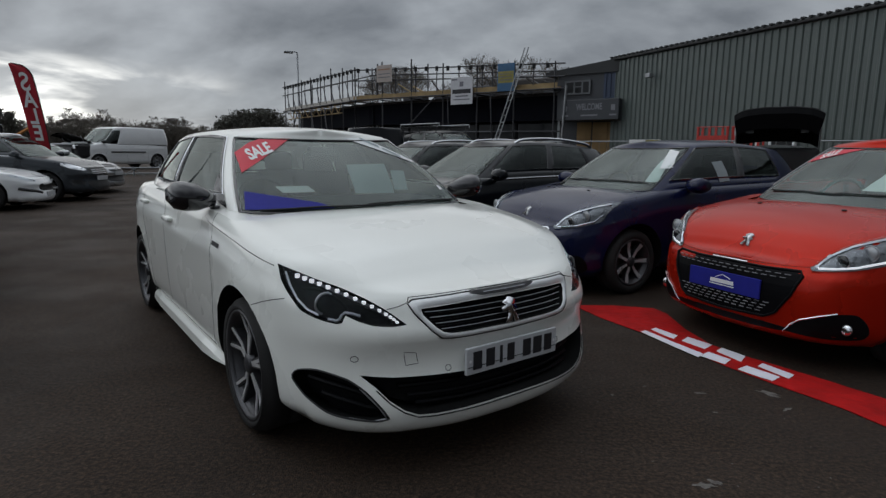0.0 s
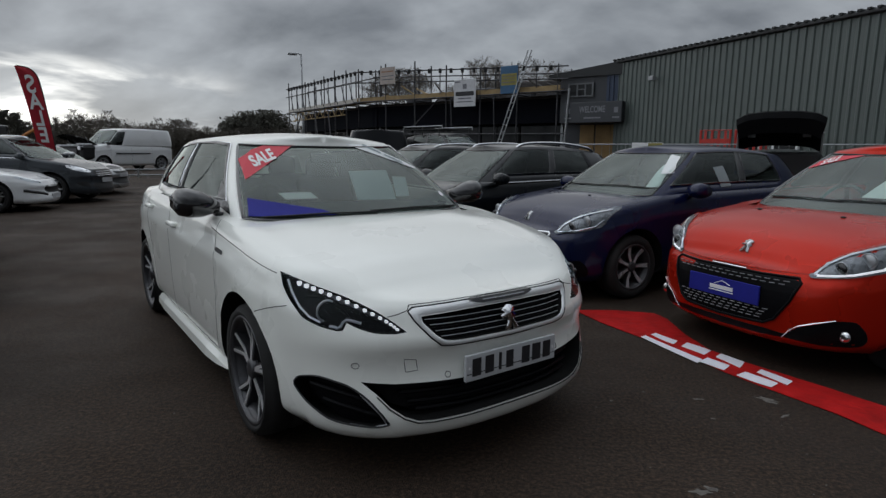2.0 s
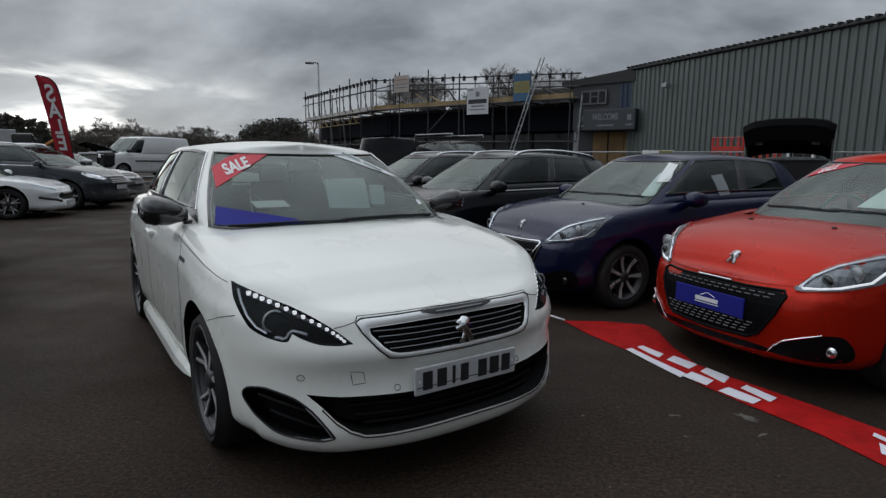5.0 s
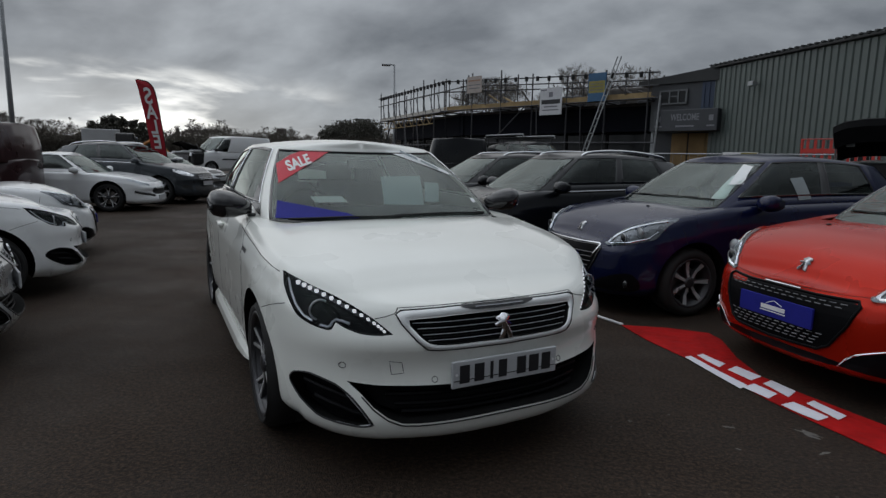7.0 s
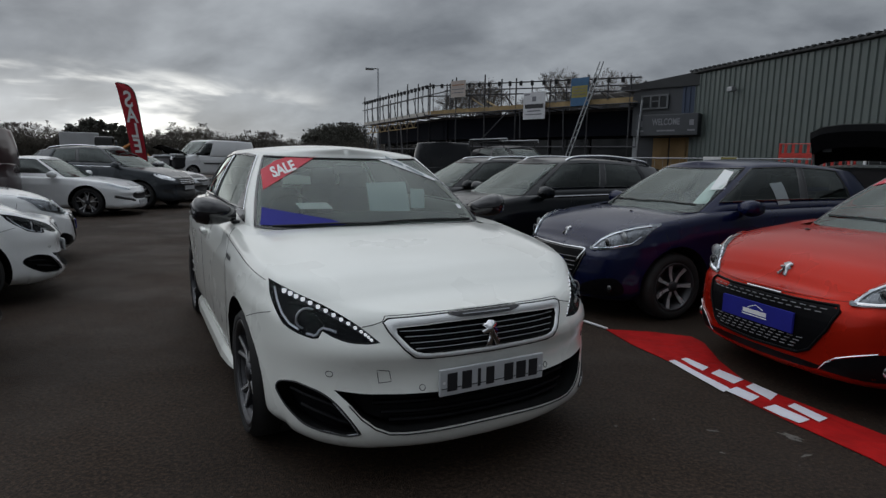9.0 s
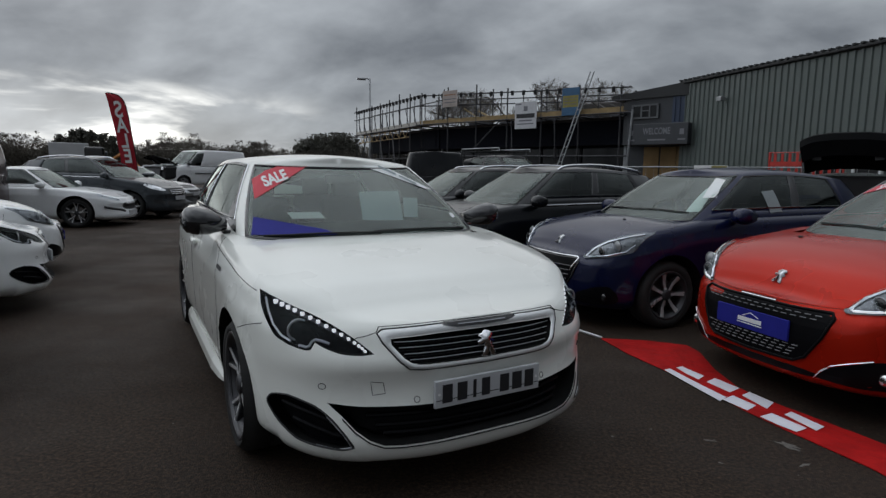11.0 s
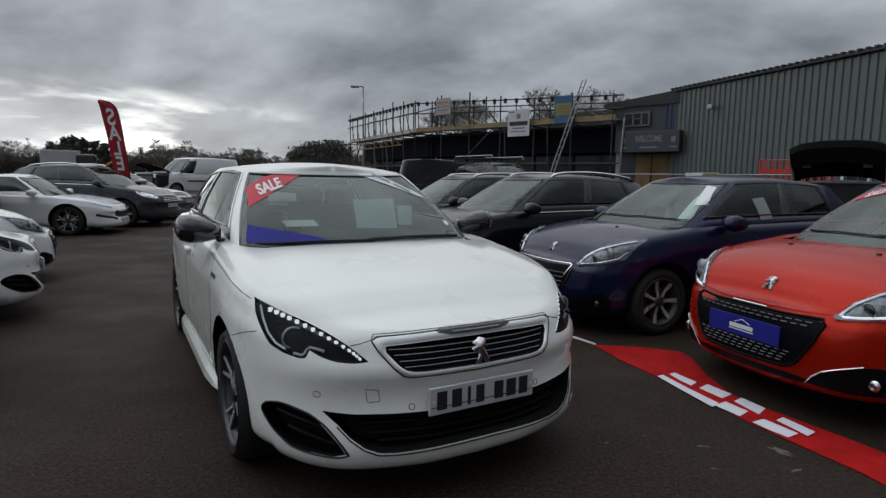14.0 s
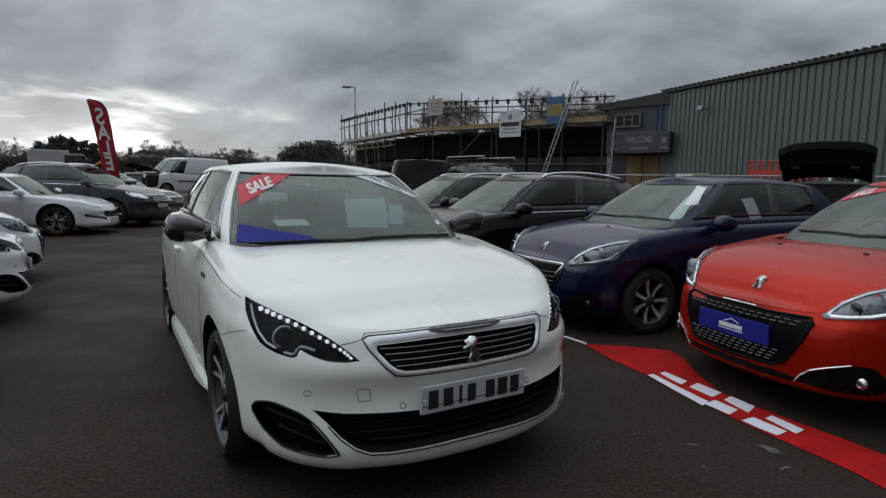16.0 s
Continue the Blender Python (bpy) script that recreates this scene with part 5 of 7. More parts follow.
def small_papers(car, g, sale):
    if sale:
        st = part("sale_sticker", g.patch([(-0.43, 1.345), (-0.20, 1.352), (-0.575, 1.235), (-0.56, 1.285)], "front", 0.004, 0.0, 0.04), M["red"], car, "red corner sticker that reads SALE")
        part("lettering", drape(g, text_bm("SALE", 0.060, 0.002), "front", -0.43, 1.305, 20, 0.007, 0.95, shear=0.1), M["white_print"], st)
        part("price_band", g.patch([(0.22, 1.35), (0.42, 1.345), (0.62, 1.20), (0.585, 1.19)], "front", 0.004, 0.0, 0.04), M["paper"], car, "white corner band")
        part("price_sheet", g.patch([(0.16, 1.25), (0.42, 1.255), (0.37, 1.06), (0.10, 1.06)], "front", -0.012, 0.0, 0.05), M["paper"], car, "white information sheet behind the screen")
        part("dash_paper", box(-0.45, -0.30, 1.42, 1.50, 0.985, 0.987), M["paper"], car)
    else:
        sh = part("price_band", g.patch([(0.38, 1.345), (0.50, 1.325), (0.62, 1.16), (0.53, 1.15)], "front", 0.004, 0.0, 0.04), M["paper"], car, "white printed corner band")
        part("price_sheet", g.patch([(0.42, 1.25), (0.52, 1.25), (0.64, 1.04), (0.52, 1.03)], "front", -0.012, 0.0, 0.05), M["paper"], car, "white sheet behind the screen")
        part("window_sheet", g.patch([(2.02, 1.22), (2.18, 1.235), (2.22, 1.03), (2.06, 1.02)], "left", 0.004, 0.0, 0.05), PALE_SHEET, car, "pale price sheet on the side window")


orange, o_skin, o_glass = make_car("orange_hatchback", "orange-red small hatchback with a blue dealer plate", dict(S_SMALL, paint=M["orange"]), car_at(2.012, 4.10, -61.0), STYLE_small, mirrors=(1.50, 1.0, "orange", 1.0, 0.0, (1,)), group="cars in the sales row")
detail_small(orange, o_skin, "orange", "cells")
wipers(orange, o_glass, 0.985, 0.58)
small_papers(orange, o_glass, True)
blue, b_skin, b_glass = make_car("navy_hatchback", "navy blue small hatchback with bright grille lip", dict(S_SMALL, paint=M["navy"]), car_at(0.66, 5.82, -56.5), STYLE_small, mirrors=(1.50, 1.0, "navy"), group="cars in the sales row")
detail_small(blue, b_skin, "navy", "chrome")
wipers(blue, b_glass, 0.985, 0.58)
small_papers(blue, b_glass, False)

SPEC_CROSSOVER = derive(4.16, 1.74, 1.48, 2.538, 0.82, 0.32, ride=0.23, rear_glass=M["dark_glass"])
for x, y in ((-1.17, 7.18), (-2.43, 8.98)):
    suv, s_skin, _ = make_car("black_crossover", "black crossover with silver roof rails", dict(SPEC_CROSSOVER, paint=M["black_paint"]), car_at(x, y, -55), STYLE_small, mirrors=(1.45, 1.03, "black_paint"), group="cars in the sales row")
    roof_rails(SPEC_CROSSOVER, suv)
    part("window_strip", s_skin.line([(1.45, 0.965), (2.2, 0.985), (3.1, 1.005)], "left", 0.010, 0.012), M["chrome"], suv)

# ---- the facing row ----
SPEC_COUPE = derive(4.29, 1.845, 1.36, 2.612, 0.92, 0.335, rear_glass=M["dark_glass"], front_glass=M["dark_glass"],
              groof=[(0, 1.92), (0.30, 1.94), (0.46, 1.99), (0.53, 2.06), (0.56, 2.2), (0.57, 2.5), (0.57, 2.8), (0.56, 3.1), (0.53, 3.4), (0.47, 3.70), (0.28, 3.80), (0, 3.82)],
              groofz=[(1.8, 1.285), (2.1, 1.325), (2.5, 1.325), (3.0, 1.25), (3.4, 1.15), (3.9, 1.03)])
coupe, r_skin, _ = make_car("white_coupe", "white two-door coupe with dark alloy wheels", dict(SPEC_COUPE, paint=M["white2"]), car_at(-9.44, 12.51, 113), STYLE_large, mirrors=(1.55, 0.96, "white2"), group="cars in the facing row")
small, f_skin, f_glass = make_car("white_hatchback", "white small hatchback with clear headlights", dict(S_SMALL, paint=M["white2"]), car_at(-5.91, 6.93, 142), STYLE_small, mirrors=(1.42, 1.0, "white2"), group="cars in the facing row")
detail_small(small, f_skin, "white2", "chrome")
for x, y, key, lab in ((-4.43, 5.27, "white2", "white hatchback with dark headlights"), (-3.12, 3.45, "silver_paint", "silver hatchback with dark corner recess")):
    c_, k_, g_ = make_car("white_hatchback" if key == "white2" else "silver_hatchback", lab, dict(S_LARGE, paint=M[key]), car_at(x, y, 146), STYLE_large, cutters_large(), mirrors=(1.50, 1.045, key), group="cars in the facing row")
    detail_large(c_, k_, False)
SSF = derive(4.69, 1.88, 1.69, 2.70, 0.93, 0.37, ride=0.25, rear_glass=M["dark_glass"], front_glass=M["dark_glass"])
SLOW = derive(4.3, 1.8, 1.46, 2.62, 0.9, 0.32)
for x, y, dg_, key, lab in ((-9.65, 14.62, 100, "grey_paint", "dark grey large family suv"), (-10.7, 16.9, 100, "silver_paint", "silver car parked beyond the grey suv")):
    c_, k_, g_ = make_car({"grey_paint": "grey_suv", "silver_paint": "silver_car"}[key], lab, dict(SSF if key != "silver_paint" else SLOW, paint=M[key]), car_at(x, y, dg_, rise(x, y)), STYLE_small, mirrors=(1.5, 1.17, key), group="cars in the facing row")
    hp = smooth_poly([(-0.50, 0.80), (-0.66, 0.90), (-0.83, 0.96), (-0.85, 0.90), (-0.78, 0.82), (-0.60, 0.77)], 3)
    if key == "silver_paint":
        hp = [(x2, z2 - 0.15) for x2, z2 in hp]
    for sgn in (1, -1):
        h_ = part("headlight", k_.patch(hp if sgn > 0 else mirrored(hp), "front", 0.003, 0.01, 0.05), M["chrome"], c_)
        part("fog_recess", k_.patch(smooth_poly([(x2 * sgn, z2) for x2, z2 in ((-0.60, 0.42), (-0.78, 0.45), (-0.80, 0.54), (-0.64, 0.53))], 3), "front", 0.003, 0.01, 0.05), M["black"], c_)
    gr_ = part("grille", k_.patch(smooth_poly([(-0.42, 0.83), (0.42, 0.83), (0.34, 0.62), (-0.34, 0.62)], 3), "front", 0.003, 0.01, 0.06), M["black"], c_)
    for z in (0.79, 0.74, 0.69):
        part("grille_slat", k_.line([(-0.38, z), (0.38, z)], "front", 0.009, 0.006), M["chrome"], gr_)
    part("lower_intake", k_.patch(smooth_poly([(-0.5, 0.50), (0.5, 0.50), (0.42, 0.34), (-0.42, 0.34)], 3), "front", 0.003, 0.01, 0.06), M["black"], c_)
    part("number_plate", box(-0.26, 0.26, -0.012, 0.01, 0.52, 0.63), M["plate"], c_)
    if key == "grey_paint":
        roof_rails(SSF, c_)
        for v_, sx in (("right", -1), ("left", 1)):
            part("lower_cladding", k_.line([(1.42, 0.36), (2.2, 0.34), (3.1, 0.36)], v_, 0.055, -0.01), M["black"], c_)
            part("window_strip", k_.line([(1.55, 1.115), (2.4, 1.13), (3.5, 1.15)], v_, 0.010, 0.010), M["chrome"], c_)
            shut_lines(c_, k_, [(v_, [(1.45, 1.08), (1.38, 0.8), (1.42, 0.42)]), (v_, [(2.55, 1.10), (2.52, 0.7), (2.54, 0.42)]), (v_, [(3.5, 1.1), (3.42, 0.9), (3.25, 0.62), (3.2, 0.42)])])

# coupe's lamps, grille and dark lower strip
for sgn in (1, -1):
    hp = smooth_poly([(x * sgn, z) for x, z in ((-0.46, 0.63), (-0.60, 0.70), (-0.80, 0.765), (-0.81, 0.72), (-0.70, 0.64), (-0.52, 0.60))], 3)
    h_ = part("headlight", r_skin.patch(hp, "front", -0.01, 0.02, 0.04), M["dark_alloy"], coupe)
    part("lens", r_skin.patch(hp, "front", 0.003, 0.0, 0.04), M["lens"], h_)
    part("light_guide", r_skin.line([(x * sgn, z) for x, z in ((-0.50, 0.625), (-0.60, 0.665), (-0.76, 0.73))], "front", 0.014, -0.002), M["chrome"], h_)
    part("lower_strip", r_skin.line([(x * sgn, z) for x, z in ((-0.40, 0.36), (-0.52, 0.40), (-0.68, 0.43), (-0.80, 0.47))], "front", 0.03, 0.0), M["black"], coupe)
part("grille", r_skin.patch(smooth_poly([(-0.40, 0.55), (0.40, 0.55), (0.34, 0.40), (-0.34, 0.40)], 3), "front", 0.003, 0.01, 0.05), M["black"], coupe)
part("number_plate", box(-0.26, 0.26, -0.02, 0.005, 0.26, 0.37), M["plate"], coupe)

# black hatchback with its tailgate up, behind the row
open_car, _, _ = make_car("black_hatchback", "black hatchback with its tailgate raised", dict(S_SMALL, paint=M["black_paint"], panes=S_SMALL["panes"][:3]), car_at(6.4, 12.7, 154), STYLE_small)


def tailgate(car):
    """The raised tailgate: an outer panel with an opening for its glass, hinged at the roof's rear edge."""
    y0, z0 = 3.30, 1.50
    prof = [(0.0, 0.0), (0.30, 0.10), (0.62, 0.17), (0.85, 0.14), (1.00, 0.06), (1.07, -0.06), (1.06, -0.26)]
    bm = bmesh.new()
    xs = [-0.50, -0.42, -0.36, -0.18, 0.0, 0.18, 0.36, 0.42, 0.50]
    rows = [[bm.verts.new((x * (1.12 - 0.45 * max(0.0, -h)), y0 + d, z0 + h + 0.40 * d - 0.10 * (abs(x) / 0.5) ** 4)) for x in xs] for d, h in prof]
    for i, (A, B) in enumerate(zip(rows, rows[1:])):
        for k in range(len(xs) - 1):
            bm.faces.new((A[k], A[k + 1], B[k + 1], B[k]))
    bmesh.ops.solidify(bm, geom=bm.faces[:], thickness=0.06)
    part("tailgate", bm, M["bezel"], car, "raised black tailgate")
    # a solid black box stands in for the shade inside the boot
    part("boot_shade_block", box(-0.56, 0.56, 3.50, 3.86, 0.72, 1.40, 0.05), M["black"], car, "solid black block in place of the open boot's shade")
    for sx in (-1, 1):
        part("lid_lamp", box(sx * 0.34 - 0.05, sx * 0.34 + 0.05, y0 + 1.02, y0 + 1.03, 1.60, 1.70), M["trim"], car)
    g = bmesh.new()
    q = [g.verts.new((x, y0 + d, z0 + h + 0.40 * d + 0.018)) for x, d, h in ((-0.45, 0.30, 0.10), (0.45, 0.30, 0.10), (0.45, 0.62, 0.17), (-0.45, 0.62, 0.17))]
    g.faces.new(q)
    part("rear_window", g, M["dark_glass"], car)
    for sx in (-1, 1):
        part("gas_strut", tube([(sx * 0.56, 3.45, 1.20), (sx * 0.54, 3.95, 1.68)], 0.012, 6), M["alloy"], car)


tailgate(open_car)


# ---- vans ----
def van_spec(paint_):
    S = derive(4.81, 1.87, 1.96, 3.0, 0.95, 0.335, ride=0.24, paint=paint_, rear_glass=M["dark_glass"], front_glass=M["dark_glass"],
               shoulder=[(-0.2, 0.98), (0.12, 0.99), (0.35, 1.07), (0.8, 1.14), (1.1, 1.18), (2.0, 1.18), (4.0, 1.18), (4.9, 1.18)],
               crown=[(-0.2, 0), (0.2, 0.02), (0.8, 0.05), (4.9, 0.03)],
               front=[(0.15, 0.14), (0.25, 0.02), (0.4, 0.0), (0.65, 0.0), (0.85, 0.06), (1.0, 0.16), (1.2, 0.18)],
               rear=[(0.15, 0.1), (0.3, 0.0), (1.3, 0.0)],
               gbase=[(0, 1.02), (0.40, 1.06), (0.66, 1.14), (0.80, 1.25), (0.87, 1.50), (0.895, 2.0), (0.90, 2.6), (0.90, 3.3), (0.90, 4.0), (0.86, 4.62), (0.5, 4.74), (0, 4.76)],
               groof=[(0, 1.85), (0.34, 1.87), (0.56, 1.92), (0.68, 2.0), (0.74, 2.1), (0.77, 2.3), (0.78, 2.8), (0.78, 3.4), (0.78, 4.0), (0.74, 4.55), (0.45, 4.66), (0, 4.68)],
               groofz=[(1.7, 1.87), (1.95, 1.90), (2.4, 1.93), (3.5, 1.94), (4.8, 1.91)], gcrown=0.03, gbulge=0.03,
               panes=[("windscreen", -2.62, 2.62, 0.12, 0.93), ("side_window", 2.95, 4.75, 0.06, 0.80)])
    return S


VAN_STYLE = dict(n=6, fans=(0.0,), w=(0.045, 0.03), rim="alloy", spoke="alloy")
SV = van_spec(M["white2"])
van, v_skin, _ = make_car("white_van", "white panel van with its bonnet open", SV, car_at(-18.05, 24.26, -20.6, 0.38), VAN_STYLE, mirrors=(1.25, 1.25, "black"))
tagged(van, category="van")
bm = bmesh.new()
rows = [[bm.verts.new((x * (1 - 0.10 * d), 1.05 - d * 1.06, 1.16 + d * 0.40 + 0.10 * math.sin(2.6 * d) - 0.10 * (abs(x) / 0.75) ** 3)) for x in (-0.82, -0.6, -0.3, 0, 0.3, 0.6, 0.82)] for d in (0, 0.2, 0.45, 0.7, 0.9, 1.05)]
for A, B in zip(rows, rows[1:]):
    for k in range(6):
        bm.faces.new((A[k], A[k + 1], B[k + 1], B[k]))
bmesh.ops.solidify(bm, geom=bm.faces[:], thickness=0.07)
part("bonnet", bm, M["bezel"], van, "open bonnet seen from its dark inner side", True)
for sx in (-1, 1):
    part("bonnet_rib", tube([(sx * 0.60, 0.95, 1.12), (sx * 0.45, 0.5, 1.36), (sx * 0.2, 0.05, 1.54)], 0.03, 6), M["black"], van)
part("engine_bay", box(-0.89, 0.89, 0.02, 0.70, 0.50, 1.16, 0.12), M["black"], van, "open black engine bay with the front panel off")
part("slam_panel", box(-0.78, 0.78, -0.06, 0.0, 1.10, 1.17, 0.02), M["alloy"], van)
part("radiator", box(-0.6, 0.6, -0.05, 0.0, 0.60, 0.98, 0.01), M["dark_alloy"], van)
for sx in (-1, 1):
    part("headlight", box(sx * 0.78 - 0.10, sx * 0.78 + 0.10, -0.06, 0.10, 0.92, 1.10, 0.03), M["chrome"], van)
    part("bonnet_stay", tube([(sx * 0.68, 0.5, 1.2), (sx * 0.70, 0.35, 1.50)], 0.012, 6), M["alloy"], van)
part("washer_tank", box(0.15, 0.75, 0.25, 0.60, 1.14, 1.24, 0.03), M["white_print"], van)
part("engine_cover", box(-0.45, 0.05, 0.20, 0.65, 1.12, 1.21, 0.03), M["alloy"], van)
for v in ("left", "right"):
    part("side_strip", v_skin.line([(1.55, 0.80), (2.4, 0.80), (3.3, 0.80)], v, 0.035, 0.004), M["black"], van)
    part("side_strip", v_skin.line([(4.0, 1.13), (4.4, 1.13), (4.62, 1.13)], v, 0.018, 0.004), M["black"], van)
    shut_lines(van, v_skin, [(v, [(1.35, 1.15), (1.3, 0.7), (1.32, 0.35)]), (v, [(2.35, 1.15), (2.35, 0.35)]), (v, [(3.45, 1.15), (3.45, 0.35)])])

mvan, _, _ = make_car("maroon_van", "dark maroon people carrier at the row's end", van_spec(M["maroon"]), car_at(-14.98, 8.12, 293), VAN_STYLE, inside=False)
tagged(mvan, category="van")
SB = van_spec(M["black_paint"])
bvan, _, _ = make_car("black_van", "black panel van seen from behind the crossovers", SB, car_at(-3.9, 21.6, 193, 0.05), VAN_STYLE, inside=False)
tagged(bvan, category="van")
SE = derive(4.5, 1.80, 1.98, 2.6, 0.85, 0.38, ride=0.32, paint=M["black_paint"], rear_glass=M["dark_glass"])
rack, _, _ = make_car("black_offroader", "black off-road car with a steel roof rack", SE, car_at(0.85, 16.9, 49, 0.0), STYLE_small, inside=False)
for k in range(6):
    y = 1.95 + 0.34 * k
    part("rack_bar", tube([(-0.66, y, 2.06), (0.66, y, 2.06)], 0.018, 6), M["black"], rack)
for x in (-0.66, 0.66):
    part("rack_rail", tube([(x, 1.90, 2.06), (x, 1.92, 2.14), (x, 3.66, 2.14), (x, 3.70, 2.06)], 0.022, 6), STEEL, rack)
    for y in (2.05, 2.8, 3.55):
        part("rack_foot", tube([(x, y, 1.84), (x, y, 2.14)], 0.018, 6), M["black"], rack)

# ---- feather flag lying on the ground ----
def flat_poly(pts, z, thick):
    bm = bmesh.new()
    top = [bm.verts.new((x, y, z + thick)) for x, y in pts]
    bot = [bm.verts.new((x, y, z)) for x, y in pts]
    bm.faces.new(top)
    bm.faces.new(bot[::-1])
    for i in range(len(pts)):
        j = (i + 1) % len(pts)
        bm.faces.new((top[i], bot[i], bot[j], top[j]))
    return bm


BANNER = mat("red_banner_cloth", (0.42, 0.014, 0.028), 0.7, var=0.2, scale=5, bump=0.4, bscale=9, dist=0.02)
CLOTH = mat("red_flag_cloth", (0.37, 0.008, 0.008), 0.8, var=0.3, spec=0.15, scale=5, bump=0.5, bscale=18, dist=0.02)
WCLOTH = mat("white_flag_print", (0.72, 0.72, 0.78), 0.7, var=0.08, scale=6, bump=0.4, bscale=18, dist=0.02)
lying = thing("fallen_feather_flag", "red feather flag with white letters lying on asphalt", "flag")
part("cloth", flat_poly([(1.19, 5.09), (1.55, 5.12), (1.86, 5.06), (1.92, 4.90), (1.93, 4.49), (1.99, 4.14), (2.14, 3.91), (2.42, 3.56), (2.75, 3.10), (2.92, 2.74), (2.70, 2.62), (2.50, 2.72), (2.29, 3.18), (2.06, 3.52),
                         (1.93, 3.73), (1.78, 4.03), (1.59, 4.36), (1.36, 4.72)], 0.003, 0.004), CLOTH, lying)
for k, pts in enumerate(([(1.56, 4.41), (1.61, 4.45), (1.74, 4.18), (1.88, 3.92), (1.82, 3.84), (1.68, 4.14)], [(1.66, 4.46), (1.71, 4.50), (1.77, 4.40), (1.83, 4.31), (1.77, 4.22), (1.71, 4.33)],
                         [(1.80, 4.20), (1.88, 4.30), (2.00, 4.12), (1.91, 4.02)], [(1.82, 3.90), (1.91, 3.99), (2.01, 3.84), (1.93, 3.74)], [(1.96, 4.00), (2.03, 4.08), (2.13, 3.91), (2.05, 3.79)],
                         [(1.96, 3.68), (2.05, 3.75), (2.12, 3.65), (2.18, 3.56), (2.10, 3.49), (2.03, 3.57)], [(2.11, 3.74), (2.17, 3.80), (2.28, 3.60), (2.21, 3.53)],
                         [(2.53, 3.19), (2.56, 3.23), (2.67, 2.98), (2.63, 2.96)], [(2.46, 3.00), (2.52, 3.12), (2.61, 2.90), (2.55, 2.82)])):
    mx, my = (sum(p[i] for p in pts) / len(pts) for i in (0, 1))
    part("letter_piece", flat_poly([(mx + (x - mx) * 0.90, my + (y - my) * 0.90) for x, y in pts], 0.0075 + 0.0006 * k, 0.002), WCLOTH, lying)
part("flag_pole", tube([(0.85, 5.45, 0.012), (0.99, 5.31, 0.012), (1.20, 5.09, 0.012)], 0.011, 8), M["white_print"], lying, smooth=True)

# ---- upright feather flag ----
FX, FY = -11.87, 15.70
fz = rise(FX, FY)
flag = thing("feather_flag", "tall red feather flag that reads SALE from behind", "flag", pose(FX, FY, fz, 0, 0, 39.4))
edge_r = spline([(0.09, 0.50), (0.01, 1.15), (-0.05, 1.80), (-0.12, 2.40), (-0.18, 2.88), (-0.26, 3.30), (-0.42, 3.50), (-0.70, 3.56)], 5)
edge_l = spline([(-0.32, 0.50), (-0.38, 1.18), (-0.44, 1.72), (-0.50, 2.20), (-0.56, 2.62), (-0.64, 3.06), (-0.68, 3.30), (-0.74, 3.54)], 5)
bm = bmesh.new()
rows = []
for (xl, zl), (xr, zr) in zip(edge_l, edge_r):
    rows.append([bm.verts.new((xl + (xr - xl) * k / 6, 0.035 * math.sin(k * 1.1 + zl * 2.2), zl + (zr - zl) * k / 6)) for k in range(7)])
for A, B in zip(rows, rows[1:]):
    for k in range(6):
        bm.faces.new((A[k], A[k + 1], B[k + 1], B[k]))
part("banner", bm, BANNER, flag, smooth=True)
part("pole", tube([(0.12, 0, 0.0), (0.11, 0, 0.5)] + [(x + 0.012, 0, z) for x, z in edge_r], 0.014, 8), M["black"], flag, smooth=True)
for ch, cx, cz, s in (("S", -0.42, 3.06, 0.66), ("A", -0.35, 2.60, 0.60), ("L", -0.29, 2.15, 0.58), ("E", -0.23, 1.70, 0.58)):
    b2 = text_bm(ch, s, 0.014)
    for v in b2.verts:
        v.co = Vector((cx - v.co.x * 0.72 - 0.12 * v.co.y, -0.046, cz + v.co.y))
    part("letter", b2, M["white_print"], flag)
    b2 = text_bm(ch, s, 0.014)
    for v in b2.verts:
        v.co = Vector((cx - v.co.x * 0.72 - 0.12 * v.co.y, 0.046, cz + v.co.y))
    part("letter", b2, M["white_print"], flag)

# ---- street lamps ----
DARKSTEEL = mat("dark_scaffold_steel", (0.055, 0.055, 0.06), 0.55, 0.6, var=0.4, scale=2, bump=0.2)


def street_lamp(x, y, h, deg, arm=0.9):
    ob = thing("street_lamp", "grey steel street lamp with a flat head", "street lamp", pose(x, y, rise(x, y), 0, 0, deg))
    part("pole", tube([(0, 0, 0), (0, 0, h * 0.4), (0, 0, h)], [0.09, 0.075, 0.05], 10), STEEL, ob, smooth=True)
    part("arm", tube([(0, 0, h - 0.05), (-arm * 0.5, 0, h), (-arm, 0, h - 0.02)], 0.035, 8), STEEL, ob, smooth=True)
    part("lamp_head", box(-arm - 0.45, -arm + 0.1, -0.13, 0.13, h - 0.10, h + 0.02, 0.03), STEEL, ob)


street_lamp(-11.39, 36.24, 6.9, 20, 0.35)
street_lamp(-17.65, 15.57, 9.0, 60)

# ---- shed with ribbed metal cladding ----
SHED = mat("shed_cladding", (0.080, 0.098, 0.091), 0.45, var=0.12, scale=0.8, bump=0.05, bscale=30, rvar=0.1)
ROOFD = mat("dark_roof_sheet", (0.018, 0.019, 0.020), 0.6, var=0.2, scale=2)
SX, SY, SA = 4.69, 20.96, -60.4
sz = 0.15
H = 4.38 - sz
bm = bmesh.new()
pitch, L = 0.20, 22.0
xs = []
x = 0.0
while x < L:
    xs += [(x, 0.0), (x + 0.10, 0.0), (x + 0.125, -0.035), (x + 0.175, -0.035)]
    x += pitch
a = [bm.verts.new((x, y, 0)) for x, y in xs]
b = [bm.verts.new((x, y, H)) for x, y in xs]
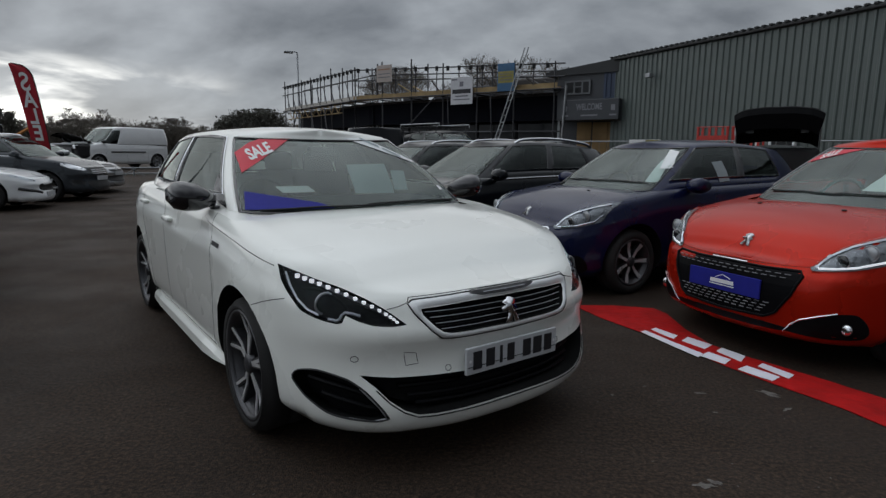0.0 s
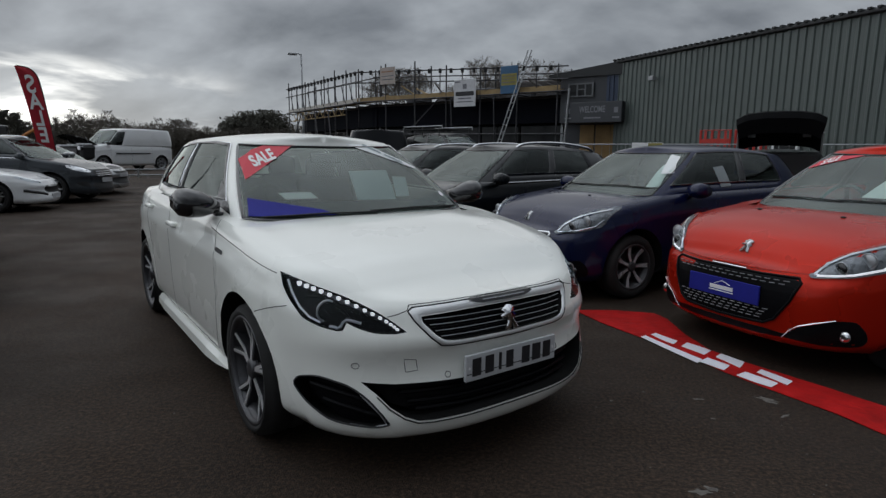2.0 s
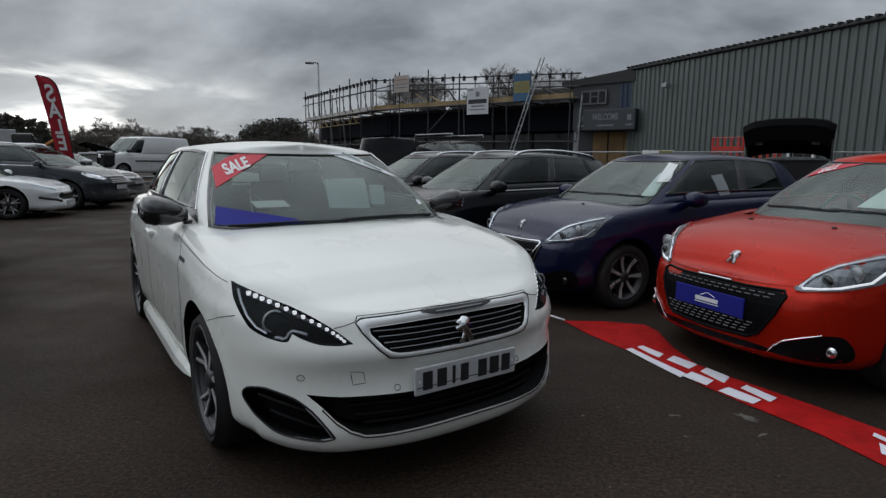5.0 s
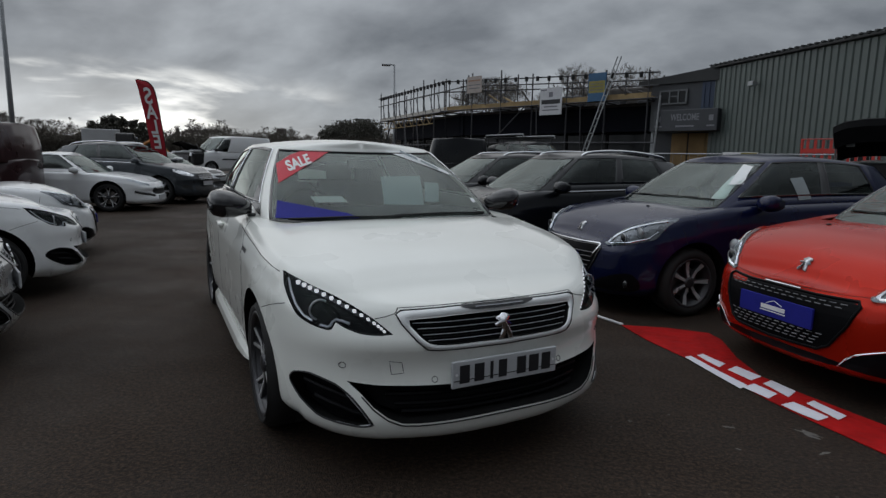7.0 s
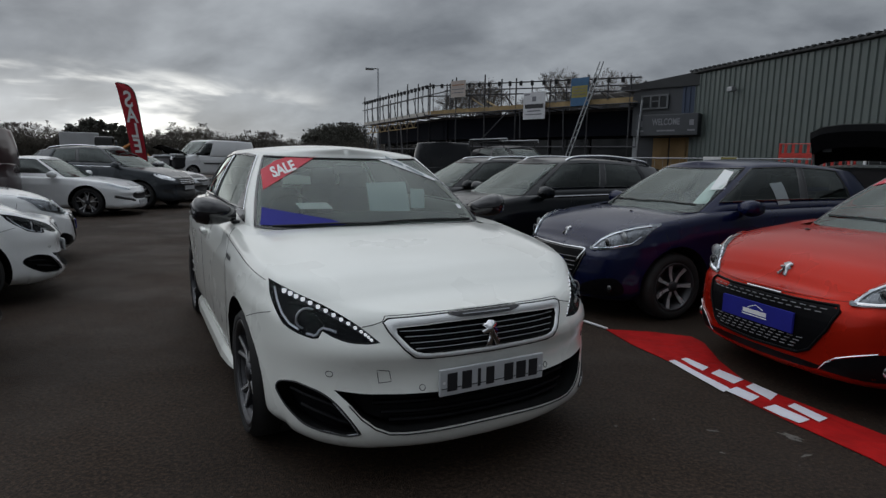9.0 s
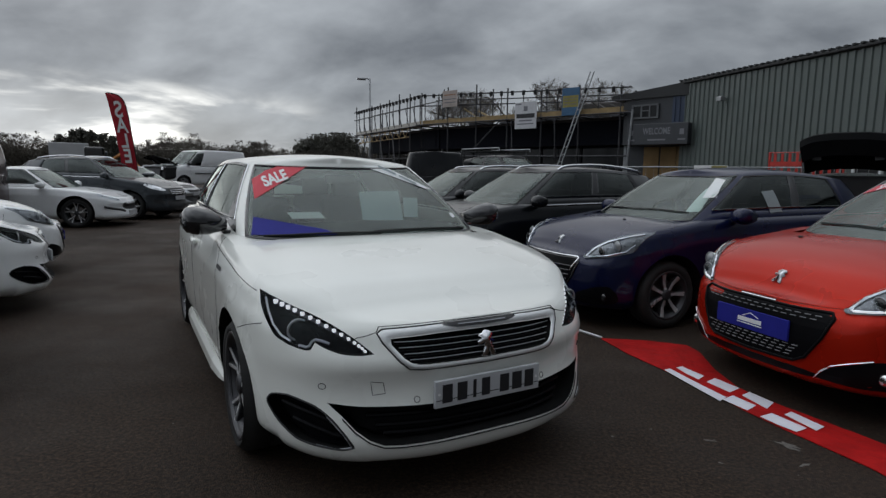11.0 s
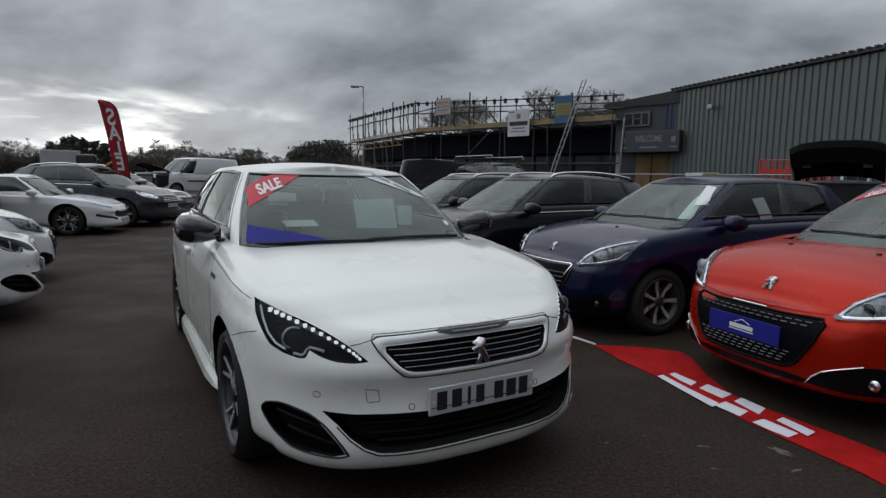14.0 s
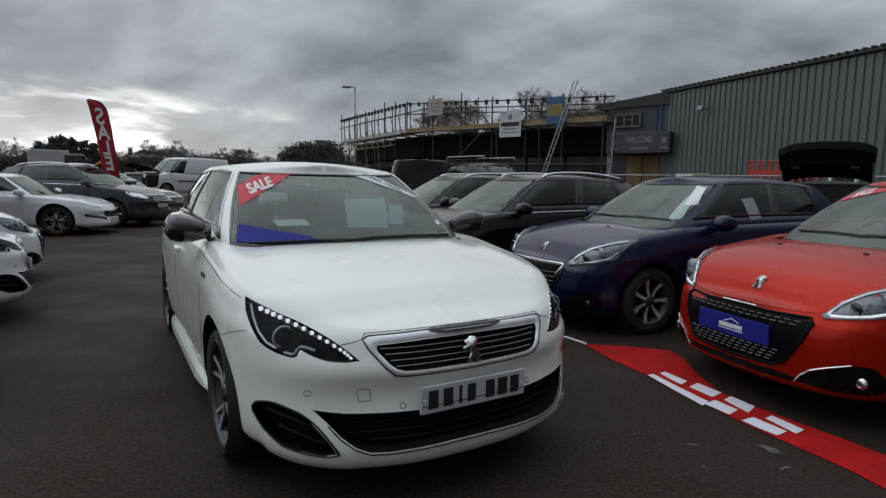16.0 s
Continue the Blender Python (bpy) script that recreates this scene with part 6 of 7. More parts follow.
for i in range(len(xs) - 1):
    bm.faces.new((a[i], a[i + 1], b[i + 1], b[i]))
wall = solid("wall_shed", bm, SHED, "green-grey ribbed metal cladding of a shed", "wall", pose(SX, SY, sz, 0, 0, SA), kind="structure")
part("gutter", box(-0.05, L, -0.12, 0.0, H + 0.02, H + 0.10, 0.02), ROOFD, wall, "dark eaves line")
for k in range(110):
    part("roof_rib", box(0.2 * k - 0.03, 0.2 * k + 0.05, -0.16, 0.6, H + 0.10, H + 0.145), ROOFD, wall)
part("wall_end", box(0.0, 0.1, 0.01, 9.0, 0, H + 0.05), SHED, wall)
part("roof", box(-0.05, L, 0.0, 9.0, H + 0.02, H + 0.14), SHED, wall)
part("base_kerb", box(0, L, -0.08, -0.05, 0, 0.25), mat("concrete", (0.22, 0.21, 0.20), 0.85, var=0.2, bump=0.4), wall)
WFRAME = mat("white_frame_paint", (0.62, 0.63, 0.64), 0.4, var=0.08)
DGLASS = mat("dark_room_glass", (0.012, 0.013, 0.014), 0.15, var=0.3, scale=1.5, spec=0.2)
dr = thing("door_1", "white-framed glazed door in the shed wall", "door", pose(SX, SY, sz, 0, 0, SA), kind="structure")
for x0, x1 in ((6.05, 6.75), (5.05, 5.75)):
    part("door_leaf", box(x0 + 0.06, x1 - 0.06, -0.10, -0.06, 0, 1.80), DGLASS, dr)
    for q in ((x0, x0 + 0.07, 0, 1.86), (x1 - 0.07, x1, 0, 1.86), (x0, x1, 1.80, 1.88)):
        part("door_frame", box(q[0], q[1], -0.13, -0.05, q[2], q[3], 0.01), WFRAME, dr)
for x in (1.9, 9.2):
    fl = thing("wall_light", "small grey floodlight on the shed wall", "wall light", pose(SX, SY, sz, 0, 0, SA) @ pose(x, -0.05, 3.55))
    part("bracket", box(-0.03, 0.03, -0.12, 0.0, -0.03, 0.03), STEEL, fl)
    part("housing", box(-0.10, 0.10, -0.26, -0.10, -0.07, 0.07, 0.02), STEEL, fl)

# ---- dark blue block, welcome fascia, boarded door ----
NAVYC = mat("dark_blue_cladding", (0.020, 0.036, 0.075), 0.45, var=0.15, scale=1.0)
FASCIA = mat("grey_fascia", (0.034, 0.037, 0.043), 0.5, var=0.1)
PLY = mat("plywood_board", (0.27, 0.17, 0.07), 0.75, var=0.25, scale=2.5, bump=0.2)
GREYFRAME = mat("grey_window_frame", (0.11, 0.115, 0.12), 0.5, var=0.1)
WDIR = -31.3
blk = thing("showroom_entrance", "dark blue entrance block with a welcome sign", "building", pose(3.20, 21.80, sz - 0.10, 0, 0, WDIR))
def sloped(x0, x1, y0, y1, z0, za, zb):
    """A block whose top falls from zb at x1 to za at x0."""
    bm = box(x0, x1, y0, y1, z0, 1.0 + z0)
    for v in bm.verts:
        if v.co.z > z0 + 0.5:
            v.co.z = za if v.co.x < (x0 + x1) / 2 else zb
    return bm


part("wall", sloped(-0.30, 1.42, 0.0, 4.0, 2.4, 4.02, 4.20), FASCIA, blk, "dark grey upper wall")
part("wall", sloped(1.42, 2.25, -0.02, 4.0, 2.4, 4.20, 4.30), NAVYC, blk, "dark blue ribbed cladding")
part("wall", box(-0.30, 2.25, 0.5, 4.0, 0.0, 2.4), FASCIA, blk)
for i in range(5):
    part("cladding_rib", sloped(1.46 + 0.16 * i, 1.52 + 0.16 * i, -0.05, -0.02, 3.12, 4.19, 4.20), NAVYC, blk)
part("roof", sloped(-0.75, 2.35, -0.10, 4.2, 3.98, 4.12, 4.46), ROOFD, blk, "dark sloping roof edge")
wn = part("window", box(0.05, 0.93, -0.06, -0.01, 3.34, 3.72), DGLASS, blk)
for q in ((0.01, 0.07, 3.32, 3.74), (0.91, 0.97, 3.32, 3.74), (0.34, 0.39, 3.32, 3.74), (0.64, 0.69, 3.32, 3.74), (0.01, 0.97, 3.72, 3.77), (0.01, 0.97, 3.29, 3.34), (0.39, 0.64, 3.54, 3.57)):
    part("window_frame", box(q[0], q[1], -0.09, -0.02, q[2], q[3]), GREYFRAME, wn)
fs = part("fascia", box(0.10, 2.18, -0.55, 0.0, 2.36, 3.06, 0.02), FASCIA, blk, "grey fascia that reads WELCOME")
b2 = text_bm("WELCOME", 0.30, 0.006)
for v in b2.verts:
    v.co = Vector((1.14 + v.co.x * 0.64, -0.555, 2.80 + v.co.y))
PALE = mat("pale_sign_print", (0.17, 0.175, 0.19), 0.5, var=0.1)
part("lettering", b2, PALE, fs)
part("sign_bar", box(0.85, 1.45, -0.556, -0.54, 2.50, 2.55), PALE, fs)
for x in (0.26, 1.98):
    part("sign_badge", box(x - 0.07, x + 0.07, -0.556, -0.54, 2.68, 2.86), PALE, fs)
    part("sign_bar", box(x - 0.12, x + 0.12, -0.556, -0.54, 2.50, 2.55), PALE, fs)
for x0 in (0.32, 0.92, 1.48):
    part("plywood_sheet", box(x0, x0 + 0.54, 0.44, 0.49, 0.05, 2.34), PLY, blk)
part("door_leaf", box(1.72, 2.02, 0.40, 0.43, 0.1, 1.7), DGLASS, blk)

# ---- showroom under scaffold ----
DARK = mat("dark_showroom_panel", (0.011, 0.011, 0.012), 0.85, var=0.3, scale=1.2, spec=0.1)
BRICKD = mat("dark_rubble", (0.05, 0.045, 0.042), 0.85, var=0.5, scale=3, bump=0.6, bscale=20)
TIMBER = mat("scaffold_board", (0.27, 0.19, 0.09), 0.8, var=0.3, scale=3, bump=0.3, bscale=40)
P0, P1, P2 = Vector((2.78, 21.55)), Vector((-5.6, 26.6)), Vector((-11.5, 34.1))


def along(P, Q, s, off=0.0):
    d = (Q - P).normalized()
    n = Vector((d.y, -d.x))
    if n.dot(-P) < 0:
        n = -n
    p = P + d * s + n * off
    return p.x, p.y


show = thing("showroom", "dark single-storey showroom under repair", "building")
for P, Q in ((P0, P1), (P1, P2)):
    d = (Q - P)
    ang = math.degrees(math.atan2(d.y, d.x))
    m = pose(P.x, P.y, sz, 0, 0, ang)
    Ln = d.length
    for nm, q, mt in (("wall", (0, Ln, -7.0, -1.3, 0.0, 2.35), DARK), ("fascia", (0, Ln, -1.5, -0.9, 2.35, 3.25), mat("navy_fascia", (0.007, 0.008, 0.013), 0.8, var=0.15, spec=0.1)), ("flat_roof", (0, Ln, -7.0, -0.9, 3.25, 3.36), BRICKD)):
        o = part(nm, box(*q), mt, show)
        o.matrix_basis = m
    n = int(Ln / 1.9)
    for i in range(n):
        x0 = 0.4 + i * (Ln - 0.6) / n
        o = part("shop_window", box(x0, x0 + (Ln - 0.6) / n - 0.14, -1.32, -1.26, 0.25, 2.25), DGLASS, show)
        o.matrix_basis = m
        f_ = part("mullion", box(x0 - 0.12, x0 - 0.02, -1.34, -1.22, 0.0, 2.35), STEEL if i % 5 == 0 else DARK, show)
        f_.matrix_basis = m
# old roof timbers and rubble heap above the deck
for k, (s0, s1, h) in enumerate(((0.3, 2.9, 0.55), (3.3, 5.6, 0.25))):
    x0, y0 = along(P0, P1, s0, -2.5)
    ang = math.degrees(math.atan2((P1 - P0).y, (P1 - P0).x))
    o = part("roof_remain", box(0, s1 - s0, -1.2, 0.0, 3.3, 3.6 + h, 0.08), BRICKD, show)
    o.matrix_basis = pose(x0, y0, sz, 0, 0, ang)

scaf = thing("scaffolding", "steel tube scaffolding with timber deck round the showroom", "scaffolding")
DECK, TOP = 3.62, 5.0


def stick(p, q, r=0.027, name="scaffold_tube", mt=None):
    part(name, tube([p, q], r, 6), mt or DARKSTEEL, scaf)


random.seed(4)
for P, Q, nst, tops in ((P0, P1, 6, (4.45, 4.95)), (P1, P2, 7, (4.95, 5.0))):
    Ln = (Q - P).length
    for i in range(nst + 1):
        s = Ln * i / nst
        for off in (0.0, -1.15):
            if off < 0 and i % 2:
                continue
            x, y = along(P, Q, s, off)
            base = rise(x, y)
            top = tops[0] + (tops[1] - tops[0]) * i / nst + random.uniform(-0.05, 0.35)
            stick((x, y, base), (x, y, top), 0.03, "standard")
        x0, y0 = along(P, Q, s, 0.12)
        x1, y1 = along(P, Q, s, -1.25)
        stick((x0, y0, DECK - 0.12), (x1, y1, DECK - 0.12), 0.027, "transom")
    for z0, z1, off in ((tops[0] - 0.06, tops[1] - 0.06, 0.05), (tops[0] - 0.50, tops[1] - 0.52, 0.05), (DECK - 0.07, DECK - 0.05, 0.06), (2.05, 2.15, 0.05)):
        a_, b_ = along(P, Q, -0.4, off), along(P, Q, Ln + 0.3, off)
        stick((*a_, z0), (*b_, z1), 0.027, "ledger")
    a_, b_ = along(P, Q, -0.2, -1.2), along(P, Q, Ln + 0.2, -1.2)
    stick((*a_, tops[0] - 0.15), (*b_, tops[1] - 0.15), 0.027, "ledger")
    for k in range(4):
        for j in range(max(2, int(Ln / 3.2))):
            n_ = max(2, int(Ln / 3.2))
            s0, s1 = Ln * j / n_ - 0.06, Ln * (j + 1) / n_ + 0.06
            p, q = along(P, Q, s0, -0.12 - 0.24 * k), along(P, Q, s1, -0.12 - 0.24 * k)
            d = math.degrees(math.atan2(q[1] - p[1], q[0] - p[0]))
            o = part("deck_board", box(0, math.hypot(q[0] - p[0], q[1] - p[1]), -0.11, 0.11, -0.02, 0.02), TIMBER, scaf)
            o.matrix_basis = pose(p[0], p[1], DECK + random.uniform(-0.01, 0.01) + 0.012 * k, 0, random.uniform(-0.3, 0.3), d)
    p, q = along(P, Q, -0.1, 0.0), along(P, Q, Ln + 0.1, 0.0)
    d = math.degrees(math.atan2(q[1] - p[1], q[0] - p[0]))
    o = part("toe_board", box(0, Ln + 0.2, -0.02, 0.02, 0.0, 0.22), TIMBER if P is P0 else mat("pale_toe_board", (0.42, 0.40, 0.36), 0.8, var=0.2), scaf)
    o.matrix_basis = pose(p[0], p[1], DECK - 0.08, 0, 0, d)
    # couplers on the top rail
    for i in range(nst * 3):
        s = Ln * (i + 0.5) / (nst * 3)
        x, y = along(P, Q, s, 0.06)
        zc = tops[0] - 0.06 + (tops[1] - tops[0]) * s / Ln
        part("coupler", box(x - 0.06, x + 0.06, y - 0.05, y + 0.05, zc - 0.13, zc + 0.05, 0.01), M["black"], scaf)
        if i % 2:
            stick((x, y, zc), (x, y, DECK + 0.1), 0.02, "guard_tube")
# braces, lattice beam under the wing
stick((*along(P0, P1, -0.42, 0.25), 1.2), (*along(P0, P1, -0.50, 0.12), 3.62), 0.035, "brace", STEEL)
for s0, s1 in ((5.2, 6.6), (4.6, 4.5), (2.6, 2.5)):
    stick((*along(P0, P1, s0, 0.1), DECK - 0.1), (*along(P0, P1, s1, 0.15), 2.0 if s0 != 5.2 else 2.35), 0.026, "brace")
for s0, s1 in ((5.0, 3.2), (3.2, 1.6), (7.0, 8.4)):
    stick((*along(P1, P2, s0, 0.2), DECK - 0.2), (*along(P1, P2, s1, 0.6), 0.6), 0.03, "brace")
for k in range(9):
    s0 = 1.2 + 0.8 * k
    stick((*along(P1, P2, s0, 0.15), DECK - 0.15), (*along(P1, P2, s0 + 0.4, 0.15), DECK - 0.55), 0.02, "lattice", TIMBER)
    stick((*along(P1, P2, s0 + 0.4, 0.15), DECK - 0.55), (*along(P1, P2, s0 + 0.8, 0.15), DECK - 0.15), 0.02, "lattice", TIMBER)
stick((*along(P1, P2, 1.2, 0.15), DECK - 0.55), (*along(P1, P2, 8.6, 0.15), DECK - 0.55), 0.025, "lattice", TIMBER)

# loose timbers, sheets and tie bars left on the decks
TARP = mat("grey_tarpaulin", (0.075, 0.075, 0.08), 0.8, var=0.4, scale=3, bump=0.6, bscale=8, dist=0.03)
random.seed(9)
for k in range(16):
    s0 = random.uniform(0.4, 8.6)
    p_, q_ = along(P0, P1, s0, random.uniform(-2.2, -0.5)), along(P0, P1, s0 + random.uniform(0.3, 1.6), random.uniform(-2.2, -0.5))
    stick((*p_, DECK + random.uniform(0.1, 0.3)), (*q_, DECK + random.uniform(0.1, 0.9)), random.uniform(0.02, 0.05), "loose_timber", BRICKD if k % 3 else TIMBER)
for k in range(5):
    s0 = 0.6 + 1.75 * k
    x_, y_ = along(P0, P1, s0, -1.7)
    o = part("tarpaulin", box(-0.55, 0.55, -0.3, 0.3, 0.0, 0.35 + 0.1 * (k % 3), 0.12), TARP, scaf)
    o.matrix_basis = pose(x_, y_, DECK - 0.15, 0, 0, 149)
for k in range(10):
    s0 = 0.5 + 0.9 * k
    stick((*along(P1, P2, s0, 0.05), DECK), (*along(P1, P2, s0 + 0.45, 0.05), 4.5), 0.02, "tie_bar")

# ladder
lad = thing("ladder", "aluminium ladder leaning on the scaffolding", "ladder")
la, lb = Vector((*along(P0, P1, 2.45, 0.75), 0.25)), Vector((*along(P0, P1, 1.12, 0.08), 5.05))
wd = (Vector((*P1, 0)) - Vector((*P0, 0))).normalized() * 0.075
for sg in (-1, 1):
    part("stile", tube([la + wd * sg, lb + wd * sg], 0.024, 6), STEEL, lad)
for i in range(1, 18):
    p = la.lerp(lb, i / 18)
    part("rung", tube([p - wd, p + wd], 0.013, 6), STEEL, lad)

# sign boards hung on the rails
ANG = math.degrees(math.atan2(-(P1 - P0).y, -(P1 - P0).x))


def board(s, z0, z1, w, face, name, label, bars, P=P0, Q=P1):
    x, y = along(P, Q, s, 0.16)
    ob = thing(name, label, "sign", pose(x, y, 0, 0, 0, ANG))
    part("panel", box(-w / 2, w / 2, -0.012, 0.012, z0, z1, 0.004), face, ob)
    for x0, x1, a_, b_, mt in bars:
        part("sign_bar", box(x0 * w, x1 * w, -0.018, -0.011, z0 + (z1 - z0) * a_, z0 + (z1 - z0) * b_), mt, ob)


GREYINK = mat("grey_ink", (0.16, 0.16, 0.18), 0.6)
SKYB = mat("sky_blue_print", (0.02, 0.09, 0.19), 0.5, var=0.15)
YEL = mat("yellow_print", (0.24, 0.21, 0.05), 0.5, var=0.15)
PINK = mat("faded_sheet", (0.38, 0.33, 0.30), 0.7, var=0.15)
board(3.88, 3.15, 4.18, 1.02, mat("board_white", (0.52, 0.52, 0.54), 0.6, var=0.1), "site_board", "white contractor board with dark print", [(-0.09, 0.09, 0.66, 0.84, GREYINK), (-0.42, 0.42, 0.40, 0.56, M["ink"]), (-0.3, 0.3, 0.28, 0.33, GREYINK), (-0.38, 0.38, 0.16, 0.20, GREYINK), (-0.46, -0.2, 0.90, 0.95, GREYINK)])
board(1.90, 3.55, 4.55, 0.72, SKYB, "site_board", "blue and yellow contractor board", [(-0.45, 0.45, 0.30, 0.72, YEL), (-0.38, 0.38, 0.60, 0.64, GREYINK), (-0.38, 0.38, 0.50, 0.54, GREYINK), (-0.38, 0.38, 0.38, 0.43, GREYINK)])
board(7.90, 4.25, 4.95, 0.85, PINK, "site_board", "faded pale sheet tied to the rail", [(-0.4, 0.4, 0.70, 0.78, mat("orange_ink", (0.30, 0.17, 0.11), 0.6)), (-0.4, 0.4, 0.45, 0.5, GREYINK), (-0.4, 0.4, 0.25, 0.3, GREYINK)])

# ---- mesh fence, red barriers and small sign before the shed ----
def fence_panel(p, q, h=1.25):
    ob = thing("mesh_fence_panel", "galvanised temporary mesh fence panel", "fence", group="fence panels")
    (x0, y0), (x1, y1) = p, q
    z = rise(x0, y0)
    pts = [(x0, y0, z + 0.05), (x0, y0, z + h), (x1, y1, z + h), (x1, y1, z + 0.05)]
    part("frame", tube(pts, 0.018, 6, True), STEEL, ob)
    for i in range(1, 14):
        t = i / 14
        x, y = x0 + (x1 - x0) * t, y0 + (y1 - y0) * t
        part("wire", tube([(x, y, z + 0.05), (x, y, z + h)], 0.0035, 4), STEEL, ob)


fp = [(-0.6, 16.6), (1.8, 15.4), (4.2, 14.3), (6.6, 13.2), (9.0, 12.1), (11.4, 11.0)]
for p, q in zip(fp, fp[1:]):
    fence_panel(p, q, 1.58)
REDP = mat("red_barrier_plastic", (0.50, 0.035, 0.025), 0.5, var=0.2)
for x, y in ((5.68, 14.32), (6.36, 14.02)):
    br = thing("site_barrier", "red plastic site barrier by the fence", "barrier", pose(x, y, rise(x, y), 0, 0, -32), group="barriers")
    part("frame", tube([(-0.32, 0, 0.05), (-0.32, 0, 1.92), (0.32, 0, 1.92), (0.32, 0, 0.05)], 0.035, 6, True), REDP, br)
    for k in range(4):
        part("slat", box(-0.24 + k * 0.145, -0.19 + k * 0.145, -0.02, 0.02, 0.1, 1.9), REDP, br)
    part("cross_bar", box(-0.3, 0.3, -0.03, 0.03, 1.62, 1.72), REDP, br)
sg = thing("fence_sign", "small white and yellow sign on the fence", "sign", pose(4.12, 14.25, 0, 0, 0, -24))
part("panel", box(-0.35, 0.35, -0.01, 0.01, 1.46, 1.62), M["white_print"], sg)
part("yellow_half", box(0.02, 0.34, -0.014, -0.009, 1.47, 1.61), YEL, sg)

# ---- far lorry, digger ----
lo = thing("box_lorry", "white lorry far behind the hedge gap", "lorry", pose(-41.6, 42.8, 0.40, 0, 0, 45))
part("box_body", box(-0.9, 2.0, -1.1, 1.1, 0.9, 3.1, 0.05), mat("lorry_white", (0.50, 0.51, 0.52), 0.5, var=0.1, scale=1), lo)
part("cab", box(2.1, 3.4, -1.0, 1.0, 0.5, 2.5, 0.15), M["grey_paint"], lo)
for x in (-0.3, 2.6):
    for y in (-1.0, 1.0):
        o = part("wheel", lathe([(0.0, -0.1), (0.45, -0.1), (0.45, 0.1), (0.0, 0.1)], 20, "z"), M["rubber"], lo)
        o.matrix_basis = pose(x, y, 0.45, 90)
dg = thing("digger", "orange digger parked behind the cars", "digger", pose(-26.4, 29.6, 0.40, 0, 0, 40))
ORG = mat("digger_orange", (0.45, 0.17, 0.03), 0.5, var=0.25)
part("body", box(-0.9, 1.0, -0.8, 0.8, 0.7, 1.5, 0.12), ORG, dg)
part("cab", box(-0.3, 0.7, -0.6, 0.5, 1.3, 2.2, 0.1), M["gloss_black"], dg)
for y in (-0.75, 0.75):
    part("track", box(-1.1, 1.1, y - 0.2, y + 0.2, 0.0, 0.65, 0.2), M["rubber"], dg)
part("boom", tube([(0.8, 0, 1.3), (1.8, 0, 2.0), (2.6, 0, 0.9)], 0.12, 6), ORG, dg)

# ---- trees ----
BARK = mat("bark", (0.055, 0.045, 0.038), 0.9, var=0.3, scale=3, bump=0.5, bscale=25)
# twig colour is lightened to stand for distance haze
TWIG = mat("bare_twigs_hazed", (0.095, 0.082, 0.070), 0.9, var=0.3, scale=1)
HEDGE = mat("winter_hedge", (0.082, 0.071, 0.057), 0.9, var=0.45, scale=0.35, bscale=6)


def bare_tree(x, y, h, seed, spread=0.5, levels=5, thin=0.014):
    """A winter tree: tapered trunk, limbs, and a crown of fine twigs."""
    rnd = random.Random(seed)
    ob = thing("bare_tree", "bare winter tree behind the yard", "tree", pose(x, y, rise(x, y)), "bare trees")
    tv, tf, cv, cf = [], [], [], []

    def limb(V, Fc, pts, rad, n):
        d = (pts[-1] - pts[0]).normalized()
        s = d.cross(Vector((0.3, 0.2, 1))).normalized()
        q = s.cross(d)
        for p, r in zip(pts, rad):
            V.extend(p + s * (r * math.cos(2 * math.pi * k / n)) + q * (r * math.sin(2 * math.pi * k / n)) for k in range(n))
        o = len(V) - n * len(pts)
        for i in range(len(pts) - 1):
            for k in range(n):
                a, b = o + i * n + k, o + i * n + (k + 1) % n
                Fc.append((a, b, b + n, a + n))

    def grow(p, d, ln, r, lev):
        q = p + d * ln
        if lev < 3:
            mid = p.lerp(q, 0.5) + Vector((rnd.uniform(-1, 1), rnd.uniform(-1, 1), 0)) * ln * 0.06
            limb(tv if lev < 2 else cv, tf if lev < 2 else cf, [p, mid, q], [r, r * 0.85, r * 0.65], 5 if lev < 2 else 3)
        else:
            limb(cv, cf, [p, q], [r, r * 0.6], 3)
        if lev >= levels:
            return
        for k in range(rnd.choice((2, 3, 3)) if lev else 4):
            a = rnd.uniform(0, 2 * math.pi)
            tilt = rnd.uniform(0.25, 0.75) * (0.8 + spread)
            side = Vector((math.cos(a), math.sin(a), 0))
            nd = (d * math.cos(tilt) + side * math.sin(tilt) + Vector((0, 0, 0.12))).normalized()
            grow(p.lerp(q, rnd.uniform(0.6, 1.0)), nd, ln * rnd.uniform(0.58, 0.74), max(r * 0.58, thin), lev + 1)
    grow(Vector((0, 0, -0.2)), Vector((rnd.uniform(-0.05, 0.05), rnd.uniform(-0.05, 0.05), 1)), h * 0.28, h * 0.013, 0)
    part("trunk", mesh_of("trunk", tv, tf, [BARK]), None, ob)
    part("crown", mesh_of("crown", cv, cf, [TWIG]), None, ob)
    return ob


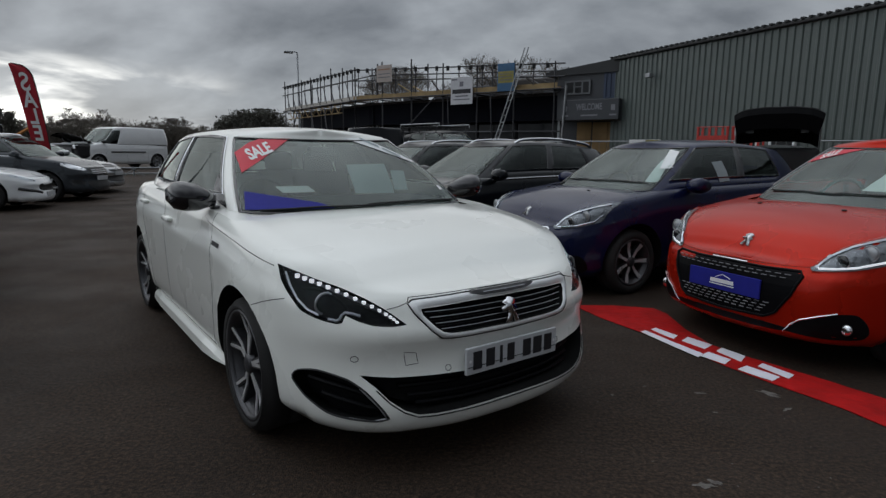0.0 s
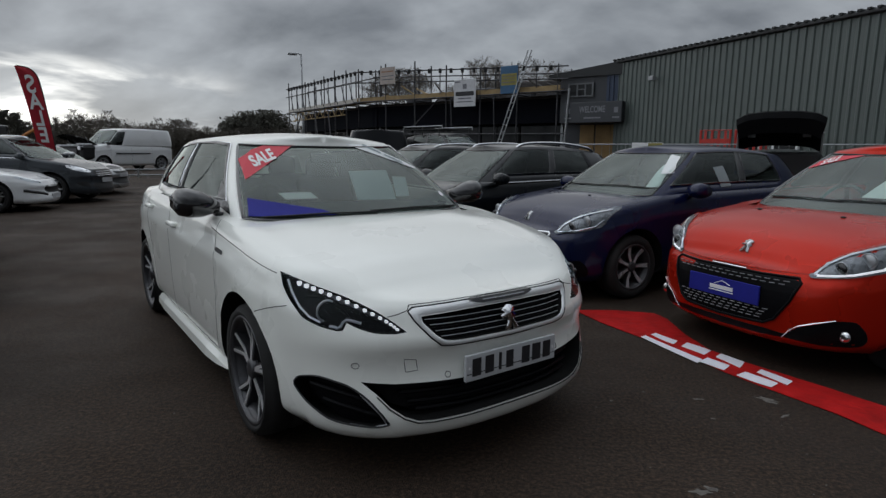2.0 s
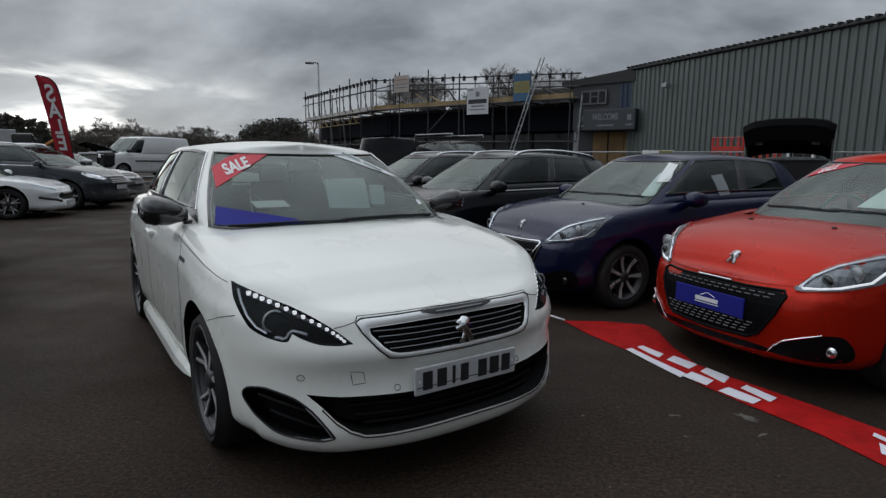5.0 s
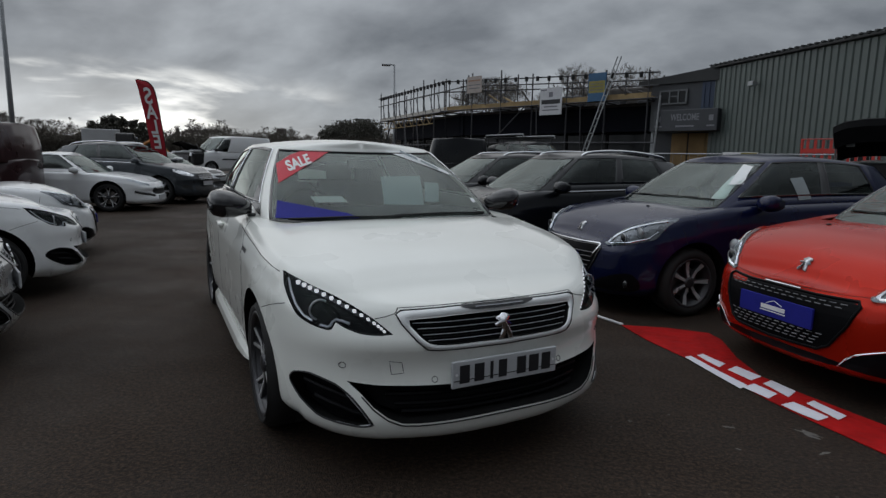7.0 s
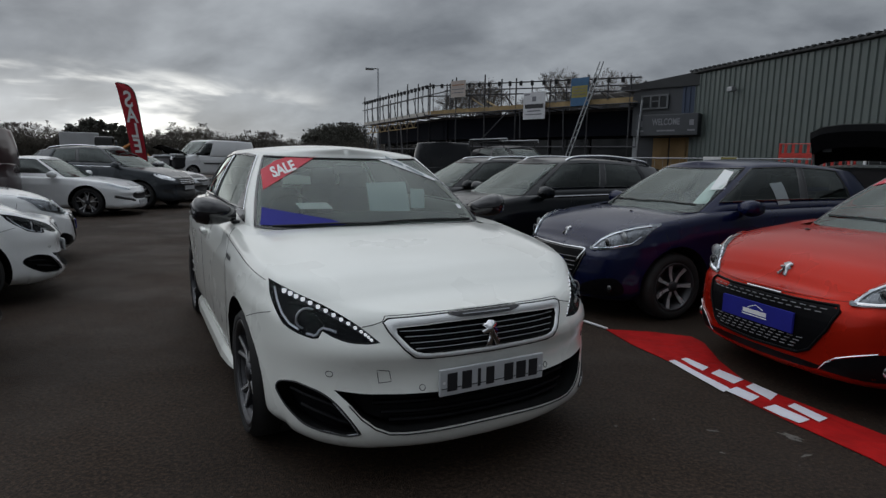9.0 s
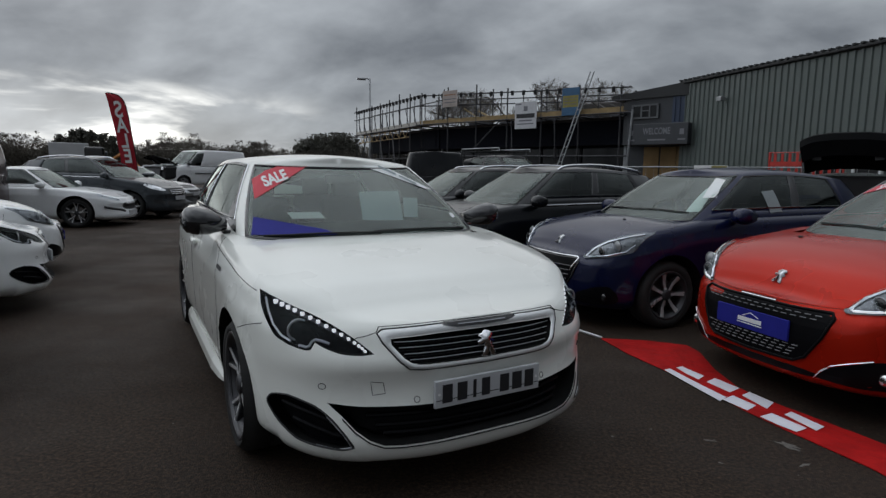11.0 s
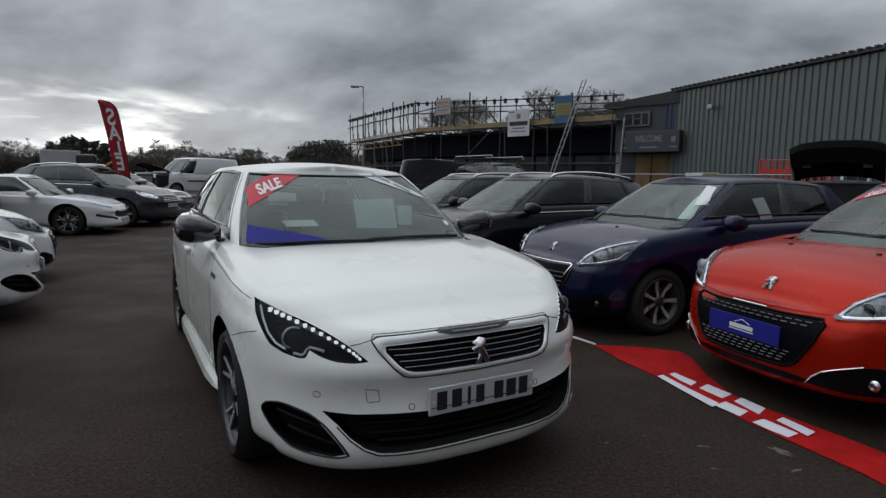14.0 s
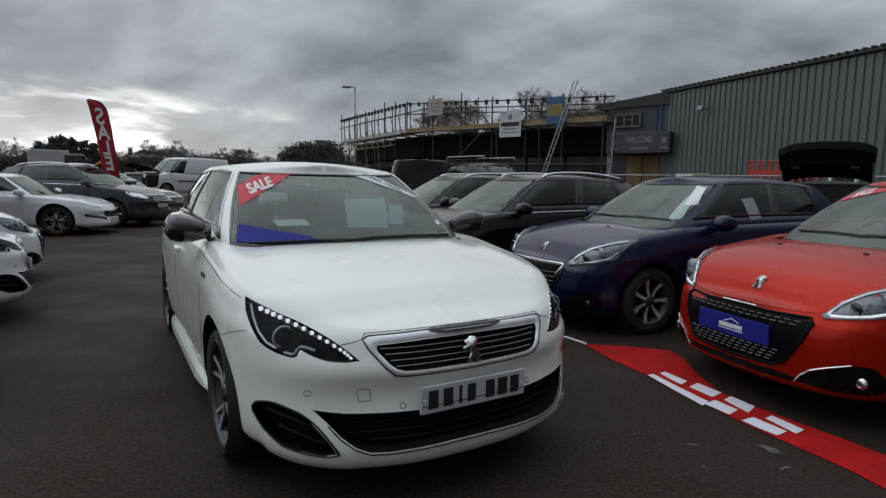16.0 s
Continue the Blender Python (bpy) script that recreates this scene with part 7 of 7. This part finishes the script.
near = [bare_tree(-6.9, 44.6, 11.4, 20, 0.38, 8, 0.006), bare_tree(1.4, 45.2, 12.4, 21, 0.32, 8, 0.006)]
for k, (x, y, a) in enumerate(((-5.6, 44.9, 70), (3.6, 45.5, 160), (-7.9, 45.8, 250), (0.3, 46.5, 120))):
    copy_thing(near[k % 2], pose(x, y, rise(x, y) - (k * 7 % 5) * 0.18, 0, 0, a))
far = [bare_tree(80 * math.cos(radians(a)), 80 * math.sin(radians(a)), h, 50 + i, 0.42, 8, 0.008) for i, (a, h) in enumerate(((150, 7.8), (141, 8.6), (133, 7.4), (127, 8.2)))]
for i in range(64):
    a = radians(157 - i * 0.95 + (i * 37 % 5) * 0.25)
    R = 79 + (i * 29 % 13)
    copy_thing(far[i % 4], pose(R * math.cos(a), R * math.sin(a), 0.4 - (i * 13 % 7) * 0.24, 0, 0, i * 57))


def twig_band(name, label, pts, height, depth, count, seed, ln=0.34, wide=0.016, clump=0.0):
    """A winter hedge or wood edge: countless fine upright twigs with an uneven rounded top."""
    rnd = np.random.RandomState(seed)
    P = np.array(pts, float)
    cum = np.concatenate([[0], np.cumsum(np.linalg.norm(np.diff(P, axis=0), axis=1))])
    ph = rnd.uniform(0, 6.28, 6)
    s = rnd.uniform(0, cum[-1], count)
    x, y = np.interp(s, cum, P[:, 0]), np.interp(s, cum, P[:, 1])
    top = height * (0.72 + 0.07 * np.sin(s * 0.23 + ph[0]) + 0.12 * np.abs(np.sin(s * 0.41 + ph[1])) + 0.10 * np.abs(np.sin(s * 0.97 + ph[2])) + 0.04 * np.sin(s * 2.3 + ph[3]))
    top *= 1 - 0.3 * rnd.uniform(0, 1, count) ** 2
    top *= 1 - clump * (1 - np.abs(np.sin(s * 0.37 + ph[4])) * (0.7 + 0.3 * np.sin(s * 0.9 + ph[5])))
    z = top * (1 - rnd.uniform(0, 1, count) ** 1.5 * 0.9)
    o = np.stack([x + rnd.normal(0, depth * 0.4, count), y + rnd.normal(0, depth * 0.4, count), 0.4 + z], 1)
    u = rnd.normal(0, 1, o.shape) * (0.6, 0.6, 1.0)
    u *= (ln * rnd.uniform(0.4, 1.3, (count, 1))) / np.linalg.norm(u, axis=1, keepdims=True)
    v = np.cross(u, rnd.normal(0, 1, o.shape))
    v *= (wide * rnd.uniform(0.6, 1.5, (count, 1))) / np.linalg.norm(v, axis=1, keepdims=True)
    verts = np.stack([o - u, o + v, o + u, o - v], 1).reshape(-1, 3).tolist()
    faces = [(k, k + 1, k + 2, k + 3) for k in range(0, len(verts), 4)]
    return tagged(new(name, mesh_of(name, verts, faces, [HEDGE], None, False)), label, "hedge", kind="stuff")


def scrub_bank(name, label, R, a0, a1, height, seed):
    """The dense body of the scrub: a lumpy mound that runs along behind the yard."""
    rnd = np.random.RandomState(seed)
    n, prof = 420, ((-3.0, 0.0), (-2.2, 0.30), (-1.7, 0.55), (-1.2, 0.78), (-0.7, 0.93), (0.0, 1.0), (1.2, 0.9), (3.0, 0.0))
    ph = rnd.uniform(0, 6.28, 4)
    verts, faces = [], []
    for i, a in enumerate(np.linspace(radians(a0), radians(a1), n)):
        s = R * a
        h = height * (0.86 + 0.07 * math.sin(s * 0.21 + ph[0]) + 0.05 * math.sin(s * 0.63 + ph[1]) + 0.04 * math.sin(s * 1.9 + ph[2]))
        for d, f in prof:
            q = R + d + rnd.normal(0, 0.30)
            verts.append((q * math.cos(a), q * math.sin(a), 0.2 + h * f + rnd.normal(0, 0.12) * (f > 0)))
    m = len(prof)
    for i in range(n - 1):
        for k in range(m - 1):
            faces.append((i * m + k, i * m + k + 1, (i + 1) * m + k + 1, (i + 1) * m + k))
    return tagged(new(name, mesh_of(name, verts, faces, [HEDGE], None, False)), label, "hedge", kind="stuff")


def arc(R, a0, a1, n=24):
    return [(R * math.cos(radians(a)), R * math.sin(radians(a))) for a in np.linspace(a0, a1, n)]


scrub_bank("scrub_bank", "brown winter scrub in a long dense band", 74, 162, 60, 3.6, 2)
twig_band("far_hedge", "dark winter hedge and scrub beyond the yard", arc(72, 162, 92, 40), 4.2, 2.0, 150000, 3, 0.17, 0.020)

# haze over the far evergreens is put into this paler leaf colour
LEAF = mat("evergreen_leaf_hazed", (0.078, 0.076, 0.062), 0.85, var=0.4, scale=1.2, bscale=9)


def evergreen(x, y, h, wide, seed, pointed=0.0):
    """A dense dark tree: trunk, limbs and a crown of small leaf clumps in uneven lobes."""
    rnd = np.random.RandomState(seed)
    ob = thing("evergreen_tree", "dark dense evergreen tree beyond the yard", "tree", pose(x, y, rise(x, y) - 0.1), "evergreen trees")
    bm = tube([(0, 0, 0), (0.05, 0, h * 0.4), (0, 0.05, h * 0.85)], [0.16, 0.11, 0.04], 6)
    for k in range(5):
        a = rnd.uniform(0, 6.28)
        add_tube(bm, [(0, 0, h * (0.25 + 0.1 * k)), (wide * 0.6 * math.cos(a), wide * 0.6 * math.sin(a), h * (0.42 + 0.1 * k))], [0.06, 0.02], 5)
    part("trunk", bm, BARK, ob)
    cs, rs = [], []
    for k in range(44):
        f = rnd.uniform(0.15, 0.95)
        r = wide * (0.55 if not pointed else 0.62 * (1 - f) + 0.10) * rnd.uniform(0.7, 1.1)
        a, d = rnd.uniform(0, 6.28), wide * rnd.uniform(0, 0.75) * (1 - pointed * f) * (1 - 0.45 * f)
        cs.append((d * math.cos(a), d * math.sin(a), h * f))
        rs.append(r)
    n = 5200
    w = rnd.randint(0, len(cs), n)
    o = np.array(cs)[w] + rnd.normal(0, 0.50, (n, 3)) * np.array(rs)[w][:, None] * (1, 1, 0.85 + pointed)
    o[:, 2] = np.clip(o[:, 2], 0.1, h)
    u, v = rnd.normal(0, 0.07, (n, 3)), rnd.normal(0, 0.07, (n, 3))
    vs = np.stack([o - u, o + v, o + u, o - v], 1).reshape(-1, 3).tolist()
    part("crown", mesh_of("crown", vs, [(k, k + 1, k + 2, k + 3) for k in range(0, len(vs), 4)], [LEAF], None, False), None, ob)


for k, (a, R, h, wd, pt) in enumerate(((114.9, 76, 4.6, 1.1, 0.2), (113.9, 74, 5.0, 1.4, 0), (112.9, 75, 5.7, 1.6, 0), (112.0, 73, 5.3, 1.5, 0), (110.9, 75, 5.9, 1.6, 0), (109.8, 74, 5.4, 1.5, 0),
                                       (134.4, 72, 4.5, 1.1, 0.4), (133.5, 71, 5.0, 1.0, 0.5), (132.9, 72, 5.2, 1.1, 0.5), (132.2, 71, 5.0, 1.0, 0.5), (131.4, 72, 4.8, 1.1, 0.4), (130.6, 71, 4.5, 1.1, 0.4))):
    evergreen(R * math.cos(radians(a)), R * math.sin(radians(a)), h, wd * 1.5, 70 + k, pt * 0.6)

# ---- low rail and rough grass under the van's bank ----
GRASS = mat("rough_grass", (0.060, 0.075, 0.030), 0.9, var=0.4, scale=3, bscale=30)
RA, RB = Vector((-17.5, 19.6)), Vector((-10.6, 24.0))
rail = thing("low_rail", "low white-grey metal rail along the yard's edge", "railing")
d_ = RB - RA
for i in range(8):
    p = RA + d_ * (i / 7)
    part("post", tube([(p.x, p.y, 0), (p.x, p.y, 0.62)], 0.035, 8), STEEL, rail)
for z in (0.58, 0.36):
    part("rail_bar", tube([(RA.x, RA.y, z), (RB.x, RB.y, z)], 0.028, 8), STEEL, rail)
for i in range(14):
    p, q = RA + d_ * (i / 14), RA + d_ * ((i + 1) / 14)
    part("brace", tube([(p.x, p.y, 0.08 if i % 2 else 0.56), (q.x, q.y, 0.56 if i % 2 else 0.08)], 0.014, 6), STEEL, rail)
rg = np.random.RandomState(31)
cnt = 14000
s_ = rg.uniform(0, 1, cnt)
o_ = np.stack([RA.x + d_.x * s_ - 0.54 * rg.uniform(0.1, 1.6, cnt), RA.y + d_.y * s_ + 0.84 * rg.uniform(0.1, 1.6, cnt), np.full(cnt, 0.0)], 1)
t_ = o_ + np.stack([rg.normal(0, 0.05, cnt), rg.normal(0, 0.05, cnt), rg.uniform(0.12, 0.38, cnt)], 1)
w_ = rg.normal(0, 0.012, (cnt, 3)) * (1, 1, 0)
gv = np.stack([o_ - w_, o_ + w_, t_], 1).reshape(-1, 3).tolist()
tagged(new("grass", mesh_of("grass", gv, [(k, k + 1, k + 2) for k in range(0, len(gv), 3)], [GRASS], None, False)), "rough green grass strip behind the low rail", "grass", kind="stuff")
